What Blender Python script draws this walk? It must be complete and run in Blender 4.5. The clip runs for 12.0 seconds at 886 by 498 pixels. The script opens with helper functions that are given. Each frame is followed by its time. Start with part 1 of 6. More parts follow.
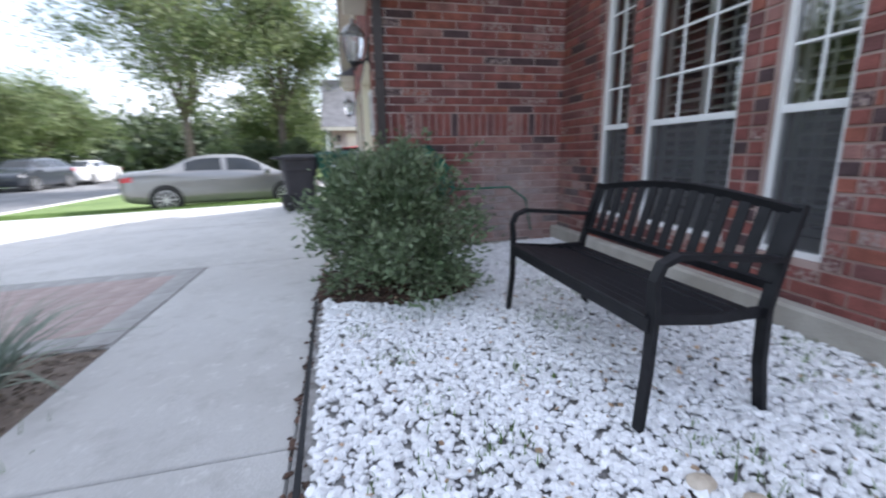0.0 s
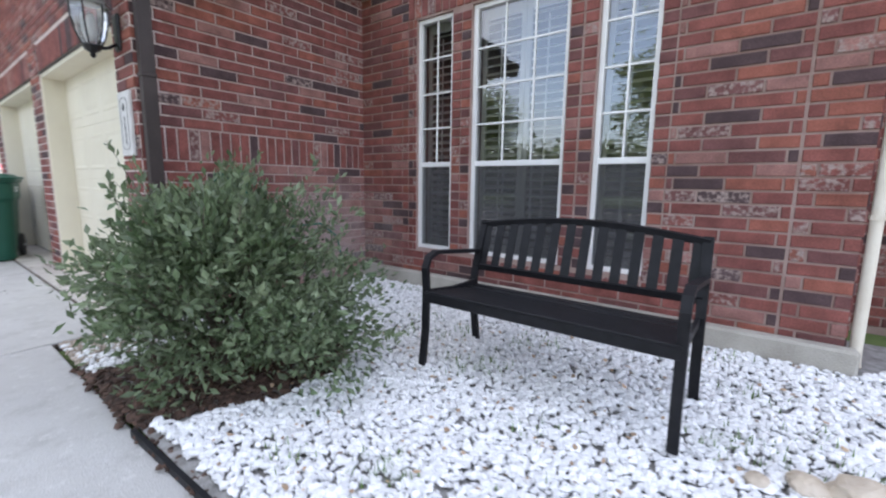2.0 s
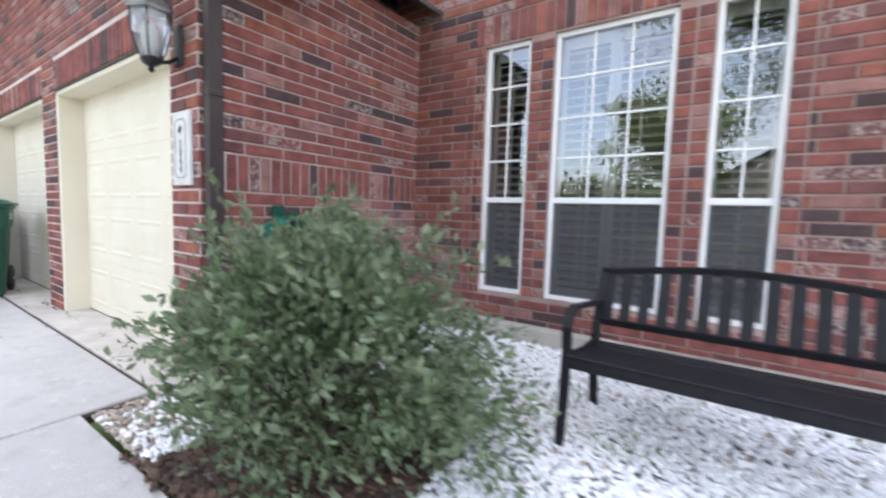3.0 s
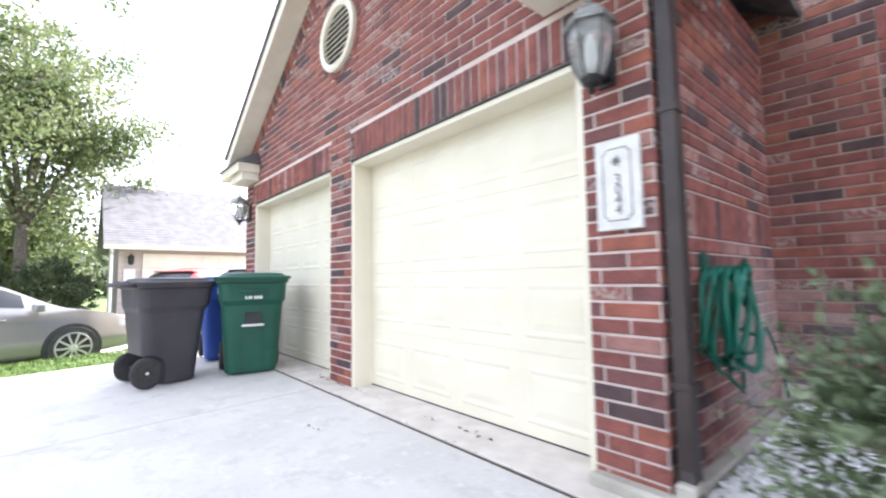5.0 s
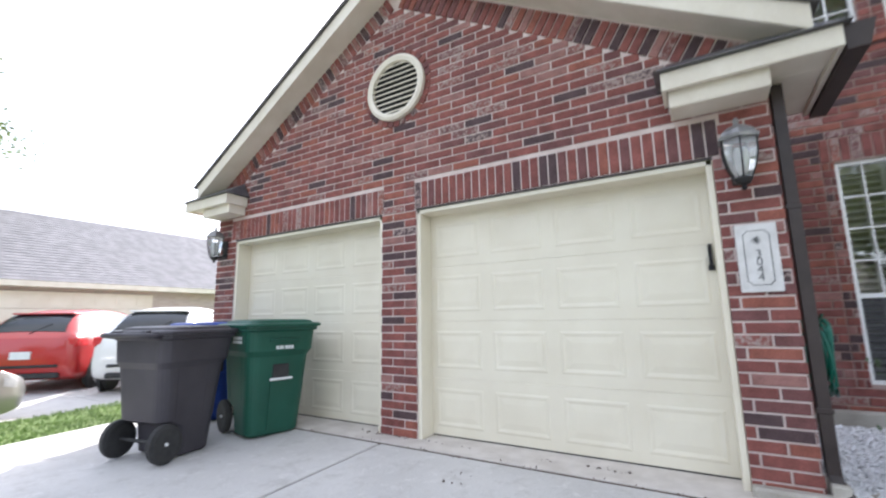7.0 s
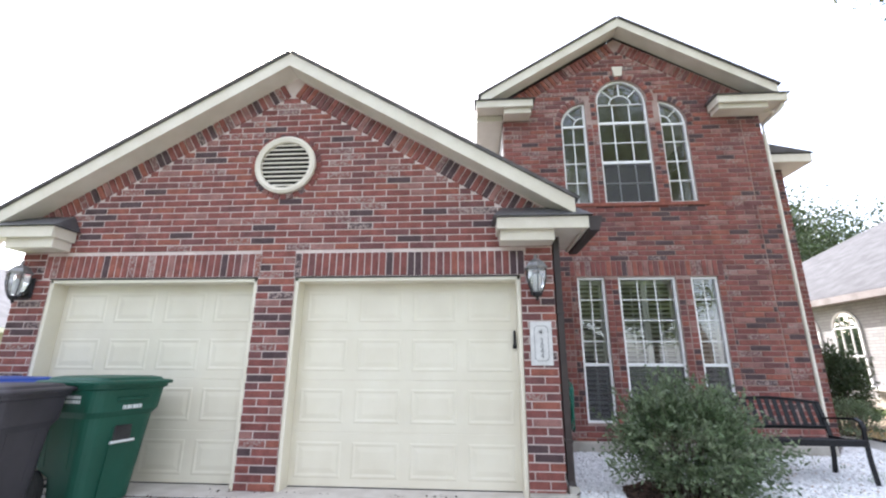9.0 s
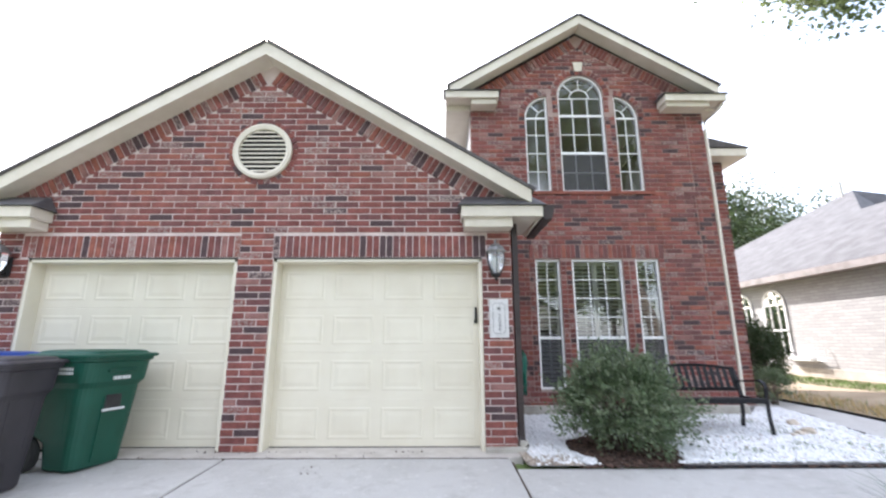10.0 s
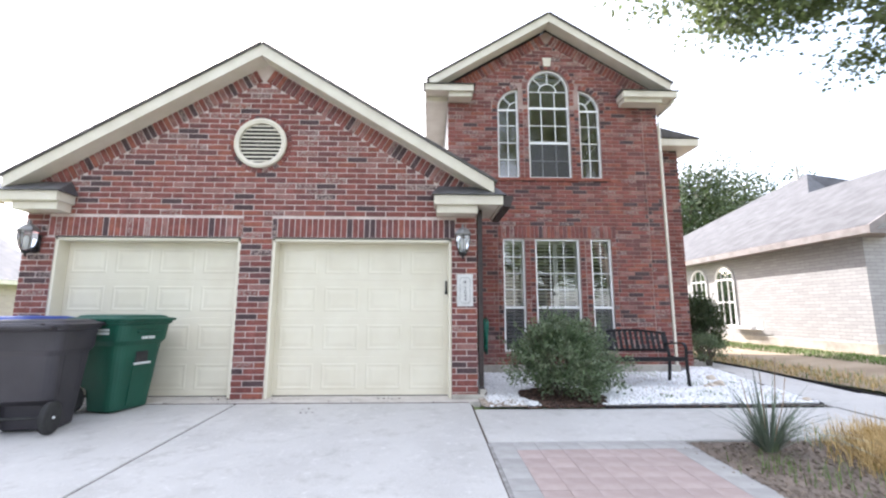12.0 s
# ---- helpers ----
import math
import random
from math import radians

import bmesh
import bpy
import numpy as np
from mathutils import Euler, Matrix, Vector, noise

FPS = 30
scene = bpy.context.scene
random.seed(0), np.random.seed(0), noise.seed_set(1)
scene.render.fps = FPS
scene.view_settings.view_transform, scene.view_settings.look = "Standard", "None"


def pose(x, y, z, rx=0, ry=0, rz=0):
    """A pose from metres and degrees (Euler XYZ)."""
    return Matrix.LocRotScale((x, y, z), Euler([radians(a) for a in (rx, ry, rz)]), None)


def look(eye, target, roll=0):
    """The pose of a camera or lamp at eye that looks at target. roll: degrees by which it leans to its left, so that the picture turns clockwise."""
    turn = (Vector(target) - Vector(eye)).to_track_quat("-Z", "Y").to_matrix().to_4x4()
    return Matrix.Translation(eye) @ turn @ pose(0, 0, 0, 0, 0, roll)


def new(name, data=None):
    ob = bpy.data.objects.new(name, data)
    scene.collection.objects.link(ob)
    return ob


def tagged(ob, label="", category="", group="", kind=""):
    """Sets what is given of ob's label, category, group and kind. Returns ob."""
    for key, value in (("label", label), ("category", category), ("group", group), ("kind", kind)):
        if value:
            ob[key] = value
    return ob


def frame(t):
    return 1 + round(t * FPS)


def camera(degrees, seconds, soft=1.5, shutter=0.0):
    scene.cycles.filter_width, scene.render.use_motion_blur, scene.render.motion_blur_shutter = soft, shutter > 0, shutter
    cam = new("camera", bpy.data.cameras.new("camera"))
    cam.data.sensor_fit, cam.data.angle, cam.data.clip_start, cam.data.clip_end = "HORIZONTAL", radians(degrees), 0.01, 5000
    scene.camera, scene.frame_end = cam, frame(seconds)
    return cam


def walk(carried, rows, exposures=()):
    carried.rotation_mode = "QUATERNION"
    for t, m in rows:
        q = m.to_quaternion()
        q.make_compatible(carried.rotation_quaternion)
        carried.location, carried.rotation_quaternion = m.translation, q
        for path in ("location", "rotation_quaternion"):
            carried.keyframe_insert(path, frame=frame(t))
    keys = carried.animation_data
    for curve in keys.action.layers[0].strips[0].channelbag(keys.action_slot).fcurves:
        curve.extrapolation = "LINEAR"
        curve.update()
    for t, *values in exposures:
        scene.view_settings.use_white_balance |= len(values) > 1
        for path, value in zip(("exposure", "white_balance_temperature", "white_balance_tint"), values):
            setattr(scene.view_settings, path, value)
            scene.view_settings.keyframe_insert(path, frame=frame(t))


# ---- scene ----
cam = camera(92.4, 12.0, soft=2.1, shutter=0.6)
PATH = [
    (0, (4.502, -0.316, 1.024), (2.597, 0.105, 0.588), -1.0),
    (0.5, (4.34, -0.551, 1.033), (2.589, 0.315, 0.604), -0.1),
    (1, (4.093, -0.725, 1.04), (2.484, 0.422, 0.724), -0.9),
    (1.5, (3.847, -0.924, 1.046), (2.44, 0.474, 0.789), -0.7),
    (2, (3.544, -1.093, 1.057), (2.329, 0.467, 0.754), 0.8),
    (2.5, (3.129, -1.169, 1.076), (2.033, 0.482, 0.805), -0.1),
    (2.7, (2.964, -1.208, 1.11), (1.851, 0.438, 0.878), 0.7),
    (4.3, (1.426, -1.577, 0.985), (0.004, -0.172, 1.02), -0.6),
    (4.5, (1.284, -1.718, 1.006), (-0.206, -0.386, 0.982), -2.4),
    (5, (0.819, -1.994, 1.001), (-0.693, -0.692, 1.144), -0.9),
    (5.5, (0.407, -2.331, 1.041), (-1.096, -1.021, 1.197), -0.8),
    (6, (0.101, -2.673, 1.084), (-1.348, -1.297, 1.164), -1.6),
    (6.5, (-0.282, -3.07, 1.08), (-1.519, -1.513, 1.29), -6.1),
    (6.7, (-0.389, -3.211, 1.083), (-1.531, -1.592, 1.353), -3.7),
    (8.3, (-0.835, -4.137, 1.198), (-1.226, -2.225, 1.635), -1.3),
    (8.5, (-0.879, -4.27, 1.211), (-1.107, -2.338, 1.677), -0.1),
    (9, (-0.857, -4.56, 1.238), (-0.996, -2.634, 1.76), 0.3),
    (9.5, (-0.82, -4.799, 1.221), (-0.954, -2.866, 1.715), 1.7),
    (10, (-0.827, -5.023, 1.189), (-0.822, -3.069, 1.613), -0.1),
    (10.5, (-0.874, -5.249, 1.194), (-0.805, -3.279, 1.532), 0.4),
    (11, (-0.772, -5.432, 1.197), (-0.711, -3.458, 1.512), 0.9),
    (11.5, (-0.658, -5.656, 1.208), (-0.615, -3.674, 1.475), 1.9),
    (12, (-0.672, -5.924, 1.141), (-0.604, -3.947, 1.437), 0.1),
]
EXPOSURE = [(0.0, 1.9, 5850, 13), (1.5, 2.12, 5950, 13), (2.5, 2.57, 6250, 15), (4.4, 3.1, 6250, 15), (5.0, 2.93, 6200, 15), (5.5, 2.6, 6150, 14), (6.5, 2.25, 6150, 14), (8.5, 2.33, 6150, 14), (9.5, 2.4, 6170, 14), (12.0, 2.44, 6200, 14)]
walk(cam, [(t, look(eye, target, roll)) for t, eye, target, roll in PATH], EXPOSURE)

# ---- world, sun ----
SUN_EL, SUN_AZ = radians(35), radians(-24.5)      # behind the house, over the garage gable
world = bpy.data.worlds.new("sky")
scene.world = world
world.use_nodes = True
wn = world.node_tree.nodes
sky = wn.new("ShaderNodeTexSky")
sky.sky_type, sky.sun_disc = "NISHITA", False
sky.sun_elevation, sky.sun_rotation = SUN_EL, SUN_AZ
sky.air_density, sky.dust_density = 1.0, 3.0
wn["Background"].inputs["Strength"].default_value = 0.15
# thin broken cloud over the whole sky
cl_n, cl_r, cl_m, cl_c = wn.new("ShaderNodeTexNoise"), wn.new("ShaderNodeMapRange"), wn.new("ShaderNodeMix"), wn.new("ShaderNodeTexCoord")
cl_n.inputs["Scale"].default_value, cl_n.inputs["Detail"].default_value = 2.2, 7
cl_r.inputs["From Min"].default_value, cl_r.inputs["From Max"].default_value = 0.38, 0.62
cl_r.inputs["To Min"].default_value, cl_r.inputs["To Max"].default_value = 0.3, 0.9
cl_m.data_type = "RGBA"
cl_m.inputs["B"].default_value = (3.3, 3.35, 3.4, 1)
wl = world.node_tree.links
wl.new(cl_c.outputs["Generated"], cl_n.inputs["Vector"])
wl.new(cl_n.outputs["Fac"], cl_r.inputs["Value"])
wl.new(cl_r.outputs[0], cl_m.inputs["Factor"])
wl.new(sky.outputs["Color"], cl_m.inputs["A"])
wl.new(cl_m.outputs["Result"], wn["Background"].inputs["Color"])
sun = new("sun", bpy.data.lights.new("sun", "SUN"))
sun.data.energy, sun.data.angle, sun.data.color = 2.5, radians(0.6), (1.0, 0.94, 0.86)
sun_way = Vector((math.sin(SUN_AZ) * math.cos(SUN_EL), math.cos(SUN_AZ) * math.cos(SUN_EL), math.sin(SUN_EL)))
sun.matrix_world = look(sun_way * 60, (0, 0, 0))


# ---- materials ----
def mat(name, c1, c2=None, scale=8.0, rough=0.6, metal=0.0, bump=0.0, bscale=60.0, fine=0.25, spec=0.5, rnd=0.0, coat=0.0):
    """Two colours mixed by a broad and a fine noise, with relief."""
    m = bpy.data.materials.new(name)
    m.use_nodes = True
    nt = m.node_tree
    N, L = nt.nodes, nt.links
    b = N["Principled BSDF"]
    b.inputs["Roughness"].default_value, b.inputs["Metallic"].default_value = rough, metal
    b.inputs["Specular IOR Level"].default_value = spec
    b.inputs["Coat Weight"].default_value = coat
    c2 = c2 or tuple(v * 0.82 for v in c1)
    tc = N.new("ShaderNodeTexCoord")
    n1 = N.new("ShaderNodeTexNoise")
    n1.inputs["Scale"].default_value, n1.inputs["Detail"].default_value = scale, 5
    n2 = N.new("ShaderNodeTexNoise")
    n2.inputs["Scale"].default_value, n2.inputs["Detail"].default_value = bscale, 4
    for n in (n1, n2):
        L.new(tc.outputs["Object"], n.inputs["Vector"])
    mx = N.new("ShaderNodeMath")
    mx.operation = "MULTIPLY_ADD"
    L.new(n2.outputs["Fac"], mx.inputs[0])
    mx.inputs[1].default_value = fine
    L.new(n1.outputs["Fac"], mx.inputs[2])
    rp = N.new("ShaderNodeValToRGB")
    rp.color_ramp.elements[0].position, rp.color_ramp.elements[1].position = 0.35 + fine * 0.5, 0.65 + fine * 0.5
    rp.color_ramp.elements[0].color, rp.color_ramp.elements[1].color = (*c1, 1), (*c2, 1)
    L.new(mx.outputs[0], rp.inputs["Fac"])
    out = rp.outputs["Color"]
    if rnd:
        oi, geo, hs = N.new("ShaderNodeObjectInfo"), N.new("ShaderNodeNewGeometry"), N.new("ShaderNodeHueSaturation")
        ad, fr, mr = N.new("ShaderNodeMath"), N.new("ShaderNodeMath"), N.new("ShaderNodeMapRange")
        fr.operation = "FRACT"
        L.new(oi.outputs["Random"], ad.inputs[0])
        L.new(geo.outputs["Random Per Island"], ad.inputs[1])
        L.new(ad.outputs[0], fr.inputs[0])
        L.new(fr.outputs[0], mr.inputs["Value"])
        mr.inputs["To Min"].default_value, mr.inputs["To Max"].default_value = 1 - rnd, 1 + rnd
        L.new(mr.outputs[0], hs.inputs["Value"])
        L.new(out, hs.inputs["Color"])
        out = hs.outputs["Color"]
    L.new(out, b.inputs["Base Color"])
    if bump:
        bp = N.new("ShaderNodeBump")
        bp.inputs["Strength"].default_value, bp.inputs["Distance"].default_value = bump, 0.01
        L.new(n2.outputs["Fac"], bp.inputs["Height"])
        L.new(bp.outputs["Normal"], b.inputs["Normal"])
    return m


def brick_mat(name, stops, wash=(0.33, 0.255, 0.235)):
    """Fired clay: each brick takes its own colour; some carry a pale wash and dark flashing."""
    m = bpy.data.materials.new(name)
    m.use_nodes = True
    nt = m.node_tree
    N, L = nt.nodes, nt.links
    b = N["Principled BSDF"]
    b.inputs["Roughness"].default_value = 0.85
    b.inputs["Specular IOR Level"].default_value = 0.25
    oi, geo = N.new("ShaderNodeObjectInfo"), N.new("ShaderNodeNewGeometry")
    ad, fr = N.new("ShaderNodeMath"), N.new("ShaderNodeMath")
    fr.operation = "FRACT"
    L.new(oi.outputs["Random"], ad.inputs[0])
    L.new(geo.outputs["Random Per Island"], ad.inputs[1])
    L.new(ad.outputs[0], fr.inputs[0])
    rp = N.new("ShaderNodeValToRGB")
    rp.color_ramp.interpolation = "CONSTANT"
    while len(rp.color_ramp.elements) < len(stops):
        rp.color_ramp.elements.new(0.5)
    for e, (p, c) in zip(rp.color_ramp.elements, stops):
        e.position, e.color = p, (*c, 1)
    L.new(fr.outputs[0], rp.inputs["Fac"])
    n1, n2 = N.new("ShaderNodeTexNoise"), N.new("ShaderNodeTexNoise")
    n1.inputs["Scale"].default_value, n1.inputs["Detail"].default_value = 9, 6
    n2.inputs["Scale"].default_value, n2.inputs["Detail"].default_value = 90, 5
    n3 = N.new("ShaderNodeTexNoise")
    n3.inputs["Scale"].default_value, n3.inputs["Detail"].default_value = 38, 4
    for n in (n1, n2, n3):
        L.new(geo.outputs["Position"], n.inputs["Vector"])
    # broad lightness drift
    hs, mr = N.new("ShaderNodeHueSaturation"), N.new("ShaderNodeMapRange")
    L.new(n1.outputs["Fac"], mr.inputs["Value"])
    mr.inputs["From Min"].default_value, mr.inputs["From Max"].default_value = 0.3, 0.7
    mr.inputs["To Min"].default_value, mr.inputs["To Max"].default_value = 0.72, 1.27
    L.new(mr.outputs[0], hs.inputs["Value"])
    L.new(rp.outputs["Color"], hs.inputs["Color"])
    # pale wash on one brick in twelve, speckled
    gt, mu, ms = N.new("ShaderNodeMath"), N.new("ShaderNodeMath"), N.new("ShaderNodeMapRange")
    fr2, mu2 = N.new("ShaderNodeMath"), N.new("ShaderNodeMath")
    mu2.operation, fr2.operation, gt.operation, mu.operation = "MULTIPLY", "FRACT", "GREATER_THAN", "MULTIPLY"
    L.new(fr.outputs[0], mu2.inputs[0])
    mu2.inputs[1].default_value = 37.7
    L.new(mu2.outputs[0], fr2.inputs[0])
    L.new(fr2.outputs[0], gt.inputs[0])
    gt.inputs[1].default_value = 0.89
    L.new(n3.outputs["Fac"], ms.inputs["Value"])
    ms.inputs["From Min"].default_value, ms.inputs["From Max"].default_value = 0.44, 0.62
    L.new(gt.outputs[0], mu.inputs[0])
    L.new(ms.outputs[0], mu.inputs[1])
    mix = N.new("ShaderNodeMix")
    mix.data_type = "RGBA"
    L.new(mu.outputs[0], mix.inputs["Factor"])
    L.new(hs.outputs["Color"], mix.inputs["A"])
    mix.inputs["B"].default_value = (*wash, 1)
    # lime bloom low on the return wall
    vm, bl, bm_, mix3 = N.new("ShaderNodeVectorMath"), N.new("ShaderNodeMapRange"), N.new("ShaderNodeMath"), N.new("ShaderNodeMix")
    vm.operation, bm_.operation, mix3.data_type = "DISTANCE", "MULTIPLY", "RGBA"
    L.new(geo.outputs["Position"], vm.inputs[0])
    vm.inputs[1].default_value = (0.0, 1.5, 0.42)
    bl.inputs["From Min"].default_value, bl.inputs["From Max"].default_value = 0.85, 0.2
    bl.inputs["To Max"].default_value = 1.25
    L.new(vm.outputs["Value"], bl.inputs["Value"])
    L.new(bl.outputs[0], bm_.inputs[0])
    L.new(n1.outputs["Fac"], bm_.inputs[1])
    L.new(bm_.outputs[0], mix3.inputs["Factor"])
    L.new(mix.outputs["Result"], mix3.inputs["A"])
    mix3.inputs["B"].default_value = (0.42, 0.38, 0.37, 1)
    mix = mix3
    # fine grit
    mix2 = N.new("ShaderNodeMix")
    mix2.data_type, mix2.blend_type = "RGBA", "OVERLAY"
    mix2.inputs["Factor"].default_value = 0.45
    L.new(mix.outputs["Result"], mix2.inputs["A"])
    L.new(n2.outputs["Fac"], mix2.inputs["B"])
    L.new(mix2.outputs["Result"], b.inputs["Base Color"])
    bp = N.new("ShaderNodeBump")
    bp.inputs["Strength"].default_value, bp.inputs["Distance"].default_value = 0.5, 0.006
    L.new(n2.outputs["Fac"], bp.inputs["Height"])
    L.new(bp.outputs["Normal"], b.inputs["Normal"])
    return m


def glass_mat(name, tint=(1, 1, 1), clear=0.95):
    """A pane: mostly clear, with a mirror share by Fresnel."""
    m = bpy.data.materials.new(name)
    m.use_nodes = True
    nt = m.node_tree
    N, L = nt.nodes, nt.links
    tr, gl, mx, fr = N.new("ShaderNodeBsdfTransparent"), N.new("ShaderNodeBsdfGlossy"), N.new("ShaderNodeMixShader"), N.new("ShaderNodeFresnel")
    tr.inputs["Color"].default_value = (*(v * clear for v in tint), 1)
    gl.inputs["Roughness"].default_value = 0.0
    fr.inputs["IOR"].default_value = 2.5
    L.new(fr.outputs["Fac"], mx.inputs["Fac"])
    L.new(tr.outputs[0], mx.inputs[1])
    L.new(gl.outputs[0], mx.inputs[2])
    L.new(mx.outputs[0], N["Material Output"].inputs["Surface"])
    return m


def concrete_mat(name, c1, c2, stain):
    """Broom-finished concrete: sand grain, scuffs, drips and broad weather stains."""
    m = mat(name, c1, c2, 1.1, 0.85, bump=0.4, bscale=160, fine=0.9)
    N, L = m.node_tree.nodes, m.node_tree.links
    b = N["Principled BSDF"]
    geo = N.new("ShaderNodeNewGeometry")
    out = b.inputs["Base Color"].links[0].from_socket
    for scale, lo, hi, top, col, rough in ((0.55, 0.5, 0.7, 0.6, stain, 0.62), (4.5, 0.52, 0.66, 0.6, stain, 0.75), (11, 0.56, 0.64, 0.6, tuple(v * 1.2 for v in c2), 0.8), (38, 0.66, 0.7, 0.6, tuple(v * 0.7 for v in stain), 0.7)):
        n, r, mx = N.new("ShaderNodeTexNoise"), N.new("ShaderNodeMapRange"), N.new("ShaderNodeMix")
        n.inputs["Scale"].default_value, n.inputs["Detail"].default_value, n.inputs["Roughness"].default_value = scale, 8, rough
        r.inputs["From Min"].default_value, r.inputs["From Max"].default_value, r.inputs["To Max"].default_value = lo, hi, top
        mx.data_type = "RGBA"
        mx.inputs["B"].default_value = (*col, 1)
        L.new(geo.outputs["Position"], n.inputs["Vector"])
        L.new(n.outputs["Fac"], r.inputs["Value"])
        L.new(r.outputs[0], mx.inputs["Factor"])
        L.new(out, mx.inputs["A"])
        out = mx.outputs["Result"]
    L.new(out, b.inputs["Base Color"])
    return m


def screen_mat(name, colour, cover):
    m = bpy.data.materials.new(name)
    m.use_nodes = True
    nt = m.node_tree
    N, L = nt.nodes, nt.links
    tr, df, mx = N.new("ShaderNodeBsdfTransparent"), N.new("ShaderNodeBsdfDiffuse"), N.new("ShaderNodeMixShader")
    df.inputs["Color"].default_value = (*colour, 1)
    mx.inputs["Fac"].default_value = cover
    L.new(tr.outputs[0], mx.inputs[1])
    L.new(df.outputs[0], mx.inputs[2])
    L.new(mx.outputs[0], N["Material Output"].inputs["Surface"])
    return m


RED, RED2, RUST, PLUM, DARK, ROSE = (0.215, 0.077, 0.066), (0.185, 0.067, 0.06), (0.25, 0.09, 0.067), (0.15, 0.066, 0.064), (0.078, 0.05, 0.053), (0.265, 0.135, 0.12)
BRICK = brick_mat("fired_brick", ((0, RED), (0.2, RED2), (0.38, RUST), (0.5, PLUM), (0.64, RED), (0.76, ROSE), (0.84, DARK), (0.95, RED2)))
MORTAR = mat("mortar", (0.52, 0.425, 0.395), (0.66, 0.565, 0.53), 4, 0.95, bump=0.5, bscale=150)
# Darker copy of the mortar: the return wall's shade sits in its colour.
MORTAR_SHADED = mat("shaded_mortar", (0.35, 0.26, 0.235), (0.48, 0.38, 0.35), 4, 0.95, bump=0.5, bscale=150)
# Front block's redder mortar, its colour also lowered for the shade there.
MORTAR_DARK = mat("red_shaded_mortar", (0.28, 0.185, 0.16), (0.4, 0.3, 0.27), 3, 0.95, bump=0.5, bscale=150)
CREAM = mat("cream_paint", (0.67, 0.62, 0.5), (0.72, 0.675, 0.555), 2, 0.45, bump=0.06, bscale=40, fine=0.1)
TRIM = mat("trim_paint", (0.62, 0.565, 0.47), (0.7, 0.65, 0.555), 3, 0.55, bump=0.1, bscale=50)
WHITE = mat("white_vinyl", (0.78, 0.78, 0.78), (0.84, 0.84, 0.84), 3, 0.4, bump=0.03)
SHUTTER = mat("shutter_paint", (0.8, 0.79, 0.75), (0.85, 0.84, 0.8), 3, 0.4)
CONCRETE = concrete_mat("concrete", (0.44, 0.428, 0.412), (0.53, 0.517, 0.5), (0.36, 0.345, 0.325))
THRESH = mat("tan_apron_concrete", (0.48, 0.44, 0.4), (0.59, 0.55, 0.51), 5, 0.9, bump=0.4, bscale=100)
FOUNDATION = mat("foundation", (0.33, 0.305, 0.265), (0.5, 0.475, 0.425), 3, 0.9, bump=0.5, bscale=90)
SHINGLE = mat("shingle", (0.07, 0.065, 0.065), (0.13, 0.12, 0.12), 6, 0.95, bump=0.6, bscale=140, rnd=0.25)
SHINGLE_COOL = mat("cool_grey_shingle", (0.078, 0.077, 0.082), (0.115, 0.113, 0.12), 3, 0.95, bump=0.5, bscale=120, rnd=0.15)
SHINGLE_GREY = mat("grey_shingle", (0.2, 0.195, 0.205), (0.265, 0.258, 0.268), 3, 0.95, bump=0.5, bscale=120, rnd=0.15)
DARKMETAL = mat("dark_flashing", (0.1, 0.1, 0.108), (0.16, 0.16, 0.17), 5, 0.45, 0.5)
BROWN = mat("brown_aluminium", (0.026, 0.017, 0.016), (0.042, 0.029, 0.027), 5, 0.5, bump=0.05)
BLACK = mat("black_powder_coat", (0.008, 0.008, 0.01), (0.014, 0.014, 0.017), 20, 0.5, bump=0.1, bscale=300, spec=0.25)
RUBBER = mat("black_rubber", (0.015, 0.015, 0.016), (0.03, 0.03, 0.03), 12, 0.7)
STONE = mat("white_marble_chip", (0.74, 0.74, 0.75), (0.86, 0.86, 0.87), 30, 0.7, bump=0.3, bscale=120, rnd=0.14)
BEDSOIL = mat("dusty_bed_soil", (0.2, 0.19, 0.18), (0.36, 0.35, 0.34), 14, 0.95, bump=0.9, bscale=70)
SOIL = mat("dark_soil", (0.05, 0.036, 0.027), (0.1, 0.07, 0.05), 9, 0.95, bump=0.9, bscale=70)
MULCH = mat("bark_mulch", (0.05, 0.03, 0.022), (0.11, 0.065, 0.048), 20, 0.95, rnd=0.45)
LEAFLITTER = mat("dry_leaf", (0.33, 0.22, 0.14), (0.46, 0.34, 0.23), 20, 0.9, rnd=0.35)
GRASS = mat("lawn", (0.1, 0.155, 0.04), (0.16, 0.225, 0.07), 1.4, 0.9, bump=0.8, bscale=60)
BLADE = mat("grass_blade", (0.1, 0.17, 0.035), (0.16, 0.25, 0.06), 3, 0.7, rnd=0.3)
DRYBLADE = mat("dry_grass_blade", (0.47, 0.32, 0.12), (0.6, 0.44, 0.21), 5, 0.8, rnd=0.3)
ASPHALT = mat("asphalt", (0.16, 0.16, 0.165), (0.22, 0.22, 0.225), 1.5, 0.9, bump=0.4, bscale=150)
BARK = mat("bark", (0.1, 0.08, 0.065), (0.2, 0.165, 0.135), 12, 0.95, bump=0.8, bscale=40)
GLASS = glass_mat("window_glass")


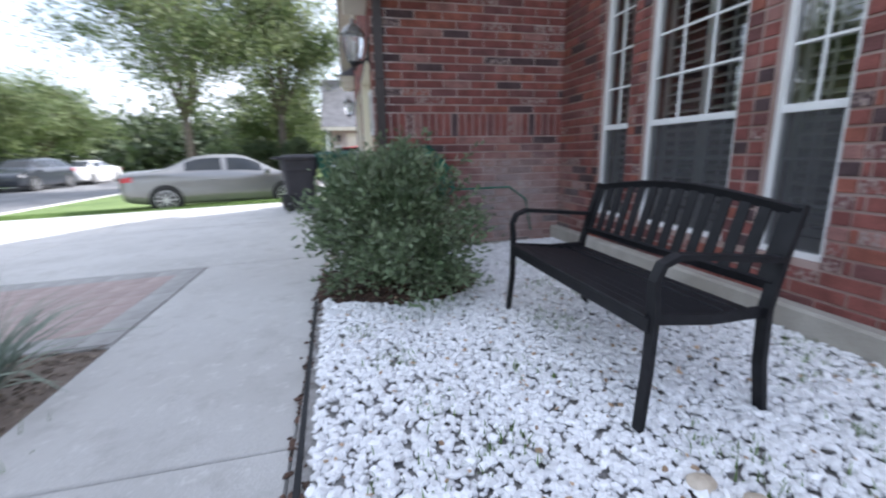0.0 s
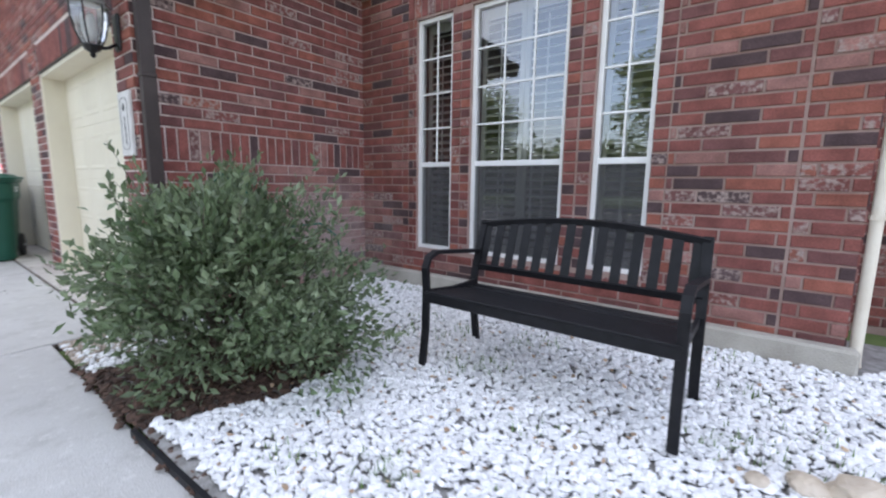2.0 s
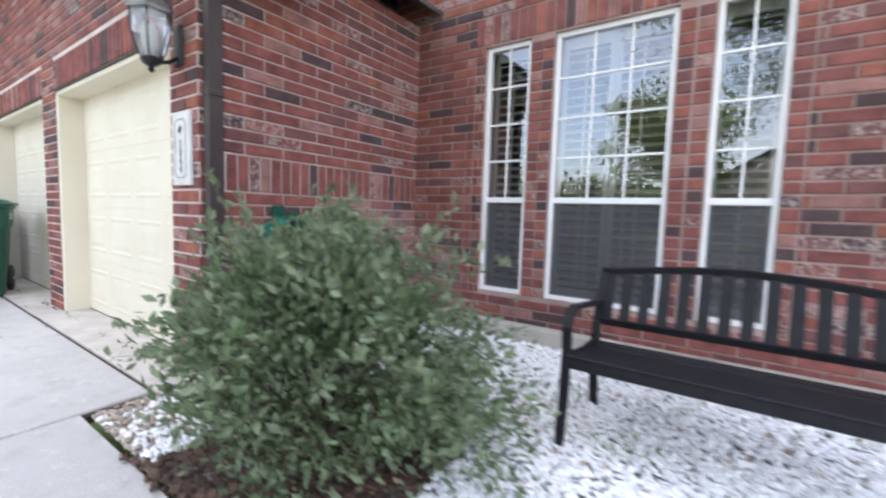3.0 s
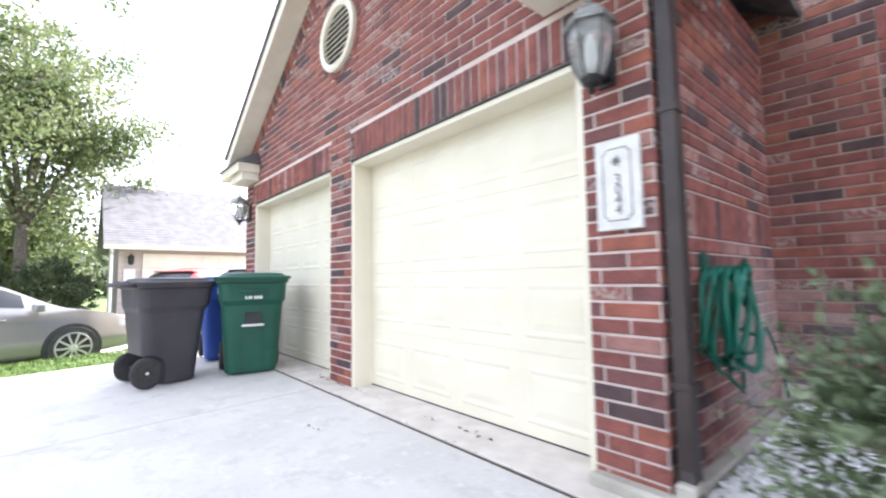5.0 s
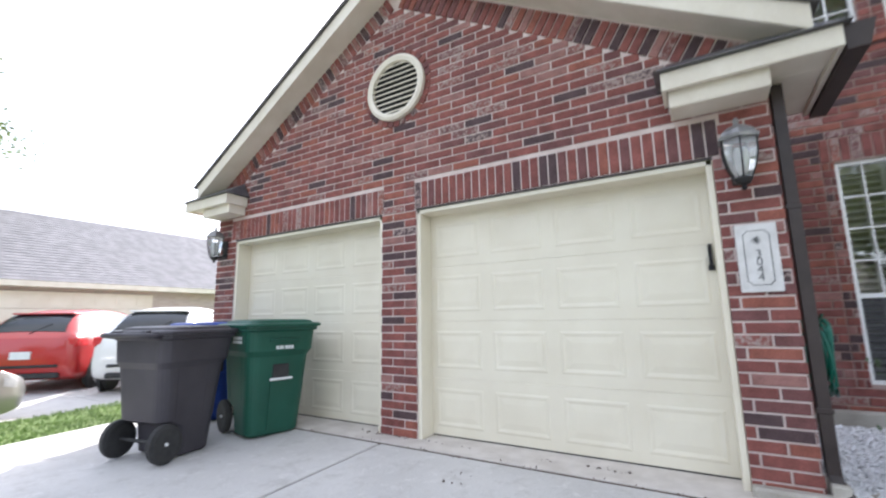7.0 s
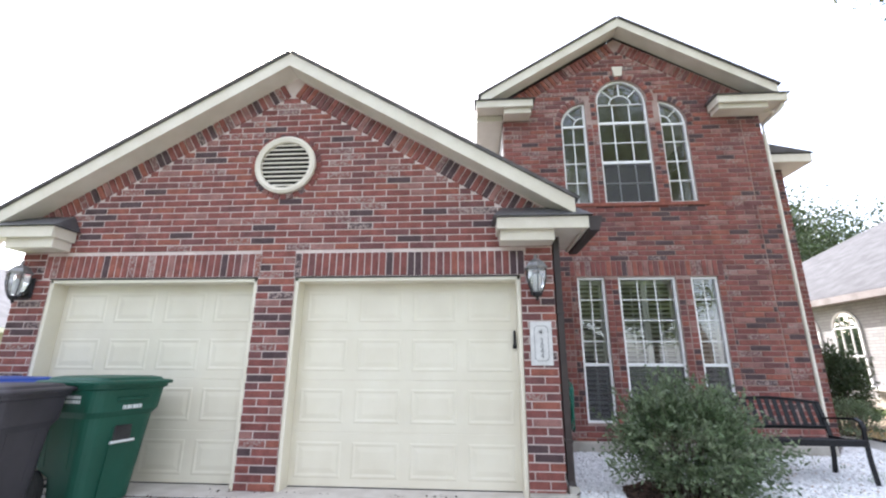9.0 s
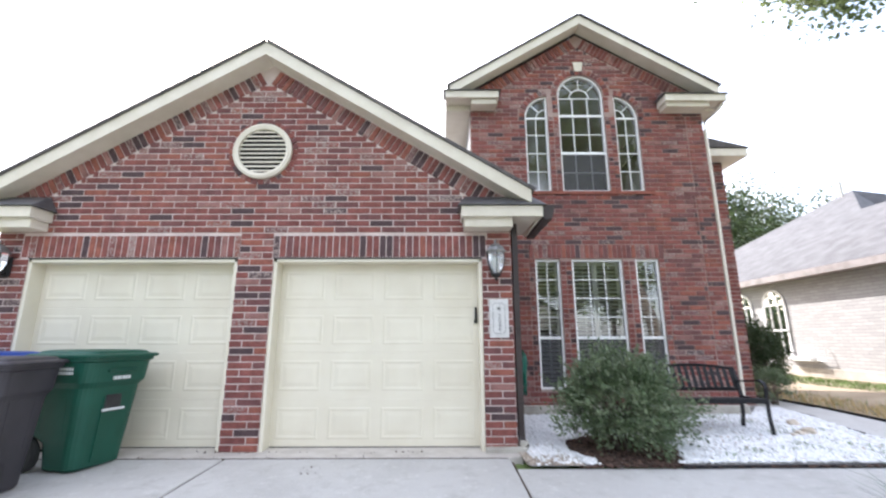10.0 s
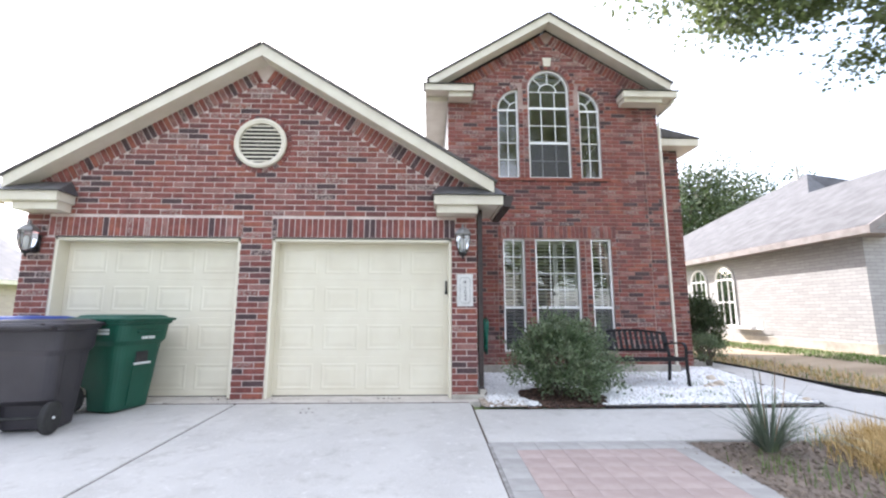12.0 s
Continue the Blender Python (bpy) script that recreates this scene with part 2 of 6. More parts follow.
def leaf_mat(name, c1, c2, scale=3.0, thru=0.35, rough=0.5):
    """Leaves: mat() with light passing through from behind."""
    m = mat(name, c1, c2, scale, rough, rnd=0.4)
    N, L = m.node_tree.nodes, m.node_tree.links
    b = N["Principled BSDF"]
    tl, mx = N.new("ShaderNodeBsdfTranslucent"), N.new("ShaderNodeMixShader")
    L.new(b.inputs["Base Color"].links[0].from_socket, tl.inputs["Color"])
    mx.inputs["Fac"].default_value = thru
    L.new(b.outputs[0], mx.inputs[1])
    L.new(tl.outputs[0], mx.inputs[2])
    L.new(mx.outputs[0], N["Material Output"].inputs["Surface"])
    return m



SCREEN = screen_mat("insect_screen", (0.1, 0.1, 0.105), 0.6)
ROOM = mat("dim_room", (0.3, 0.28, 0.25), (0.36, 0.33, 0.3), 1, 0.9)


LEAF = leaf_mat("shrub_leaf", (0.105, 0.157, 0.075), (0.22, 0.268, 0.163), 6, 0.38, 0.32)
TREELEAF = leaf_mat("tree_leaf", (0.095, 0.138, 0.05), (0.19, 0.225, 0.1), 0.8, 0.4, 0.55)

DARKLEAF = leaf_mat("dark_tree_leaf", (0.045, 0.07, 0.03), (0.09, 0.115, 0.05), 0.8, 0.2, 0.6)


# ---- mesh helpers ----
def part(name, bm, material, parent=None, label="", smooth=False):
    """Links a bmesh as one mesh object under parent."""
    me = bpy.data.meshes.new(name)
    bmesh.ops.recalc_face_normals(bm, faces=bm.faces)
    bm.to_mesh(me)
    bm.free()
    if smooth:
        me.shade_smooth()
    me.materials.append(material)
    ob = new(name, me)
    ob.parent = parent
    return tagged(ob, label)


def raw(name, verts, faces, material, parent=None, label="", smooth=False):
    me = bpy.data.meshes.new(name)
    me.from_pydata(verts, [], faces)
    me.update()
    if smooth:
        me.shade_smooth()
    me.materials.append(material)
    ob = new(name, me)
    ob.parent = parent
    return tagged(ob, label)


def empty(name, m, label, category, group="", kind=""):
    ob = new(name)
    ob.empty_display_size = 0.1
    ob.matrix_world = m
    return tagged(ob, label, category, group, kind)


def box(bm, x0, x1, y0, y1, z0, z1, bevel=0.0, seg=1, m=None):
    r = bmesh.ops.create_cube(bm, size=1.0, matrix=Matrix.LocRotScale(((x0 + x1) / 2, (y0 + y1) / 2, (z0 + z1) / 2), None, (x1 - x0, y1 - y0, z1 - z0)))
    vs = r["verts"]
    if bevel:
        es = list({e for v in vs for e in v.link_edges})
        vs = list({v for f in bmesh.ops.bevel(bm, geom=es, offset=bevel, segments=seg, affect="EDGES", profile=0.5)["faces"] for v in f.verts} | {v for v in vs if v.is_valid})
    if m is not None:
        bmesh.ops.transform(bm, matrix=m, verts=vs)
    return vs


def cyl(bm, r0, r1, p0, p1, n=12, caps=True):
    """A tapered round bar from p0 to p1."""
    p0, p1 = Vector(p0), Vector(p1)
    d = p1 - p0
    q = d.to_track_quat("Z", "Y").to_matrix().to_4x4()
    return bmesh.ops.create_cone(bm, cap_ends=caps, segments=n, radius1=r0, radius2=r1, depth=d.length, matrix=Matrix.Translation((p0 + p1) / 2) @ q)["verts"]


def tube(bm, pts, r, n=8, r_end=None):
    """A round tube through points."""
    pts = [Vector(p) for p in pts]
    rings = []
    for i, p in enumerate(pts):
        d = (pts[min(i + 1, len(pts) - 1)] - pts[max(i - 1, 0)]).normalized()
        a = d.orthogonal().normalized() if abs(d.z) > 0.9 else d.cross(Vector((0, 0, 1))).normalized()
        b = d.cross(a)
        rr = r if r_end is None else r + (r_end - r) * i / (len(pts) - 1)
        rings.append([bm.verts.new(p + rr * (math.cos(2 * math.pi * k / n) * a + math.sin(2 * math.pi * k / n) * b)) for k in range(n)])
    for u, v in zip(rings, rings[1:]):
        for k in range(n):
            bm.faces.new((u[k], u[(k + 1) % n], v[(k + 1) % n], v[k]))
    bm.faces.new(rings[0][::-1])
    bm.faces.new(rings[-1])


def strap(bm, pts, w, t, side):
    """A flat bar, w wide along side and t thick, through points."""
    pts, side = [Vector(p) for p in pts], Vector(side).normalized()
    rings = []
    for i, p in enumerate(pts):
        d = (pts[min(i + 1, len(pts) - 1)] - pts[max(i - 1, 0)]).normalized()
        nn = d.cross(side).normalized()
        rings.append([bm.verts.new(p + side * (w / 2 * a) + nn * (t / 2 * b)) for a, b in ((-1, -1), (1, -1), (1, 1), (-1, 1))])
    for u, v in zip(rings, rings[1:]):
        for k in range(4):
            bm.faces.new((u[k], u[(k + 1) % 4], v[(k + 1) % 4], v[k]))
    bm.faces.new(rings[0][::-1])
    bm.faces.new(rings[-1])


def prism(bm, pts, way):
    """A closed outline of points pushed out along way."""
    way = Vector(way)
    a = [bm.verts.new(p) for p in pts]
    b = [bm.verts.new(Vector(p) + way) for p in pts]
    bm.faces.new(a)
    bm.faces.new(b[::-1])
    for i in range(len(a)):
        j = (i + 1) % len(a)
        bm.faces.new((a[i], b[i], b[j], a[j]))


def slab(bm, outer, holes, lift, depth):
    """A wall of that depth with holes; lift(u, v, d) gives the place of a point d deep."""
    loops = [outer, *holes]
    edges = []
    for lp in loops:
        vs = [bm.verts.new(lift(u, v, 0)) for u, v in lp]
        edges += [bm.edges.new((vs[i], vs[(i + 1) % len(vs)])) for i in range(len(vs))]
    bmesh.ops.triangle_fill(bm, use_beauty=True, edges=edges)
    off = Vector(lift(0, 0, depth)) - Vector(lift(0, 0, 0))
    r = bmesh.ops.extrude_face_region(bm, geom=bm.faces[:])
    bmesh.ops.translate(bm, vec=off, verts=[g for g in r["geom"] if isinstance(g, bmesh.types.BMVert)])


# ---- brickwork ----
COURSE, LONG, JOINT, PROUD = 0.08, 0.285, 0.0138, 0.009


def brick_faces(u0, u1, v0, v1, d0=PROUD, ch=0.004):
    """Corners and faces of one brick in wall coordinates (u, v, outward)."""
    V = [(u0, v0, 0), (u1, v0, 0), (u1, v1, 0), (u0, v1, 0),
         (u0, v0, d0 - ch), (u1, v0, d0 - ch), (u1, v1, d0 - ch), (u0, v1, d0 - ch),
         (u0 + ch, v0 + ch, d0), (u1 - ch, v0 + ch, d0), (u1 - ch, v1 - ch, d0), (u0 + ch, v1 - ch, d0)]
    F = [(8, 9, 10, 11)]
    for i in range(4):
        j = (i + 1) % 4
        F += [(i, j, j + 4, i + 4), (i + 4, j + 4, j + 8, i + 8)]
    return V, F


def lay(wall, bricks, lift, near):
    """bricks: (u, v, w, h, angle) by their centres. The nearest 300 are parts that share meshes by size; the rest is one joined part."""
    order = sorted(bricks, key=near)
    shared = {}
    V, F = [], []
    ex = Vector(lift(1, 0, 0)) - Vector(lift(0, 0, 0))
    ey = Vector(lift(0, 1, 0)) - Vector(lift(0, 0, 0))
    ez = Vector(lift(0, 0, -1)) - Vector(lift(0, 0, 0))
    for i, (u, v, w, h, a) in enumerate(order):
        ww, hh = round(w, 3), round(h, 3)
        bv, bf = brick_faces(-ww / 2, ww / 2, -hh / 2, hh / 2, PROUD + (0.006 if a else 0))
        c, s = math.cos(a), math.sin(a)
        if i < 300:
            key = (ww, hh, bool(a))
            if key not in shared:
                me = bpy.data.meshes.new("brick")
                me.from_pydata(bv, [], bf)
                me.materials.append(BRICK)
                shared[key] = me
            ob = new("brick", shared[key])
            ob.parent = wall
            m = Matrix.Identity(4)
            for r in range(3):
                m[r][0], m[r][1], m[r][2] = c * ex[r] + s * ey[r], -s * ex[r] + c * ey[r], ez[r]
            m.translation = Vector(lift(u, v, 0))
            ob.matrix_basis = m
        else:
            n = len(V)
            V += [tuple(Vector(lift(u, v, 0)) + ex * (c * x - s * y) + ey * (s * x + c * y) + ez * z) for x, y, z in bv]
            F += [tuple(n + k for k in f) for f in bf]
    if V:
        tagged(raw("brickwork", V, F, BRICK, wall, "joined red bricks with pale mortar joints"), kind="stuff")


def courses(v0, v1, spans, skip=()):
    """Running bond between v0 and v1; spans(v) lists the free stretches at height v. skip: bands left to other bonds."""
    out = []
    n = round((v1 - v0) / COURSE)
    for k in range(n):
        a, b = v0 + k * COURSE, v0 + (k + 1) * COURSE
        if any(lo - 0.01 < (a + b) / 2 < hi + 0.01 for lo, hi in skip):
            continue
        for s0, s1 in spans((a + b) / 2):
            start = math.floor(s0 / LONG) * LONG + (k % 2) * LONG / 2 - LONG
            u = start
            while u < s1:
                p, q = max(u + JOINT / 2, s0), min(u + LONG - JOINT / 2, s1)
                if q - p > 0.014:
                    out.append(((p + q) / 2, (a + b) / 2, q - p, COURSE - JOINT, 0))
                u += LONG
    return out


def soldiers(u0, u1, v0, v1):
    n = max(1, round((u1 - u0) / COURSE))
    w = (u1 - u0) / n
    return [(u0 + (k + 0.5) * w, (v0 + v1) / 2, w - JOINT, v1 - v0 - JOINT, 0) for k in range(n)]


def cut(spans, holes):
    """Takes the stretches of holes out of spans."""
    for h0, h1 in holes:
        nxt = []
        for s0, s1 in spans:
            if h1 <= s0 or h0 >= s1:
                nxt.append((s0, s1))
            else:
                nxt += [p for p in ((s0, h0), (h1, s1)) if p[1] - p[0] > 0.03]
        spans = nxt
    return spans


def ground_z(y):
    return 0.0 if y > 0 else max(y, -9.0) * 0.03


# ---- ground, drive, walk ----
ys = [(600, -0.06), (60, -0.06), (0, -0.06), (-9.2, -0.33), (-9.25, -0.46), (-17.2, -0.46), (-17.25, -0.33), (-60, -0.3), (-600, 0.5)]
xs = [-600, -60, -25, -9.2, -8.1, -6.4, 0, 6, 25, 60, 600]
DIP = 0.16                                  # the plot next door lies lower
NC = len(xs)
gv = [(x, y, z - (DIP if x < -9 and y > -9.1 else DIP * 0.6 if x < -8 and y > -9.1 else 0)) for y, z in ys for x in xs]
gf = [(j * NC + i, (j + 1) * NC + i, (j + 1) * NC + i + 1, j * NC + i + 1) for j in range(len(ys) - 1) for i in range(NC - 1)]
tagged(raw("ground", gv, gf, GRASS), "flat suburban lawn ground reaching the horizon", "ground", kind="structure")
bm = bmesh.new()
box(bm, -200, 200, -17.2, -9.3, -0.6, -0.42)
tagged(part("road", bm, ASPHALT), "pale worn asphalt residential street", "road", kind="structure")
for y0, y1 in ((-9.3, -9.12), (-17.38, -17.2)):
    bm = bmesh.new()
    for i in range(50):
        box(bm, -75 + 3 * i, -72.01 + 3 * i, y0, y1, -0.6, -0.3, 0.02)
    tagged(part("kerb", bm, CONCRETE), "cast concrete kerb along the street", "kerb", kind="structure")


def sloped(bm, x0, x1, y0, y1, thick=0.12, lift=0.0):
    """A slab whose top follows the fall of the ground."""
    v = box(bm, x0, x1, min(y0, y1), max(y0, y1), -thick, 0, 0.008)
    for p in v:
        p.co.z += ground_z(p.co.y) + lift


drive = empty("driveway", Matrix.Identity(4), "pale broom-finished concrete driveway with tooled joints", "driveway", kind="structure")
for x0, x1 in ((-6.45, -3.112), (-3.088, -0.12)):
    for y0, y1 in ((-0.235, -4.3), (-4.312, -9.1)):
        bm = bmesh.new()
        sloped(bm, x0, x1, y0, y1)
        part("slab", bm, CONCRETE, drive)
bm = bmesh.new()
sloped(bm, -3.118, -3.082, -0.24, -9.0, 0.06, -0.012)
sloped(bm, -6.4, -0.13, -4.29, -4.322, 0.06, -0.012)
sloped(bm, -0.13, -0.092, -0.3, -4.2, 0.06, -0.012)
sloped(bm, -6.2, -0.13, -0.222, -0.236, 0.06, 0.004)
part("joint_filler", bm, SOIL, drive, "dark dirty joint filler")
bm = bmesh.new()
box(bm, -6.2, 0.02, -0.22, 0.35, -0.15, 0.004, 0.004)
tagged(part("garage_threshold", bm, THRESH), "worn concrete apron strip at the garage doors", "threshold", kind="structure")
bm = bmesh.new()
sloped(bm, -24, -8.15, -0.005, -9.1, 0.12, -0.03 - DIP)
box(bm, -24, -8.15, 0.0, 5.5, -0.4, -0.03 - DIP)
tagged(part("neighbour_drive", bm, CONCRETE), "pale concrete drive of the house next door", "driveway", kind="structure")
wk = empty("walkway", Matrix.Identity(4), "grey concrete front walk with cross joints", "walkway", kind="structure")
for x0, x1 in ((-0.1, 3.04), (3.05, 4.4)):
    bm = bmesh.new()
    sloped(bm, x0, x1, -0.57, -1.74)
    part("slab", bm, CONCRETE, wk)
for (ax, ay), (bx, by), (cx, cy), (dx, dy) in (((4.41, -1.74), (6.0, -1.5), (5.65, 0.3), (4.41, -0.57)), ((4.42, -0.56), (5.64, 0.31), (6.05, 3.2), (4.98, 3.0)), ((4.98, 3.01), (6.05, 3.21), (6.1, 6), (4.98, 6))):
    bm = bmesh.new()
    prism(bm, [(ax, ay, -0.02), (bx, by, -0.02), (cx, cy, -0.01), (dx, dy, -0.01)], (0, 0, -0.12))
    part("slab", bm, CONCRETE, wk)

# ---- garage front wall: y = 0, outward is -y ----
GX0, GX1, GAP = -6.2, 0.0, 4.78            # left and right end, apex of the brick
SLOPE, MIDX = 0.605, -3.1
DOORS = ((-5.79, -3.28), (-2.85, -0.345))
HEAD = 2.165


def gable_half(v, apex, eave, half):
    return min(half, (apex - v) / SLOPE)


garage_wall = empty("wall_garage_front", Matrix.Identity(4), "red brick garage gable wall with soldier courses", "wall", kind="structure")
EAVE = GAP - SLOPE * 3.1
outline = [(GX0, -0.1), (DOORS[0][0], -0.1), (DOORS[0][0], HEAD), (DOORS[0][1], HEAD), (DOORS[0][1], -0.1), (DOORS[1][0], -0.1), (DOORS[1][0], HEAD), (DOORS[1][1], HEAD), (DOORS[1][1], -0.1), (GX1, -0.1), (GX1, EAVE + 0.07), (MIDX, GAP + 0.07), (GX0, EAVE + 0.07)]
bm = bmesh.new()
slab(bm, outline, [], lambda u, v, d: (u, d, v), 0.2)
part("backing", bm, MORTAR, garage_wall, "pale pinkish mortar bed")


def g_spans(v):
    h = gable_half(v, GAP - 0.27, EAVE, 3.1)
    sp = [(MIDX - h, MIDX + h if h < 3.09 else GX1 + PROUD)]
    if v < HEAD:
        sp = cut(sp, DOORS)
    elif v < 2.45:
        sp = cut(sp, [(GX0 + 0.3, DOORS[0][1] + 0.02), (DOORS[1][0] - 0.02, DOORS[1][1] + 0.05)])
    r = 0.42 ** 2 - (v - 3.54) ** 2
    if r > 0:
        sp = cut(sp, [(-3.09 - math.sqrt(r), -3.09 + math.sqrt(r))])
    return sp


lift_g = lambda u, v, d: (u, d, v)
gb = courses(0.0, 4.72, g_spans)
gb += soldiers(DOORS[0][0] - 0.1, DOORS[0][1] + 0.02, HEAD + 0.01, 2.45) + soldiers(DOORS[1][0] - 0.02, DOORS[1][1] + 0.05, HEAD + 0.01, 2.45)
ang = math.atan(SLOPE)
run = 3.1 / math.cos(ang)
for sgn in (-1, 1):                                  # bricks on edge under the rakes
    for k in range(int(run / COURSE)):
        s = (k + 0.5) * COURSE
        cx, cz = MIDX + sgn * (s * math.cos(ang)), GAP - s * math.sin(ang)
        ox, oz = -sgn * math.sin(ang) * 0.115, -math.cos(ang) * 0.115
        if GX0 + 0.05 < cx + ox < GX1 - 0.05 and sgn * (cx + ox - MIDX) > 0.07:
            gb.append((cx + ox, cz + oz, COURSE - JOINT, 0.21, -sgn * ang))
for k in range(32):                                  # ring round the vent
    a = 2 * math.pi * k / 32
    gb.append((-3.09 + 0.4 * math.cos(a), 3.54 + 0.4 * math.sin(a), 0.066, 0.07, a))
bm = bmesh.new()
for x0, x1 in DOORS:
    box(bm, x0 + 0.002, x1 - 0.002, -0.012, 0.1, HEAD - 0.004, HEAD + 0.008)
part("lintel", bm, BROWN, garage_wall, "brown steel angle lintels")

# ---- garage side wall: x = 0, outward is +x ----
side_wall = empty("wall_garage_side", Matrix.Identity(4), "red brick return wall with a soldier band", "wall", kind="structure")
lift_s = lambda u, v, d: (-d, u, v)
bm = bmesh.new()
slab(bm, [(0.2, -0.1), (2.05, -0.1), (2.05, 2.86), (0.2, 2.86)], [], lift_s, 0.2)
part("backing", bm, MORTAR_SHADED, side_wall, "pinkish mortar bed with the return wall's shade in its colour")
BAND = (1.12, 1.44)
sb = courses(0.0, 2.88, lambda v: [(0.0, 2.05)], [BAND]) + soldiers(0.0, 2.05, 1.2, 1.44)
sb += [(u, 1.16, w, 0.069, 0) for u, v, w, h, a in courses(0, COURSE, lambda v: [(0.0, 2.05)])]

# ---- front wall of the two-storey block: y = 2.055 ----
WY, FX0, FX1, FAP = 2.055, -0.3, 3.92, 6.9
FMID = 1.72
W_LOW = ((0.75, 1.17), (1.37, 2.23), (2.45, 2.85))
LZ0, LZ1 = 0.43, 2.545
front_wall = empty("wall_front", Matrix.Identity(4), "red brick two-storey gable wall with arched upper windows", "wall", kind="structure")


def arch(x0, x1, z0, spring, rise, kind):
    """Outline of an arched opening: 'full', or a quarter that rises to its 'right' or 'left'."""
    pts = [(x0, z0), (x1, z0)]
    n = 14
    if kind == "full":
        c, r = (x0 + x1) / 2, (x1 - x0) / 2
        pts += [(c + r * math.cos(math.pi * k / n), spring + rise * math.sin(math.pi * k / n)) for k in range(n + 1)]
    elif kind == "right":
        pts += [(x1, spring + rise)] + [(x1 - (x1 - x0) * math.sin(math.pi / 2 * k / n), spring + rise * math.cos(math.pi / 2 * k / n)) for k in range(1, n + 1)]
    else:
        pts += [(x0 + (x1 - x0) * math.cos(math.pi / 2 * k / n), spring + rise * math.sin(math.pi / 2 * k / n)) for k in range(n + 1)]
    return pts


UP = (arch(0.69, 1.11, 3.76, 5.19, 0.43, "right"), arch(1.31, 2.15, 3.76, 5.62, 0.44, "full"), arch(2.34, 2.76, 3.76, 5.19, 0.43, "left"))
LOW = tuple([(a, LZ0), (b, LZ0), (b, LZ1), (a, LZ1)] for a, b in W_LOW)
FEAVE = FAP - SLOPE * 2.15
bm = bmesh.new()
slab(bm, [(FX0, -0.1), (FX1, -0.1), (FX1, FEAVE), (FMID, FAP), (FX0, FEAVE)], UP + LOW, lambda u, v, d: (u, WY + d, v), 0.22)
part("backing", bm, MORTAR_DARK, front_wall, "redder mortar bed, darkened further for shade")


def hole_span(poly, v):
    xs_ = [a[0] + (b[0] - a[0]) * (v - a[1]) / (b[1] - a[1]) for a, b in zip(poly, poly[1:] + poly[:1]) if (a[1] - v) * (b[1] - v) < 0]
    return [(min(xs_), max(xs_))] if xs_ else []


def f_spans(v):
    h = max(0.0, (FAP - 0.27 - v) / SLOPE)
    sp = [(max(FX0, FMID - h), min(FX1, FMID + h))]
    if v < 2.88:
        sp = cut(sp, [(-0.3, 0.0)])
    for p in UP + LOW:
        sp = cut(sp, hole_span(p, v))
    if v < 5.2:
        sp = cut(sp, [(3.612, 3.63)])
    if LZ0 < v < LZ1:
        sp = cut(sp, [(0.645, 0.657), (2.943, 2.955)])
    if LZ1 < v < 2.8:
        sp = cut(sp, [(0.65, 2.95)])
    if LZ0 < v < LZ1:
        sp = cut(sp, [(1.17, 1.37), (2.23, 2.45)])
    if 3.76 < v < 5.25:
        sp = cut(sp, [(1.11, 1.31), (2.15, 2.34)])
    for cx, r in ((FMID + 0.01, 0.56),):             # room for the rings over the arches
        q = r * r - (v - 5.62) ** 2
        if v > 5.62 and q > 0:
            sp = cut(sp, [(cx - math.sqrt(q), cx + math.sqrt(q))])
    for cx, lo in ((1.11, -0.55), (2.34, 0.0)):
        q = 0.55 ** 2 - (v - 5.19) ** 2
        if v > 5.19 and q > 0:
            w = math.sqrt(q)
            sp = cut(sp, [(cx - w, cx + 0.1) if lo else (cx - 0.1, cx + w)])
    return sp


fb = courses(0.0, 6.8, f_spans, [(3.66, 3.76)])
fb += soldiers(0.65, 2.95, LZ1 + 0.01, 2.8)
fb += [(u, 3.71, w, 0.075, 0) for u, v, w, h, a in courses(0, COURSE, lambda v: [(0.3, 3.1)])] + [(u, 3.71, w, 0.075, 0) for u, v, w, h, a in courses(0, COURSE, lambda v: [(FX0, 0.3), (3.1, FX1)])]
for k in range(20):
    a = math.pi * (k + 0.5) / 20
    fb.append((1.73 + 0.49 * math.cos(a), 5.62 + 0.49 * math.sin(a), 0.1, 0.066, a))
for k in range(9):
    a = math.pi / 2 * (k + 0.5) / 9
    fb += [(1.11 - 0.48 * math.cos(a), 5.19 + 0.48 * math.sin(a), 0.1, 0.066, -a), (2.34 + 0.48 * math.cos(a), 5.19 + 0.48 * math.sin(a), 0.1, 0.066, a)]
for cx in (1.17 + 0.05, 1.37 - 0.05, 2.23 + 0.055, 2.45 - 0.055):   # narrow piers between the panes
    fb += [(cx, LZ0 + (k + 0.5) * COURSE, 0.09, COURSE - JOINT, 0) for k in range(26)]
for cx in (1.16, 1.26, 2.2, 2.29):
    fb += [(cx, 3.76 + (k + 0.5) * COURSE, 0.085, COURSE - JOINT, 0) for k in range(18)]
run = 2.15 / math.cos(ang)
for sgn in (-1, 1):
    for k in range(int(run / COURSE)):
        s = (k + 0.5) * COURSE
        cx, cz = FMID + sgn * s * math.cos(ang) - sgn * math.sin(ang) * 0.115, FAP - s * math.sin(ang) - math.cos(ang) * 0.115
        if FX0 + 0.05 < cx < FX1 - 0.05 and sgn * (cx - FMID) > 0.07:
            fb.append((cx, cz, COURSE - JOINT, 0.21, -sgn * ang))
lift_f = lambda u, v, d: (u, WY + d, v)
bm = bmesh.new()
box(bm, 0.0, 3.98, WY - 0.1, WY, -0.2, 0.2, 0.015)
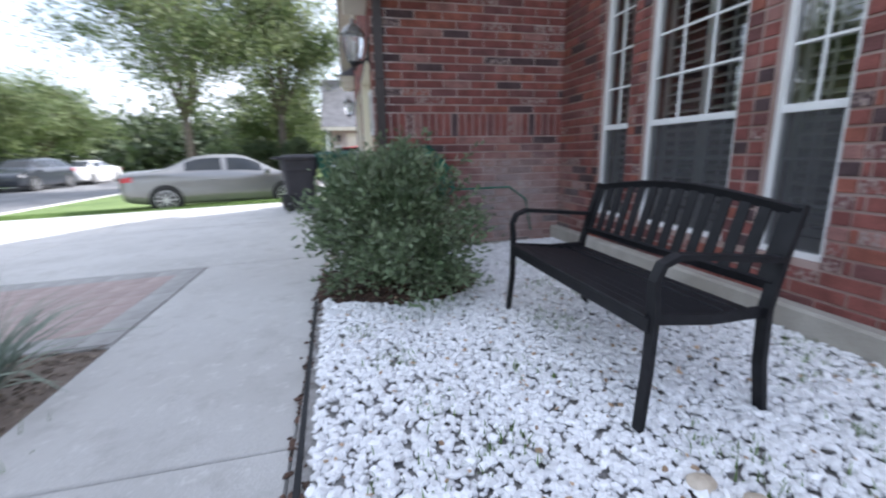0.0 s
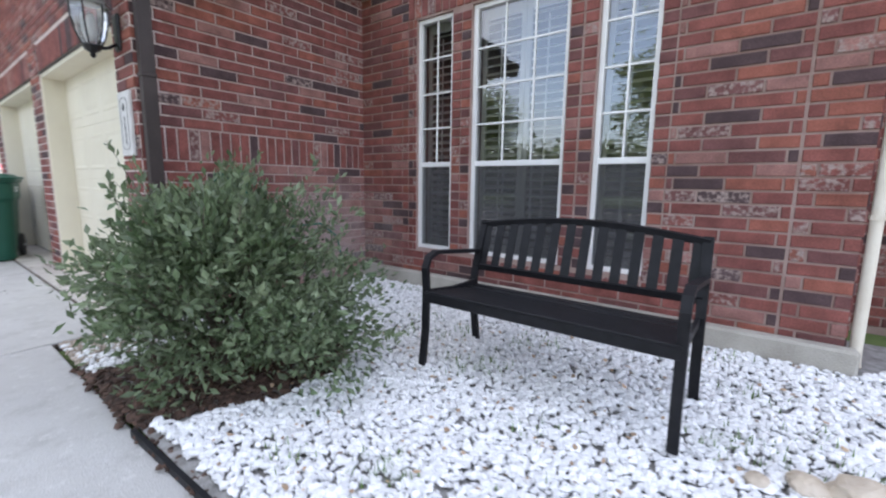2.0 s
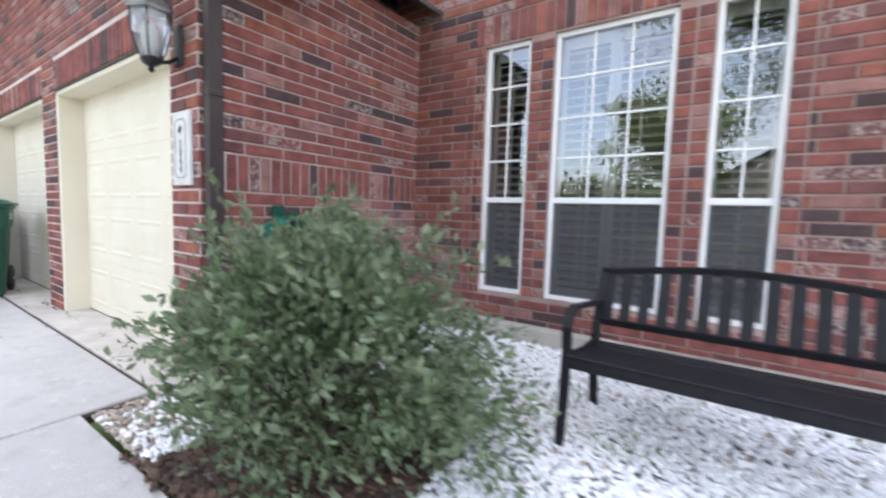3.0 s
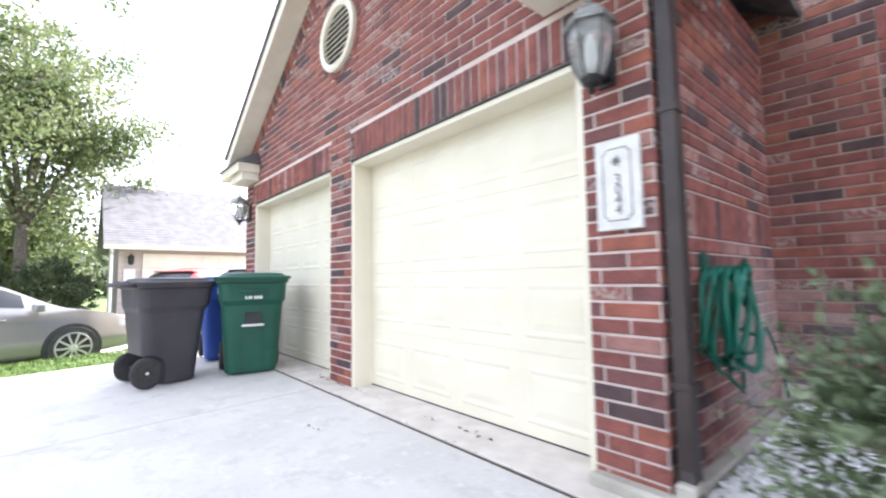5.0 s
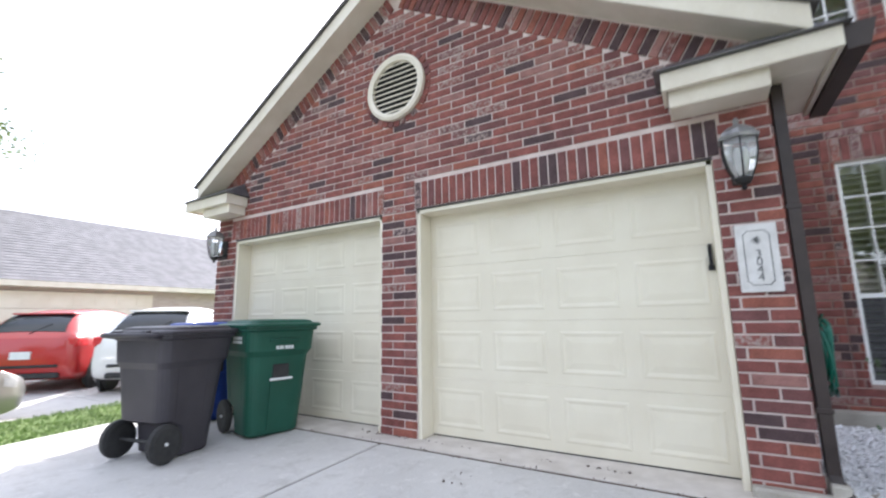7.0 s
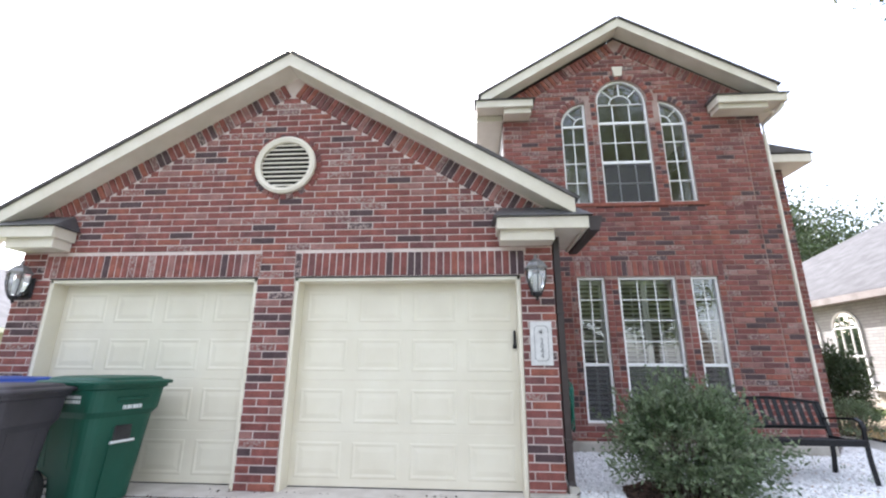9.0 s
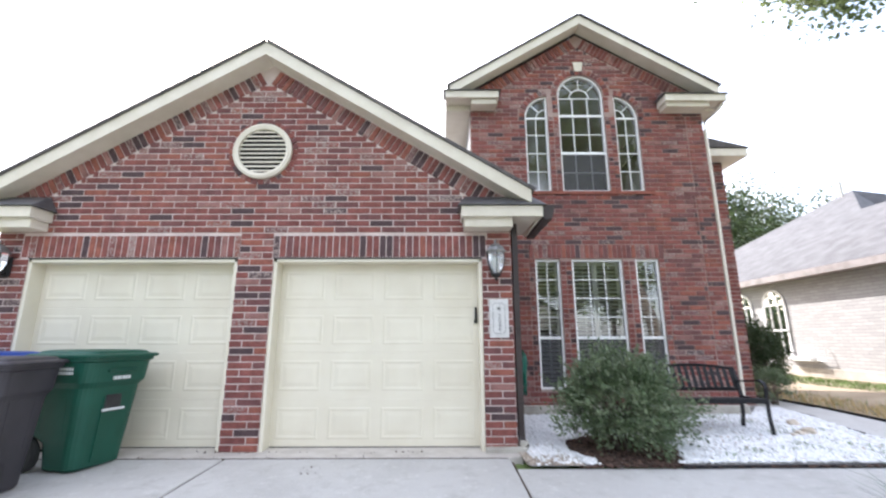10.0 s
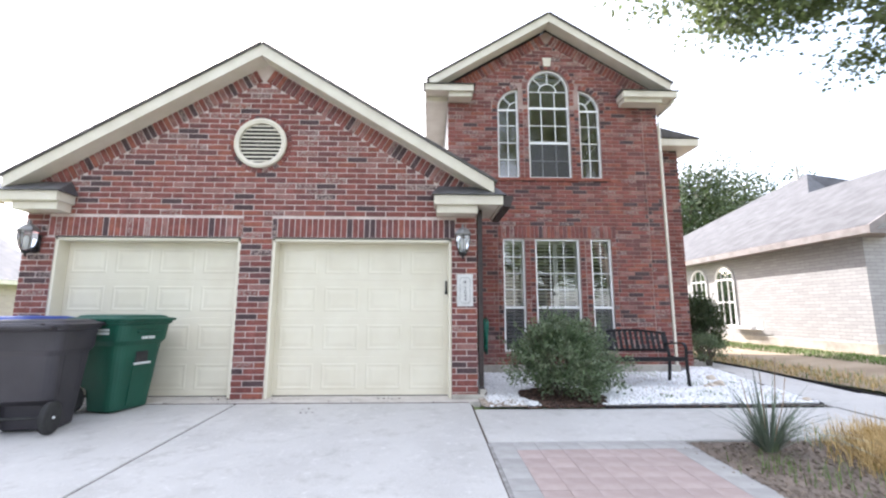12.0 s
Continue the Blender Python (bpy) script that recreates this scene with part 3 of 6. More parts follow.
box(bm, 0.0, 0.08, 0.0, WY - 0.1, -0.2, 0.05, 0.01)
box(bm, -0.35, 0.1, -0.085, 0.0, -0.2, 0.06, 0.014)
tagged(part("foundation_ledge", bm, FOUNDATION), "rough concrete footing ledge under the brick", "foundation", kind="structure")

# side and back walls that close the house
bm = bmesh.new()
box(bm, GX0, GX0 + 0.2, 0.2, 9, -0.1, EAVE)
box(bm, GX0, 5.2, 9, 9.2, -0.1, 5.4)
tagged(part("wall_house_back", bm, MORTAR), "plain masonry walls at the back", "wall", kind="structure")
bm = bmesh.new()
box(bm, FX0, FX0 + 0.2, WY + 0.22, 9, 2.2, FEAVE + 0.02)
tagged(part("wall_upper_side", bm, WHITE), "pale siding on the upper storey's side", "wall", kind="structure")
back_wall = empty("wall_rear_wing", Matrix.Identity(4), "red brick wall of the rear wing", "wall", kind="structure")
bm = bmesh.new()
box(bm, FX1 - 0.2, FX1, WY + 0.22, 3.5, -0.1, FEAVE)
box(bm, FX1 - 0.2, 5.18, 3.5, 3.7, -0.1, 5.0)
box(bm, 4.98, 5.18, 3.7, 9, -0.1, 5.0)
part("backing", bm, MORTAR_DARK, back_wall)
lift_r = lambda u, v, d: (u, 3.5 + d, v)
rb = courses(0.0, 4.96, lambda v: [(FX1, 5.18)])
lift_e = lambda u, v, d: (FX1 - d, u, v)
eb = courses(0.0, 5.36, lambda v: [(WY, 3.5)])


# ---- roofs, eaves ----
def gable_roof(name, mid, apex, half, y0, y1, over, label, lowest=None):
    """Roof with fascia boards, soffits and boxed returns at its front."""
    ob = empty(name, Matrix.Identity(4), label, "roof", kind="structure")
    c, s = math.cos(ang), math.sin(ang)
    for sgn in (-1, 1):
        n = Vector((sgn * s, 0, c))
        d = Vector((sgn * c, 0, -s))
        top = Vector((mid, y0, apex))
        ln = half / c
        bm = bmesh.new()
        prism(bm, [top + n * 0.002 + Vector((0, -0.03, 0)), top + d * (ln + 0.04) + n * 0.002 + Vector((0, -0.03, 0)), top + d * (ln + 0.04) + n * 0.035 + Vector((0, -0.03, 0)), top + n * 0.035 + Vector((0, -0.03, 0))], (0, y1 - y0 + 0.03, 0))
        part("shingle_slope", bm, SHINGLE, ob)
        bm = bmesh.new()
        zc = top - Vector((0, 0, 0.17))
        prism(bm, [top, top + d * ln, zc + d * ln, zc], (0, 0.03, 0))
        part("rake_board", bm, TRIM, ob, "cream painted rake board")
        bm = bmesh.new()
        q = Vector((0, 0.03, 0.012))
        prism(bm, [zc + q, zc + q + d * ln, zc + q + d * ln + n * 0.02, zc + q + n * 0.02], (0, over - 0.03, 0))
        part("soffit", bm, TRIM, ob, "cream painted soffit")
    return ob


groof = gable_roof("roof_garage", -3.06, 4.93, 3.29, -0.27, 9.0, 0.27, "dark shingle gable roof over the garage")
froof = gable_roof("roof_upper", FMID, 7.11, 2.4, WY - 0.28, 9.0, 0.28, "dark shingle gable roof over the upper storey")


def cornice_return(x0, x1, y0, y1, z0, z1, cap, parent, wall):
    """Eave return: a fascia band and soffit over its whole length, a lower box as far as the wall's corner, a small hipped cap."""
    bm = bmesh.new()
    box(bm, x0, x1, y0, y0 + 0.03, z1 - 0.13, z1, 0.005)
    for xa in (x0, x1 - 0.03):
        box(bm, xa, xa + 0.03, y0 + 0.031, y1, z1 - 0.13, z1, 0.005)
    box(bm, x0 + 0.031, x1 - 0.031, y0 + 0.031, y1, z1 - 0.1, z1 - 0.07)
    part("eave_return", bm, TRIM, parent, "cream fascia band and soffit of the eave return")
    bm = bmesh.new()
    a, b = (x0 + 0.035, wall) if wall > (x0 + x1) / 2 else (wall, x1 - 0.035)
    box(bm, a, b, y0 + 0.06, y1, z0, z1 - 0.102, 0.006)
    part("eave_box", bm, TRIM, parent, "cream lower box of the eave return")
    bm = bmesh.new()
    e = 0.04
    a = [(x0 - e, y0 - e, z1 + 0.003), (x1 + e, y0 - e, z1 + 0.003), (x1 + e, y1, z1 + 0.003), (x0 - e, y1, z1 + 0.003)]
    b = [(x0 + 0.06, y1 - 0.02, z1 + cap), (x1 - 0.06, y1 - 0.02, z1 + cap)]
    vs = [bm.verts.new(p) for p in a + b]
    for f in ((0, 1, 5, 4), (1, 2, 5), (0, 4, 3), (2, 3, 4, 5), (0, 3, 2, 1)):
        bm.faces.new([vs[i] for i in f])
    part("cap", bm, DARKMETAL, parent, "dark sloping cap")


cornice_return(-0.6, 0.345, -0.31, -0.012, 2.49, 2.73, 0.2, groof, 0.0)
cornice_return(-6.545, -5.58, -0.31, -0.012, 2.49, 2.73, 0.2, groof, GX0)
cornice_return(-0.76, 0.18, WY - 0.33, WY - 0.012, 5.3, 5.52, 0.14, froof, FX0)
cornice_return(3.12, 4.2, WY - 0.33, WY - 0.012, 5.25, 5.46, 0.16, froof, FX1)
bm = bmesh.new()
box(bm, 0.012, 0.31, -0.01, 0.72, 2.63, 2.66, 0.005)
box(bm, 0.312, 0.345, -0.01, 0.72, 2.6, 2.8, 0.005)
part("side_eave", bm, TRIM, groof, "cream boxed side eave")
bm = bmesh.new()
box(bm, -0.76, FX0 - 0.004, WY, 8.9, 5.32, 5.5, 0.005)
part("side_eave", bm, TRIM, froof)
bm = bmesh.new()
box(bm, FX1 + 0.012, 4.2, WY, 8.9, 5.32, 5.5, 0.005)
part("side_eave", bm, TRIM, froof)
bm = bmesh.new()
box(bm, FX1 + 0.012, 5.52, 3.15, 8.8, 4.93, 5.1, 0.01)
box(bm, 5.2, 5.85, 4.6, 8.8, 4.6, 4.75, 0.01)
part("rear_eave", bm, TRIM, froof)
bm = bmesh.new()
prism(bm, [(4.2, 3.12, 5.11), (5.56, 3.12, 5.11), (4.2, 3.12, 5.45)], (0, 5.7, 0))
part("shingle_slope", bm, SHINGLE, froof)
bm = bmesh.new()
for x0 in (0.33,):
    prism(bm, [(x0 + 0.02, -0.3, 2.575), (x0 + 0.12, -0.3, 2.575), (x0 + 0.16, -0.3, 2.73), (x0 + 0.02, -0.3, 2.73)], (0, 1.02, 0))
tagged(part("gutter", bm, BROWN), "dark brown aluminium gutter along the garage eave", "gutter")


# ---- garage doors ----
def pressed_panel(bm, x0, x1, z0, z1):
    """A pressed steel field: a bead, a groove and a raised middle with sloped sides."""
    rings = []
    for e, y in ((0.0, 0.002), (0.02, -0.004), (0.03, -0.004), (0.05, 0.0), (0.06, -0.0005), (0.1, -0.0045)):
        rings.append([bm.verts.new(p) for p in ((x0 + e, y, z0 + e), (x1 - e, y, z0 + e), (x1 - e, y, z1 - e), (x0 + e, y, z1 - e))])
    for u, v in zip(rings, rings[1:]):
        for k in range(4):
            bm.faces.new((u[k], u[(k + 1) % 4], v[(k + 1) % 4], v[k]))
    bm.faces.new(rings[-1])


def garage_door(x0, x1):
    d = empty("garage_door", Matrix.Translation(((x0 + x1) / 2, 0.2, 0)), "closed cream panelled overhead garage door", "garage door", "garage doors")
    w, rows = (x1 - x0) - 0.07, 4
    h = (HEAD - 0.04) / rows
    for r in range(rows):
        bm = bmesh.new()
        box(bm, -w / 2, w / 2, 0, 0.04, r * h + (0.014 if r == 0 else 0.0005), (r + 1) * h - 0.0005, 0.002)
        for c in range(4):
            pw = w / 4
            a, b = -w / 2 + c * pw + 0.05, -w / 2 + (c + 1) * pw - 0.05
            pressed_panel(bm, a, b, r * h + 0.085, (r + 1) * h - 0.085)
        part("panel", bm, CREAM, d)
    bm = bmesh.new()
    box(bm, -w / 2, w / 2, 0.0, 0.03, 0.0, 0.014)
    part("bottom_seal", bm, RUBBER, d, "black rubber bottom seal")
    bm = bmesh.new()
    for s in (-1, 1):
        xa, xb = sorted((s * (x1 - x0) / 2, s * (w / 2 - 0.012)))
        box(bm, xa + 0.002, xb - 0.002, -0.195, 0.06, 0.0, HEAD - 0.004, 0.006)
    box(bm, -(x1 - x0) / 2, (x1 - x0) / 2, -0.195, 0.06, HEAD - 0.045, HEAD - 0.006, 0.004)
    part("jamb", bm, CREAM, d, "cream painted jamb and head")
    return d


gd = [garage_door(*d) for d in DOORS]
bm = bmesh.new()
box(bm, -0.012, 0.012, -0.03, 0.0, -0.09, 0.09, 0.006, 2)
box(bm, -0.02, 0.02, -0.012, 0.0, -0.1, -0.06, 0.004)
h = part("handle", bm, BLACK, gd[1], "black pull handle")
h.location = (1.18, -0.012, 1.5)

# round louvre vent
vent = empty("gable_vent", Matrix.Translation((-3.09, -0.01, 3.54)), "round cream louvred gable vent", "vent")
bm = bmesh.new()
ringp = [(0.37, 0.0), (0.37, -0.045), (0.34, -0.06), (0.3, -0.045), (0.295, 0.0)]
vs = [[bm.verts.new((r * math.cos(2 * math.pi * k / 48), y, r * math.sin(2 * math.pi * k / 48))) for r, y in ringp] for k in range(48)]
for k in range(48):
    for j in range(5):
        bm.faces.new((vs[k][j], vs[(k + 1) % 48][j], vs[(k + 1) % 48][(j + 1) % 5], vs[k][(j + 1) % 5]))
part("frame", bm, TRIM, vent, smooth=False)
# Black disc in place of the vent's hollow, its shade painted in.
bm = bmesh.new()
bmesh.ops.create_circle(bm, cap_ends=True, segments=40, radius=0.3, matrix=Matrix.Rotation(math.pi / 2, 4, "X"))
part("backing", bm, RUBBER, vent, "black disc for the shaded hollow behind the slats")
for k in range(10):
    z = -0.26 + k * 0.058
    hw = math.sqrt(max(0.0, 0.297 ** 2 - z * z))
    bm = bmesh.new()
    prism(bm, [(-hw, -0.042, z - 0.016), (-hw, -0.036, z - 0.021), (-hw, -0.006, z + 0.01), (-hw, -0.012, z + 0.015)], (2 * hw, 0, 0))
    part("slat", bm, TRIM, vent)


# ---- windows ----
def ring(bm, poly, w, y0, y1, lift=None):
    """A frame of width w inside an outline in x, z, between depths y0 and y1."""
    n = len(poly)
    cx, cz = sum(p[0] for p in poly) / n, sum(p[1] for p in poly) / n
    inner = []
    for i in range(n):
        p0, p1, p2 = Vector(poly[i - 1]), Vector(poly[i]), Vector(poly[(i + 1) % n])
        d1, d2 = (p1 - p0).normalized(), (p2 - p1).normalized()
        n1, n2 = Vector((-d1.y, d1.x)), Vector((-d2.y, d2.x))
        m = (n1 + n2).normalized()
        inner.append(p1 + m * (w / max(0.35, m.dot(n1))))
    a = [[bm.verts.new((p[0], y, p[1])) for p in poly] for y in (y0, y1)]
    b = [[bm.verts.new((p[0], y, p[1])) for p in inner] for y in (y0, y1)]
    for i in range(n):
        j = (i + 1) % n
        bm.faces.new((a[0][i], a[0][j], b[0][j], b[0][i]))
        bm.faces.new((b[0][i], b[0][j], b[1][j], b[1][i]))
        bm.faces.new((a[1][j], a[1][i], b[1][i], b[1][j]))
        bm.faces.new((a[0][j], a[0][i], a[1][i], a[1][j]))


def pane(poly, y, parent):
    bm = bmesh.new()
    bm.faces.new([bm.verts.new((x, y, z)) for x, z in poly])
    ob = part("pane", bm, GLASS, parent, "clear reflective glass")
    ob.visible_shadow = False
    return ob


def bar(name, x0, x1, z0, z1, y, parent, material=None, depth=0.022):
    bm = bmesh.new()
    box(bm, x0, x1, y, y + depth, z0, z1, 0.003)
    return part(name, bm, material or WHITE, parent)


def shutter(x0, x1, z0, z1, parent):
    """A plantation shutter leaf with tilted louvres."""
    y = WY + 0.16
    lf = empty("shutter", Matrix.Identity(4), "", "")
    lf.parent = parent
    for a, b, c, d in ((x0, x0 + 0.045, z0, z1), (x1 - 0.045, x1, z0, z1), (x0 + 0.045, x1 - 0.045, z0, z0 + 0.08), (x0 + 0.045, x1 - 0.045, z1 - 0.08, z1)):
        bar("stile", a, b, c, d, y, lf, SHUTTER, 0.03)
    n = int((z1 - z0 - 0.16) / 0.068)
    me = None
    for k in range(n):
        z = z0 + 0.08 + (k + 0.5) * (z1 - z0 - 0.16) / n
        if me is None:
            bm = bmesh.new()
            box(bm, -(x1 - x0) / 2 + 0.048, (x1 - x0) / 2 - 0.048, -0.034, 0.034, -0.0045, 0.0045, 0.004)
            sl = part("louvre", bm, SHUTTER, lf)
            me = sl.data
        else:
            sl = new("louvre", me)
            sl.parent = lf
        sl.matrix_basis = pose((x0 + x1) / 2, y + 0.015, z, 27)
    bar("tilt_rod", (x0 + x1) / 2 - 0.007, (x0 + x1) / 2 + 0.007, z0 + 0.15, z1 - 0.15, y - 0.03, lf, SHUTTER, 0.012)


def low_window(k, x0, x1, cols, leaves):
    w = tagged(empty(f"window_{k}", Matrix.Identity(4), "tall white sash window with plantation shutters inside", "window"), kind="structure")
    y, rail = WY + 0.03, 1.215
    bm = bmesh.new()
    ring(bm, [(x0 + 0.002, LZ0 + 0.002), (x1 - 0.002, LZ0 + 0.002), (x1 - 0.002, LZ1 - 0.002), (x0 + 0.002, LZ1 - 0.002)], 0.034, y, y + 0.07)
    part("window_frame", bm, WHITE, w)
    bar("meeting_rail", x0 + 0.034, x1 - 0.034, rail, rail + 0.045, y + 0.008, w, WHITE, 0.04)
    pane([(x0 + 0.03, rail + 0.04), (x1 - 0.03, rail + 0.04), (x1 - 0.03, LZ1 - 0.03), (x0 + 0.03, LZ1 - 0.03)], y + 0.03, w)
    pane([(x0 + 0.03, LZ0 + 0.03), (x1 - 0.03, LZ0 + 0.03), (x1 - 0.03, rail), (x0 + 0.03, rail)], y + 0.045, w)
    for c in range(1, cols):
        x = x0 + 0.03 + (x1 - x0 - 0.06) * c / cols
        bar("muntin", x - 0.008, x + 0.008, rail + 0.045, LZ1 - 0.034, y + 0.02, w)
        bar("muntin", x - 0.008, x + 0.008, LZ0 + 0.034, rail, y + 0.05, w, depth=0.01)
    for r in range(1, 4):
        z = rail + 0.045 + (LZ1 - 0.034 - rail - 0.045) * r / 4
        bar("muntin", x0 + 0.034, x1 - 0.034, z - 0.008, z + 0.008, y + 0.021, w, depth=0.02)
    for r in range(1, 3):
        z = LZ0 + 0.034 + (rail - LZ0 - 0.034) * r / 3
        bar("muntin", x0 + 0.034, x1 - 0.034, z - 0.008, z + 0.008, y + 0.051, w, depth=0.009)
    bm = bmesh.new()
    bm.faces.new([bm.verts.new(p) for p in ((x0 + 0.03, y + 0.02, LZ0 + 0.03), (x1 - 0.03, y + 0.02, LZ0 + 0.03), (x1 - 0.03, y + 0.02, rail), (x0 + 0.03, y + 0.02, rail))])
    part("screen", bm, SCREEN, w, "dark insect screen over the lower sash")
    wd = (x1 - x0 - 0.02) / leaves
    for i in range(leaves):
        shutter(x0 + 0.01 + i * wd, x0 + 0.01 + (i + 1) * wd - 0.004, LZ0 + 0.01, LZ1 - 0.01, w)


for k, (a, b) in enumerate(W_LOW):
    low_window(k + 1, a, b, (2, 3, 2)[k], (1, 2, 1)[k])


def inset_poly(poly, w):
    cx, cz = sum(p[0] for p in poly) / len(poly), sum(p[1] for p in poly) / len(poly)
    return [(p[0] + (w if p[0] < cx - 0.01 else -w if p[0] > cx + 0.01 else 0), p[1] + (w if p[1] < cz else -w)) for p in poly]


def up_window(k, poly, x0, x1, cols, bars, fan):
    w = tagged(empty(f"window_{k}", Matrix.Identity(4), "arched white upper window with fan muntins", "window"), kind="structure")
    y = WY + 0.04
    bm = bmesh.new()
    ring(bm, inset_poly(poly, 0.002), 0.03, y, y + 0.07)
    part("window_frame", bm, WHITE, w)
    pane(inset_poly(poly, 0.028), y + 0.04, w)
    top = bars[-1][0]
    for z, t in bars:
        bar("rail" if t > 0.03 else "muntin", x0 + 0.03, x1 - 0.03, z - t / 2, z + t / 2, y + (0.018 if t < 0.03 else 0.008), w, depth=0.03)
    for c in range(1, cols):
        x = x0 + (x1 - x0) * c / cols
        bar("muntin", x - 0.008, x + 0.008, 3.79, top, y + 0.02, w)
    if cols == 3:
        bm = bmesh.new()
        bm.faces.new([bm.verts.new(p) for p in ((x0 + 0.03, y + 0.012, 3.79), (x1 - 0.03, y + 0.012, 3.79), (x1 - 0.03, y + 0.012, 4.48), (x0 + 0.03, y + 0.012, 4.48))])
        part("screen", bm, SCREEN, w, "dark insect screen over the lower sash")
    fx, fz, r, a0, a1, n = fan
    pts = [(fx + r * 0.42 * math.cos(a0 + (a1 - a0) * i / 16), y + 0.03, fz + r * 0.42 * math.sin(a0 + (a1 - a0) * i / 16)) for i in range(17)]
    bm = bmesh.new()
    strap(bm, pts, 0.02, 0.016, (0, 1, 0))
    part("fan_arc", bm, WHITE, w)
    for i in range(1, n):
        a = a0 + (a1 - a0) * i / n
        bm = bmesh.new()
        strap(bm, [(fx + r * q * math.cos(a), y + 0.03, fz + r * q * math.sin(a)) for q in (0.42, 0.95)], 0.02, 0.015, (0, 1, 0))
        part("fan_spoke", bm, WHITE, w)


up_window(4, UP[0], 0.69, 1.11, 2, ((4.15, 0.016), (4.5, 0.016), (4.86, 0.016), (5.19, 0.035)), (1.08, 5.2, 0.4, math.pi / 2, math.pi, 2))
up_window(5, UP[1], 1.31, 2.15, 3, ((4.13, 0.016), (4.5, 0.05), (4.87, 0.016), (5.24, 0.045), (5.6, 0.016)), (1.73, 5.6, 0.43, 0, math.pi, 4))
up_window(6, UP[2], 2.34, 2.76, 2, ((4.15, 0.016), (4.5, 0.016), (4.86, 0.016), (5.19, 0.035)), (2.37, 5.2, 0.4, 0, math.pi / 2, 2))
bm = bmesh.new()
prism(bm, [(1.655, WY - 0.03, 6.12), (1.785, WY - 0.03, 6.12), (1.81, WY - 0.03, 6.31), (1.63, WY - 0.03, 6.31)], (0, 0.06, 0))
tagged(part("keystone", bm, TRIM), "pale cast stone keystone over the arched window", "keystone")
bm = bmesh.new()
prism(bm, [(0.55, WY - 0.035, 3.7), (0.55, WY, 3.7), (0.55, WY, 3.765), (0.55, WY - 0.04, 3.755)], (2.35, 0, 0))
tagged(part("trim_upper_sill", bm, BRICK), "projecting red brick sill under the upper windows", "sill", kind="structure")

# dim rooms behind the panes
bm = bmesh.new()
box(bm, 0.05, 3.7, WY + 3.2, WY + 3.3, 0.0, 6.2)
box(bm, 0.05, 3.7, WY + 0.23, WY + 3.2, 3.1, 3.2)
box(bm, 0.05, 3.7, WY + 0.23, WY + 3.2, 0.0, 0.08)
box(bm, 0.05, 0.12, WY + 0.23, WY + 3.2, 0.08, 6.0)
box(bm, 3.63, 3.7, WY + 0.23, WY + 3.2, 0.08, 5.4)
tagged(part("wall_interior", bm, ROOM), "plain pale interior room walls behind the windows", "wall", kind="structure")
bm = bmesh.new()
box(bm, 0.05, 3.7, WY + 0.23, WY + 3.2, 5.9, 6.0)
tagged(part("ceiling", bm, ROOM), "plain room ceiling", "ceiling", kind="structure")


# ---- stone bed ----
def bed_z(x, y):
    return 0.02 + 0.045 * max(0.0, min(1.0, (y - 0.9) / 1.1)) + 0.012 * noise.noise(Vector((x * 1.3, y * 1.3, 0)))


BED = [(0.1, -0.55), (4.3, -0.47), (4.62, 1.0), (4.9, 2.6), (4.6, 2.7), (4.0, 2.0), (0.1, 1.94)]


def inside(x, y, poly):
    hit = False
    for (ax, ay), (bx, by) in zip(poly, poly[1:] + poly[:1]):
        if (ay > y) != (by > y) and x < (bx - ax) * (y - ay) / (by - ay) + ax:
            hit = not hit
    return hit


def mulch_zone(x, y):
    return ((x - 1.15) / 0.6) ** 2 + ((y - 0.05) / 0.66) ** 2 + 0.25 * noise.noise(Vector((x * 4, y * 4, 3))) < 1 or (y < -0.2 and 0.72 < x < 1.5 and y > -0.6)


bm = bmesh.new()
g = [[bm.verts.new((0.02 + 4.95 * i / 60, -0.56 + 3.3 * j / 40, bed_z(0.02 + 4.95 * i / 60, -0.56 + 3.3 * j / 40) - 0.015)) for j in range(41)] for i in range(61)]
for i in range(60):
    for j in range(40):
        c = g[i][j].co + Vector((0.04, 0.04, 0))
        if inside(c.x, c.y, BED) or (c.x < 0.2 and c.y < 1.95) or (c.x > 3.95 and c.y > 1.9) or (c.y < -0.3 and c.x < 4.35):
            bm.faces.new((g[i][j], g[i + 1][j], g[i + 1][j + 1], g[i][j + 1]))
bmesh.ops.delete(bm, geom=[v for v in bm.verts if not v.link_faces], context="VERTS")
tagged(part("bed_soil", bm, BEDSOIL), "dusty grey soil under the stone bed", "soil", kind="structure")


def scatter(name, n, place, shapes, material, label, category, seed, size=(0.02, 0.04), flat=0.6, sink=0.3):
    """Many small lumps joined into one mesh of kind stuff. shapes: base solids as (verts, faces)."""
    rng = np.random.default_rng(seed)
    V, F, off = [], [], 0
    for _ in range(n):
        p = place(rng)
        if p is None:
            continue
        bv, bf = shapes[rng.integers(len(shapes))]
        s = rng.uniform(*size)
        e = Euler((rng.uniform(-0.5, 0.5), rng.uniform(-0.5, 0.5), rng.uniform(0, 6.28)))
        m = np.array(e.to_matrix())
        q = (bv * (s, s * rng.uniform(0.65, 1), s * flat * rng.uniform(0.7, 1.2))) @ m.T + np.array(p) + (0, 0, s * flat * (1 - sink))
        V.append(q)
        F.append(bf + off)
        off += len(bv)
    ob = raw(name, np.concatenate(V).tolist(), np.concatenate(F).tolist(), material)
    return tagged(ob, label, category, kind="stuff")


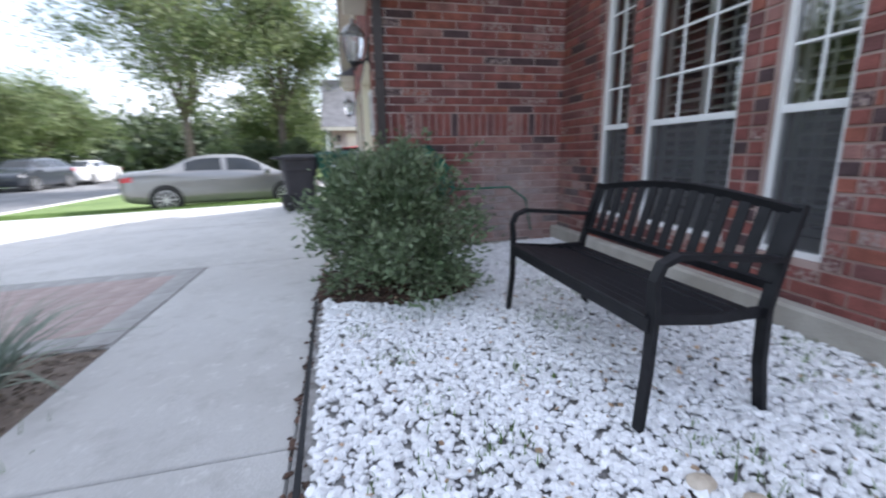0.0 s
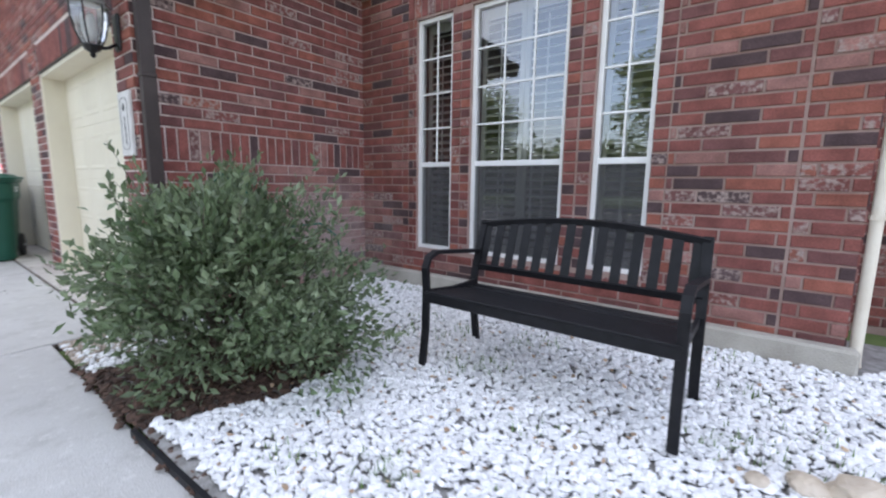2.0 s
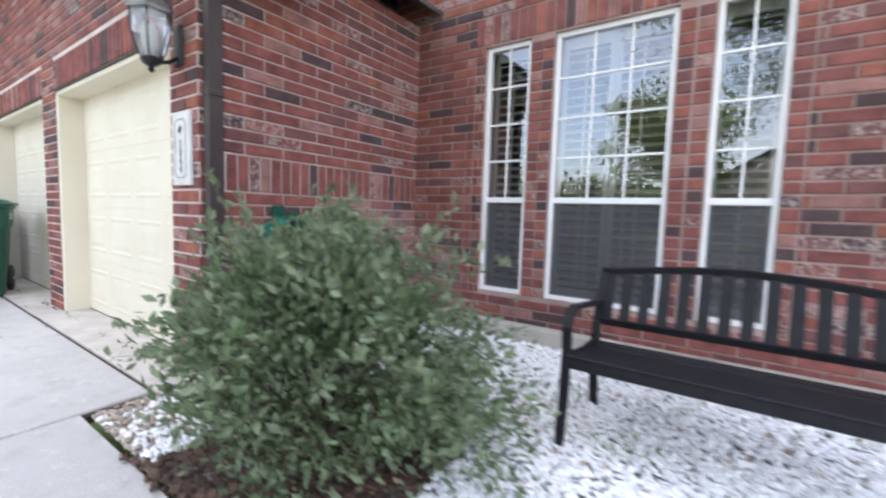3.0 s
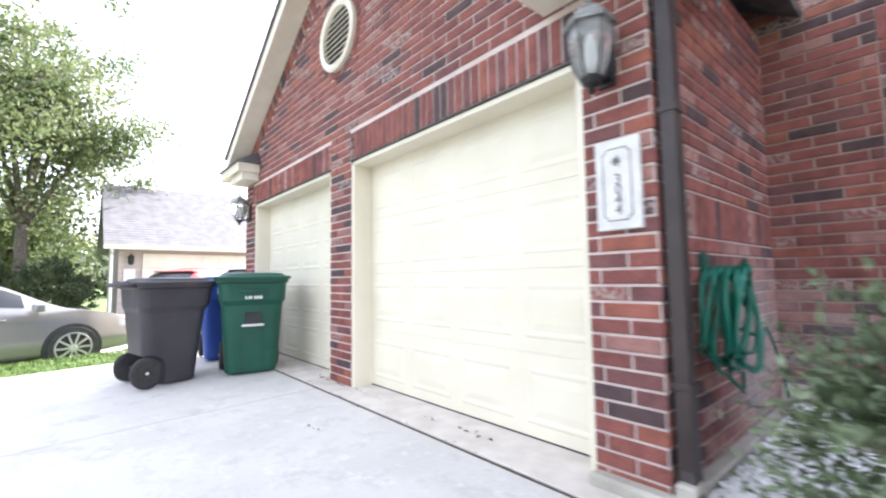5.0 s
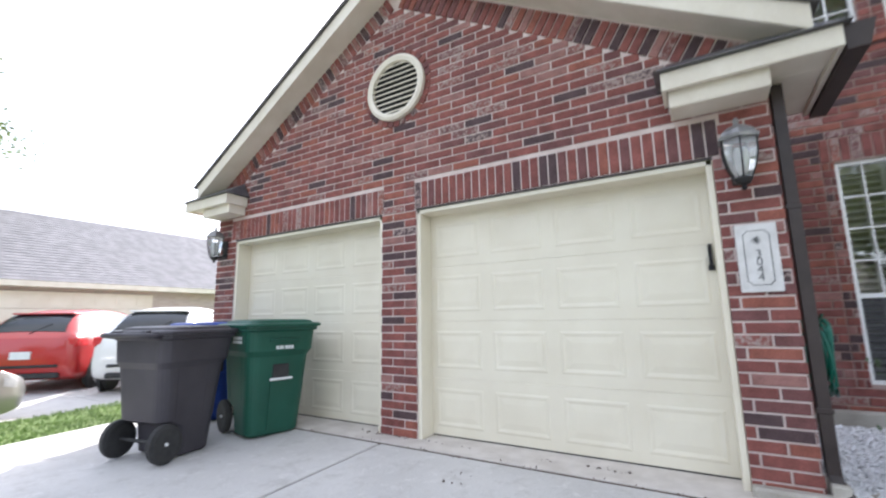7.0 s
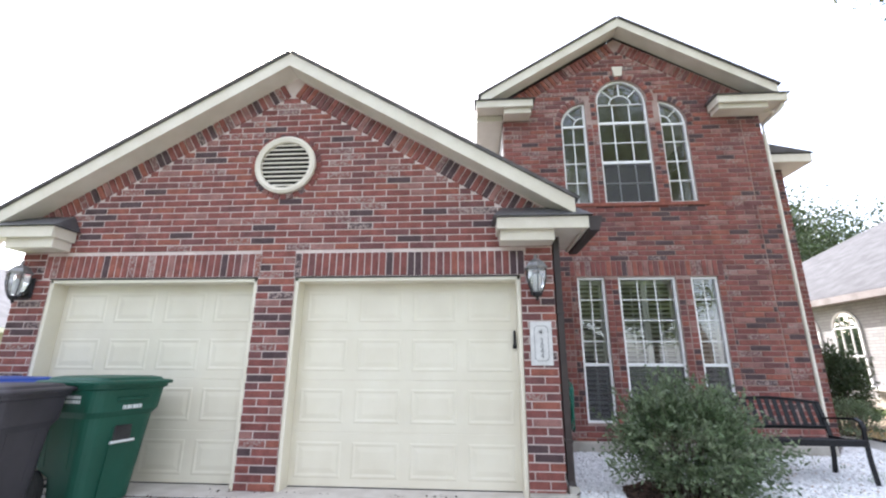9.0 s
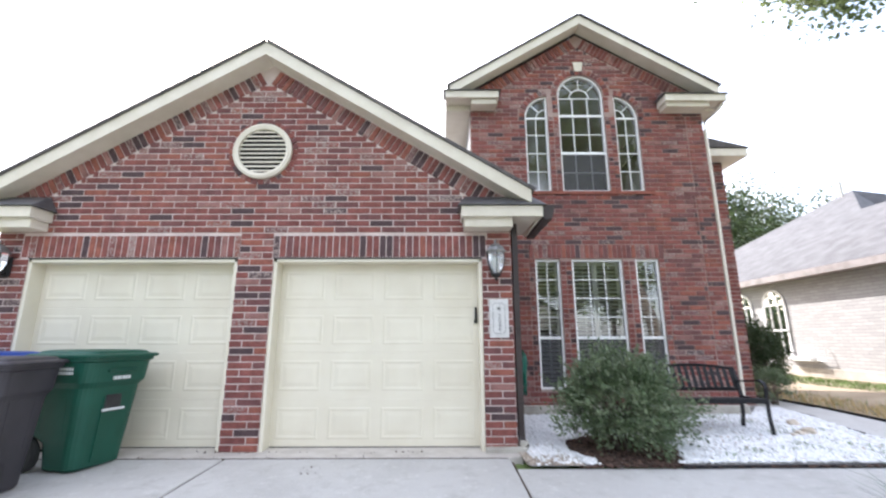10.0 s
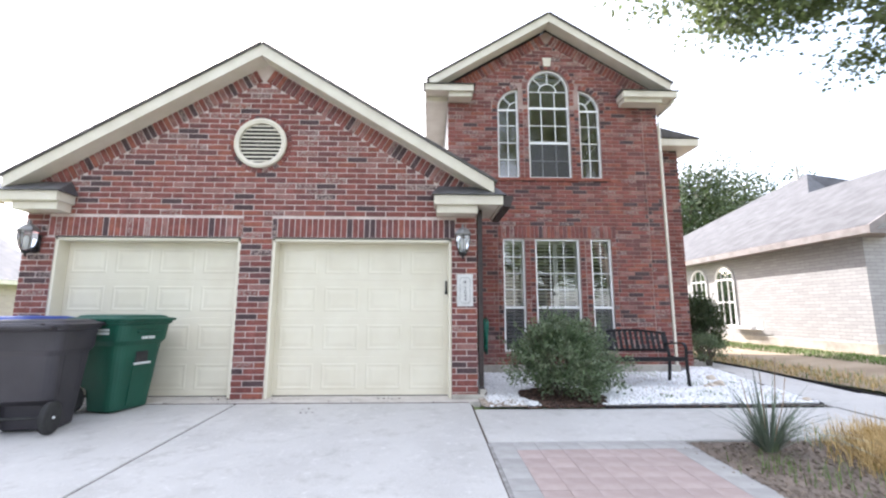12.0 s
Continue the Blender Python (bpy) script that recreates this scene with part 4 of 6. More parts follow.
def lump(seed, sub=2, rough=0.3):
    bm = bmesh.new()
    bmesh.ops.create_icosphere(bm, subdivisions=sub, radius=1.0)
    for v in bm.verts:
        v.co *= 1 + rough * noise.noise(v.co * 1.4 + Vector((seed * 7.1, 0, 0))) + 0.12 * noise.noise(v.co * 4 + Vector((seed * 3, 5, 0)))
    bm.verts.index_update()
    r = np.array([v.co[:] for v in bm.verts]), np.array([[v.index for v in f.verts] for f in bm.faces])
    bm.free()
    return r


LUMPS = [lump(i) for i in range(8)]
CHIPS = [lump(i + 20, 1, 0.4) for i in range(6)]


def stone_place(rng):
    x, y = rng.uniform(0.05, 4.95), rng.uniform(-0.56, 2.7)
    if not inside(x, y, BED) or mulch_zone(x, y) or y > 1.95 and x < 4.0:
        return None
    if x < 0.6 and y < -0.25 + 0.2 * noise.noise(Vector((x * 5, y * 5, 2))) and rng.random() < 0.75:
        return None
    if rng.random() < 0.35 * max(0, noise.noise(Vector((x * 3, y * 3, 9)))) + 0.05:
        return None
    return (x, y, bed_z(x, y) - 0.012 + rng.uniform(0, 0.012))


scatter("white_stones", 54000, stone_place, [lump(i, 1, 0.45) for i in range(12)], STONE, "white marble landscaping stones covering the bed", "gravel", 5, (0.009, 0.024))


def chip_place(rng):
    x, y = rng.uniform(0.0, 1.85), rng.uniform(-0.57, 0.75)
    if not mulch_zone(x, y):
        return None
    return (x, y, bed_z(x, y) - 0.01)


scatter("bark_chips", 5200, chip_place, CHIPS, MULCH, "dark brown bark mulch under the shrub", "mulch", 6, (0.01, 0.032), 0.35)


PALEGRAVEL = mat("pale_tan_gravel", (0.32, 0.26, 0.21), (0.5, 0.43, 0.36), 20, 0.9, rnd=0.25)


def litter_place(rng):
    x, y = rng.uniform(0.0, 0.55), rng.uniform(-0.56, 0.25)
    return (x, y, bed_z(x, y) - 0.008)


scatter("tan_gravel", 1500, litter_place, CHIPS, PALEGRAVEL, "tan gravel and dry leaves by the garage corner", "gravel", 7, (0.006, 0.018), 0.45)


def stray_place(rng):
    x, y = rng.uniform(1.2, 4.5), rng.uniform(-0.5, 1.9)
    return (x, y, bed_z(x, y) + 0.018) if inside(x, y, BED) else None


scatter("stray_leaves", 420, stray_place, CHIPS, LEAFLITTER, "small dry leaves strewn over the white stones", "dry leaves", 10, (0.006, 0.016), 0.2)


def edge_place(rng):
    x = rng.uniform(0.5, 4.3)
    return (x, -0.56 + 0.02 * (x / 4.3) + rng.normal(0, 0.02), -0.005)


scatter("edge_litter", 420, edge_place, CHIPS, MULCH, "brown bark litter along the bed edge", "mulch", 8, (0.008, 0.022), 0.5)


def weeds(name, n, place, material, label, seed, h=(0.04, 0.1), w=0.004, lean=0.6, category="weeds", seg=2):
    """Thin curved blades, joined, of kind stuff."""
    rng = np.random.default_rng(seed)
    V, F = [], []
    for _ in range(n):
        p = place(rng)
        if p is None:
            continue
        a, hh, ln = rng.uniform(0, 6.28), rng.uniform(*h), rng.uniform(0, lean)
        d, s = Vector((math.cos(a), math.sin(a), 0)), Vector((-math.sin(a), math.cos(a), 0))
        b = len(V)
        for k in range(seg + 1):
            t = k / seg
            c = Vector(p) + d * (hh * ln * t * t) + Vector((0, 0, hh * t * (1 - 0.35 * ln * t)))
            ww = w * (1 - 0.85 * t)
            V += [tuple(c - s * ww), tuple(c + s * ww)]
        F += [(b + 2 * k, b + 2 * k + 1, b + 2 * k + 3, b + 2 * k + 2) for k in range(seg)]
    return tagged(raw(name, V, F, material), label, category, kind="stuff")


def weed_place(rng):
    c = WEEDS[rng.integers(len(WEEDS))]
    x, y = c[0] + rng.normal(0, 0.07), c[1] + rng.normal(0, 0.07)
    return (x, y, bed_z(x, y)) if inside(x, y, BED) else None


rw = np.random.default_rng(3)
WEEDS = [(rw.uniform(0.9, 4.3), rw.uniform(-0.5, 1.9)) for _ in range(38)]
weeds("weeds", 1100, weed_place, BLADE, "small green weeds sprouting between the white stones", 4, (0.02, 0.06), 0.004)

# edging and boulders
bm = bmesh.new()
strap(bm, [(1.5, -0.585, -0.02), (4.3, -0.5, -0.02), (4.36, -0.46, -0.02), (4.64, 1.0, 0.0), (4.94, 2.9, 0.0)], 0.07, 0.02, (0, 0, 1))
tagged(part("bed_edging", bm, BLACK), "black plastic landscape edging round the stone bed", "edging")
TAN = mat("tan_limestone", (0.46, 0.38, 0.29), (0.6, 0.52, 0.43), 6, 0.9, bump=0.7, bscale=40)
for i, (x, y, s) in enumerate(((3.72, 0.74, 0.06), (3.86, 0.78, 0.085), (4.12, 1.35, 0.08), (3.6, 0.68, 0.04), (4.22, -0.38, 0.05))):
    bm = bmesh.new()
    bmesh.ops.create_icosphere(bm, subdivisions=3, radius=s)
    for v in bm.verts:
        v.co *= 1 + 0.5 * noise.noise(v.co * 11 + Vector((i * 5, 0, 0))) + 0.15 * noise.noise(v.co * 40)
        v.co.z *= 0.6
    b = part("boulder", bm, TAN, None, "tan limestone rock lying in the white stones")
    tagged(b, category="rock", group="bed rocks")
    b.location = (x, y, bed_z(x, y) + s * 0.3)

# pavers beside the drive
PAVER = mat("pink_paver", (0.34, 0.265, 0.245), (0.42, 0.34, 0.32), 5, 0.9, bump=0.5, bscale=90, rnd=0.06)
PAVER_GREY = mat("grey_paver", (0.31, 0.3, 0.29), (0.39, 0.38, 0.37), 5, 0.9, bump=0.5, bscale=90, rnd=0.08)
pavers = empty("paver_patch", Matrix.Identity(4), "flush pink concrete pavers with a grey border", "pavement", kind="structure")
pv_mesh = {}
for i in range(9):
    for j in range(12):
        grey = i in (0, 8) or j == 0
        if grey not in pv_mesh:
            bm = bmesh.new()
            box(bm, -0.1008, 0.1008, -0.1008, 0.1008, -0.06, 0, 0.0022)
            me = bpy.data.meshes.new("paver")
            bm.to_mesh(me)
            bm.free()
            me.materials.append(PAVER_GREY if grey else PAVER)
            pv_mesh[grey] = me
        ob = new("paver", pv_mesh[grey])
        ob.parent = pavers
        x, y = 0.02 + i * 0.203, -1.86 - j * 0.203
        ob.matrix_basis = pose(x, y, ground_z(y) - 0.002 + 0.003 * noise.noise(Vector((x * 5, y * 5, 1))), math.degrees(0.03))
bm = bmesh.new()
sloped(bm, -0.115, 1.78, -1.745, -4.25, 0.1, -0.008)
tagged(part("paver_base", bm, BEDSOIL), "grey sand base under the pavers", "soil", kind="structure")
bm = bmesh.new()
sloped(bm, 1.79, 6.2, -1.76, -4.6, 0.06, -0.015)
FRONTSOIL = mat("dry_brown_soil", (0.15, 0.118, 0.095), (0.25, 0.2, 0.165), 7, 0.95, bump=0.9, bscale=60)
tagged(part("front_bed_soil", bm, FRONTSOIL), "dry dark soil of the front planting bed", "soil", kind="structure")


LITTER2 = mat("dull_leaf_litter", (0.14, 0.11, 0.085), (0.24, 0.19, 0.15), 20, 0.95, rnd=0.35)


def front_litter(rng):
    x, y = rng.uniform(1.65, 4.4), rng.uniform(-3.4, -1.78)
    return (x, y, ground_z(y) - 0.012)


scatter("leaf_litter", 3800, front_litter, CHIPS, LITTER2, "dry brown leaves and twigs on the planting bed", "leaf litter", 9, (0.006, 0.02), 0.25)


# ---- bench ----
def bench():
    b = empty("garden_bench", Matrix.Translation((2.685, 0.92, 0.035)), "black powder-coated steel garden bench with a slatted back", "bench")
    X, YF, YB = 0.635, -0.245, 0.245
    for s in (-1, 1):
        bm = bmesh.new()          # front leg that bends over into the armrest
        pts = [(s * (X + 0.005), YF - 0.02, 0), (s * X, YF, 0.22), (s * X, YF + 0.005, 0.44), (s * X, YF - 0.005, 0.56), (s * X, YF + 0.02, 0.615), (s * X, YF + 0.08, 0.64), (s * X, YF + 0.2, 0.63), (s * X, YB + 0.02, 0.6)]
        strap(bm, pts, 0.042, 0.022, (1, 0, 0))
        part("front_leg_and_armrest", bm, BLACK, b)
        bm = bmesh.new()
        strap(bm, [(s * X, YB + 0.035, 0), (s * X, YB, 0.2), (s * X, YB - 0.01, 0.42), (s * (X - 0.005), YB + 0.04, 0.62), (s * (X - 0.01), YB + 0.095, 0.79)], 0.045, 0.024, (1, 0, 0))
        part("back_leg", bm, BLACK, b)
        bm = bmesh.new()
        strap(bm, [(s * (X - 0.01), YF, 0.42), (s * (X - 0.01), 0, 0.395), (s * (X - 0.01), YB, 0.4)], 0.02, 0.04, (1, 0, 0))
        part("seat_side_rail", bm, BLACK, b)
    for k in range(8):
        y = YF + 0.005 + k * 0.066
        z = 0.428 - 0.045 * min(1.0, k / 5)
        bm = bmesh.new()
        box(bm, -X + 0.01, X - 0.01, y - 0.026, y + 0.026, z - 0.007, z + 0.007, 0.003)
        part("seat_slat", bm, BLACK, b)
    bm = bmesh.new()
    box(bm, -X, X, YF - 0.016, YF + 0.006, 0.37, 0.43, 0.005)
    part("seat_front_rail", bm, BLACK, b)
    back = lambda x, h: (x, YB + 0.012 + 0.13 * (h - 0.5) / 0.34 * 0.72, h)
    top = lambda x: 0.765 + 0.055 * math.cos(x / X * math.pi / 2)
    low = lambda x: 0.5
    for name, f in (("top_rail", top), ("lower_rail", low)):
        bm = bmesh.new()
        strap(bm, [back(-X + 2 * X * i / 24, f(-X + 2 * X * i / 24)) for i in range(25)], 0.022, 0.036, (0, 1, 0.25))
        part(name, bm, BLACK, b)
    for k in range(14):
        x = -X + 2 * X * (k + 0.5) / 14
        bm = bmesh.new()
        strap(bm, [back(x, 0.5), back(x, 0.62), back(x, top(x))], 0.052, 0.008, (1, 0, 0))
        part("back_slat", bm, BLACK, b)
    return b


bench()


# ---- plants ----
def leaves(name, pts, size, material, parent, seed, kind="", label="", up=0.4, wide=0.45):
    """Folded leaves, two faces each, at points with outward ways. pts: rows of place and way."""
    rng = np.random.default_rng(seed)
    pts = np.asarray(pts)
    n = len(pts)
    c, w = pts[:, :3], pts[:, 3:]
    w = w + rng.normal(0, 0.6, (n, 3)) + (0, 0, up)
    w /= np.linalg.norm(w, axis=1, keepdims=True) + 1e-9
    s = np.cross(w, rng.normal(0, 1, (n, 3)))
    s /= np.linalg.norm(s, axis=1, keepdims=True) + 1e-9
    u = np.cross(w, s)
    L = (size * rng.uniform(0.6, 1.3, n))[:, None]
    mid = c + w * L * 0.5
    a, b2 = mid + s * L * wide * 0.5 + u * L * 0.08, mid - s * L * wide * 0.5 + u * L * 0.08
    V = np.stack([c, a, c + w * L, b2], 1).reshape(-1, 3)
    k = np.arange(n)[:, None] * 4
    F = np.concatenate([k + (0, 1, 2), k + (0, 2, 3)])
    ob = raw(name, V.tolist(), F.tolist(), material, parent, label)
    return tagged(ob, kind=kind)


def shrub(name, x, y, z, rx, ry, rz, n, size, label, seed, low=0.12, sprawl=0.0, material=None):
    b = empty(name, Matrix.Translation((x, y, z)), label, "shrub")
    rng = np.random.default_rng(seed)
    tips, pts = [], []
    for _ in range(int(n / 55)):
        d = rng.normal(0, 1, 3)
        d /= np.linalg.norm(d)
        if d[2] < -0.75:
            d[2] = -d[2]
        r = rng.uniform(0.35, 1.0) ** 0.5
        k = 1 + 0.6 * noise.noise(Vector(d * 2.6) + Vector((seed, 0, 0)))
        c = d * r * k * (rx, ry, rz) + (0, 0, rz + low)
        if sprawl and d[0] > 0.1 and d[1] > -0.6 and d[2] < 0.2:
            c[0] += sprawl * rng.random()
            c[1] += 0.5 * sprawl * rng.random()
        c[2] = max(c[2], 0.07)
        tips.append(c)
        m = 55
        q = c + rng.normal(0, 1, (m, 3)) * (0.07, 0.07, 0.05)
        q[:, 2] = np.maximum(q[:, 2], 0.03)
        pts.append(np.concatenate([q, np.repeat(d[None], m, 0) * 0.7], 1))
    for i in range(9):
        a = rng.uniform(0, 6.28)
        e = np.array((math.cos(a) * rx * 0.6, math.sin(a) * ry * 0.6, rz * rng.uniform(1.2, 1.8)))
        bm = bmesh.new()
        tube(bm, [(0.05 * math.cos(a), 0.05 * math.sin(a), -0.03), tuple(e * 0.35 + (0, 0, 0.05)), tuple(e * 0.7 + rng.normal(0, 0.04, 3)), tuple(e)], 0.014, 6, 0.004)
        part("stem", bm, BARK, b, smooth=True)
    bm = bmesh.new()
    for c in tips[: 130]:
        st = np.array((c[0] * 0.35, c[1] * 0.35, c[2] * 0.45))
        tube(bm, [tuple(st), tuple((st + c) / 2 + rng.normal(0, 0.02, 3)), tuple(c)], 0.005, 4, 0.002)
    part("twig_mass", bm, BARK, b, smooth=True)
    bm = bmesh.new()                              # young shoots that stand out of the outline
    for _ in range(int(n / 240)):
        d = rng.normal(0, 1, 3)
        d[2] = abs(d[2]) * 0.9 - 0.15
        d /= np.linalg.norm(d)
        k = 1 + 0.6 * noise.noise(Vector(d * 2.6) + Vector((seed, 0, 0)))
        s0 = d * 0.8 * k * (rx, ry, rz) + (0, 0, rz + low)
        e = s0 + (d + rng.normal(0, 0.35, 3) + (0, 0, 0.35)) * rng.uniform(0.1, 0.26) * (rx + rz)
        s0[2], e[2] = max(s0[2], 0.06), max(e[2], 0.06)
        tube(bm, [tuple(s0), tuple((s0 + e) / 2 + rng.normal(0, 0.01, 3)), tuple(e)], 0.003, 4, 0.001)
        t = rng.uniform(0.2, 1.0, 20)[:, None]
        pts.append(np.concatenate([s0 + (e - s0) * t + rng.normal(0, 0.008, (20, 3)), np.repeat((e - s0)[None], 20, 0) * 2 + rng.normal(0, 0.5, (20, 3))], 1))
    tagged(part("shoots", bm, BARK, b, smooth=True), kind="stuff")
    leaves("foliage", np.concatenate(pts), size, material or LEAF, b, seed + 1, "stuff", "dense small glossy green leaves")
    return b


shrub("front_shrub", 1.15, -0.02, 0.0, 0.58, 0.5, 0.5, 16500, 0.052, "broad green evergreen shrub at the edge of the stone bed", 11, -0.02, 0.35)
shrub("side_shrub", 5.95, 4.4, 0.0, 0.42, 0.5, 0.72, 15000, 0.055, "dark green rounded shrub by the house corner", 12, 0.1, material=DARKLEAF)
shrub("side_shrub", 5.6, 3.6, 0.0, 0.35, 0.3, 0.3, 1600, 0.05, "low pale green shrub by the walk", 13, 0.05)

# strap-leaved yucca and dry grasses
YUCCA = mat("yucca_leaf", (0.13, 0.17, 0.125), (0.21, 0.25, 0.19), 4, 0.55, rnd=0.25)
yu = empty("yucca", Matrix.Translation((2.34, -2.06, -0.06)), "grey-green strap-leaved yucca clump in the planting bed", "plant")
ry = np.random.default_rng(8)
bm = bmesh.new()
for k in range(170):
    a, ln, sp = ry.uniform(0, 6.28), ry.uniform(0.3, 0.78), ry.uniform(0.05, 1.25)
    d = Vector((math.cos(a), math.sin(a), 0))
    pts = [d * (0.05 + ln * sp * t * 0.8 * (1 + 0.2 * t)) + Vector((0, 0, ln * t * (1.05 - 0.62 * sp * t))) for t in (0, 0.35, 0.7, 1.0)]
    sd = Vector((-math.sin(a), math.cos(a), 0.1))
    vs = [(bm.verts.new(p - sd * w), bm.verts.new(p + sd * w)) for p, w in zip(pts, (0.007, 0.0065, 0.0045, 0.001))]
    for u, v in zip(vs, vs[1:]):
        bm.faces.new((u[0], u[1], v[1], v[0]))
part("leaf_clump", bm, YUCCA, yu)
bm = bmesh.new()
for px, h in ((0.14, 0.8), (0.02, 0.66), (-0.12, 0.6), (0.2, 0.62)):
    tube(bm, [(px * 0.3, 0.02, 0.05), (px, 0.04, h * 0.6), (px * 1.3, 0.05, h)], 0.006, 5, 0.003)
part("flower_stalk", bm, LEAFLITTER, yu, "dry tan flower stalk")


def clump_place(centres, sd, z=None):
    def f(rng):
        c = centres[rng.integers(len(centres))]
        x, y = c[0] + rng.normal(0, sd), c[1] + rng.normal(0, sd)
        return (x, y, ground_z(y) - 0.02 if z is None else z)
    return f


weeds("dry_grass", 5200, clump_place([(3.3, -2.1), (3.65, -1.95), (3.1, -2.5), (3.9, -2.3), (3.5, -2.7), (4.3, -2.1)], 0.17), DRYBLADE, "straw-coloured dry ornamental grass clumps", 21, (0.12, 0.3), 0.004, 1.3, "dry grass", 3)
weeds("bed_weeds", 260, clump_place([(2.2, -2.5), (3.0, -1.85), (4.2, -1.85), (2.7, -2.9)], 0.18), BLADE, "green weeds in the planting bed", 22, (0.06, 0.2), 0.004, 0.9)


# ---- wheeled bins ----
CART_GREY = mat("grey_cart_plastic", (0.036, 0.033, 0.04), (0.05, 0.046, 0.054), 3, 0.5, bump=0.08, bscale=200, spec=0.4)
CART_GREEN = mat("green_cart_plastic", (0.006, 0.062, 0.04), (0.009, 0.08, 0.052), 3, 0.5, bump=0.08, bscale=200, spec=0.4)
CART_BLUE = mat("blue_cart_plastic", (0.014, 0.05, 0.26), (0.02, 0.065, 0.31), 3, 0.5, bump=0.08, bscale=200, spec=0.4)
PRINT = mat("pale_print", (0.62, 0.64, 0.64), (0.7, 0.72, 0.72), 5, 0.6)


def rounded_stack(bm, rows):
    """Rounded rectangles of (height, half width, front, back, corner) stacked and skinned."""
    rings = []
    for z, hw, yf, yb, c in rows:
        o = []
        for cx, cy, a0 in ((hw - c, yb - c, 0), (-hw + c, yb - c, 90), (-hw + c, yf + c, 180), (hw - c, yf + c, 270)):
            for k in range(6):
                a = radians(a0 + 18 * k)
                o.append(bm.verts.new((cx + c * math.cos(a), cy + c * math.sin(a), z)))
        rings.append(o)
    n = len(rings[0])
    for u, v in zip(rings, rings[1:]):
        for k in range(n):
            bm.faces.new((u[k], u[(k + 1) % n], v[(k + 1) % n], v[k]))
    bm.faces.new(rings[0][::-1])
    bm.faces.new(rings[-1])


def cart(colour, m, label, marks):
    """A two-wheeled bin; its front looks along -y, its wheels stand at +y."""
    b = empty("wheeled_bin", m, label, "bin", "wheeled bins")
    bm = bmesh.new()
    rounded_stack(bm, ((0.012, 0.22, -0.225, 0.1, 0.08), (0.03, 0.24, -0.245, 0.13, 0.1), (0.24, 0.256, -0.265, 0.15, 0.1), (0.3, 0.26, -0.275, 0.29, 0.1), (0.5, 0.272, -0.295, 0.31, 0.1), (0.7, 0.284, -0.32, 0.33, 0.1), (0.75, 0.306, -0.36, 0.35, 0.1), (0.92, 0.314, -0.385, 0.36, 0.1), (0.935, 0.334, -0.41, 0.38, 0.1), (0.962, 0.334, -0.41, 0.38, 0.1)))
    part("body", bm, colour, b)
    for s in (-1, 1):                         # moulded ribs down the sides
        for y in (-0.13, 0.17):
            bm = bmesh.new()
            strap(bm, [(s * 0.258, y * 0.9, 0.32), (s * 0.281, y, 0.71)], 0.03, 0.012, (0, 1, 0))
            part("rib", bm, colour, b)
    bm = bmesh.new()                          # domed lid with a lip
    rounded_stack(bm, ((0.964, 0.352, -0.445, 0.4, 0.11), (0.985, 0.356, -0.45, 0.402, 0.11), (0.996, 0.34, -0.43, 0.39, 0.1), (1.0, 0.3, -0.38, 0.33, 0.09), (1.02, 0.285, -0.36, 0.31, 0.09), (1.03, 0.24, -0.3, 0.26, 0.08), (1.034, 0.1, -0.12, 0.1, 0.05)))
    for s in (-1, 1):
        box(bm, s * 0.17 - 0.03, s * 0.17 + 0.03, 0.32, 0.45, 0.968, 1.0, 0.012, 2)
    part("lid", bm, colour, b)
    bm = bmesh.new()
    tube(bm, [(-0.27, 0.36, 0.95), (-0.26, 0.47, 0.965), (-0.2, 0.49, 0.967), (0.2, 0.49, 0.967), (0.26, 0.47, 0.965), (0.27, 0.36, 0.95)], 0.018, 8)
    part("handle", bm, colour, b, smooth=True)
    for s in (-1, 1):
        w = bmesh.new()
        r = []
        for rr, x in ((0.03, 0.0), (0.1, 0.0), (0.125, 0.008), (0.128, 0.03), (0.125, 0.05), (0.1, 0.058), (0.03, 0.05)):
            r.append([w.verts.new((s * (0.235 + x), 0.25 + 1.15 * rr * math.cos(2 * math.pi * k / 28), 0.145 + 1.15 * rr * math.sin(2 * math.pi * k / 28))) for k in range(28)])
        for u, v in zip(r, r[1:]):
            for k in range(28):
                w.faces.new((u[k], u[(k + 1) % 28], v[(k + 1) % 28], v[k]))
        w.faces.new(r[0])
        w.faces.new(r[-1])
        wh = part("wheel", w, RUBBER, b, "black plastic wheel")
        bm = bmesh.new()
        cyl(bm, 0.014, 0.011, (s * 0.285, 0.25, 0.145), (s * 0.3, 0.25, 0.145), 12)
        part("hub", bm, PRINT, wh, "pale hub cap")
    bm = bmesh.new()
    cyl(bm, 0.014, 0.014, (-0.28, 0.25, 0.145), (0.28, 0.25, 0.145), 10)
    part("axle", bm, RUBBER, b)
    bm = bmesh.new()                          # recessed channel down the front with a lift bar
    prism(bm, [(-0.085, -0.26, 0.06), (0.085, -0.26, 0.06), (0.085, -0.316, 0.62), (-0.085, -0.316, 0.62)], (0, 0.02, 0))
    part("lift_channel", bm, colour, b, "recessed front channel")
    # Pocket isn't cut in: a black box draws the shade inside it.
    bm = bmesh.new()
    box(bm, -0.075, 0.075, -0.322, -0.3, 0.5, 0.63, 0.008)
    part("lift_pocket_shade", bm, RUBBER, b, "black box for the shade inside the lift pocket")
    bm = bmesh.new()
    cyl(bm, 0.012, 0.012, (-0.1, -0.328, 0.5), (0.1, -0.328, 0.5), 10)
    part("lift_bar", bm, PRINT if marks else colour, b, "pale metal lift bar" if marks else "")
    bm = bmesh.new()
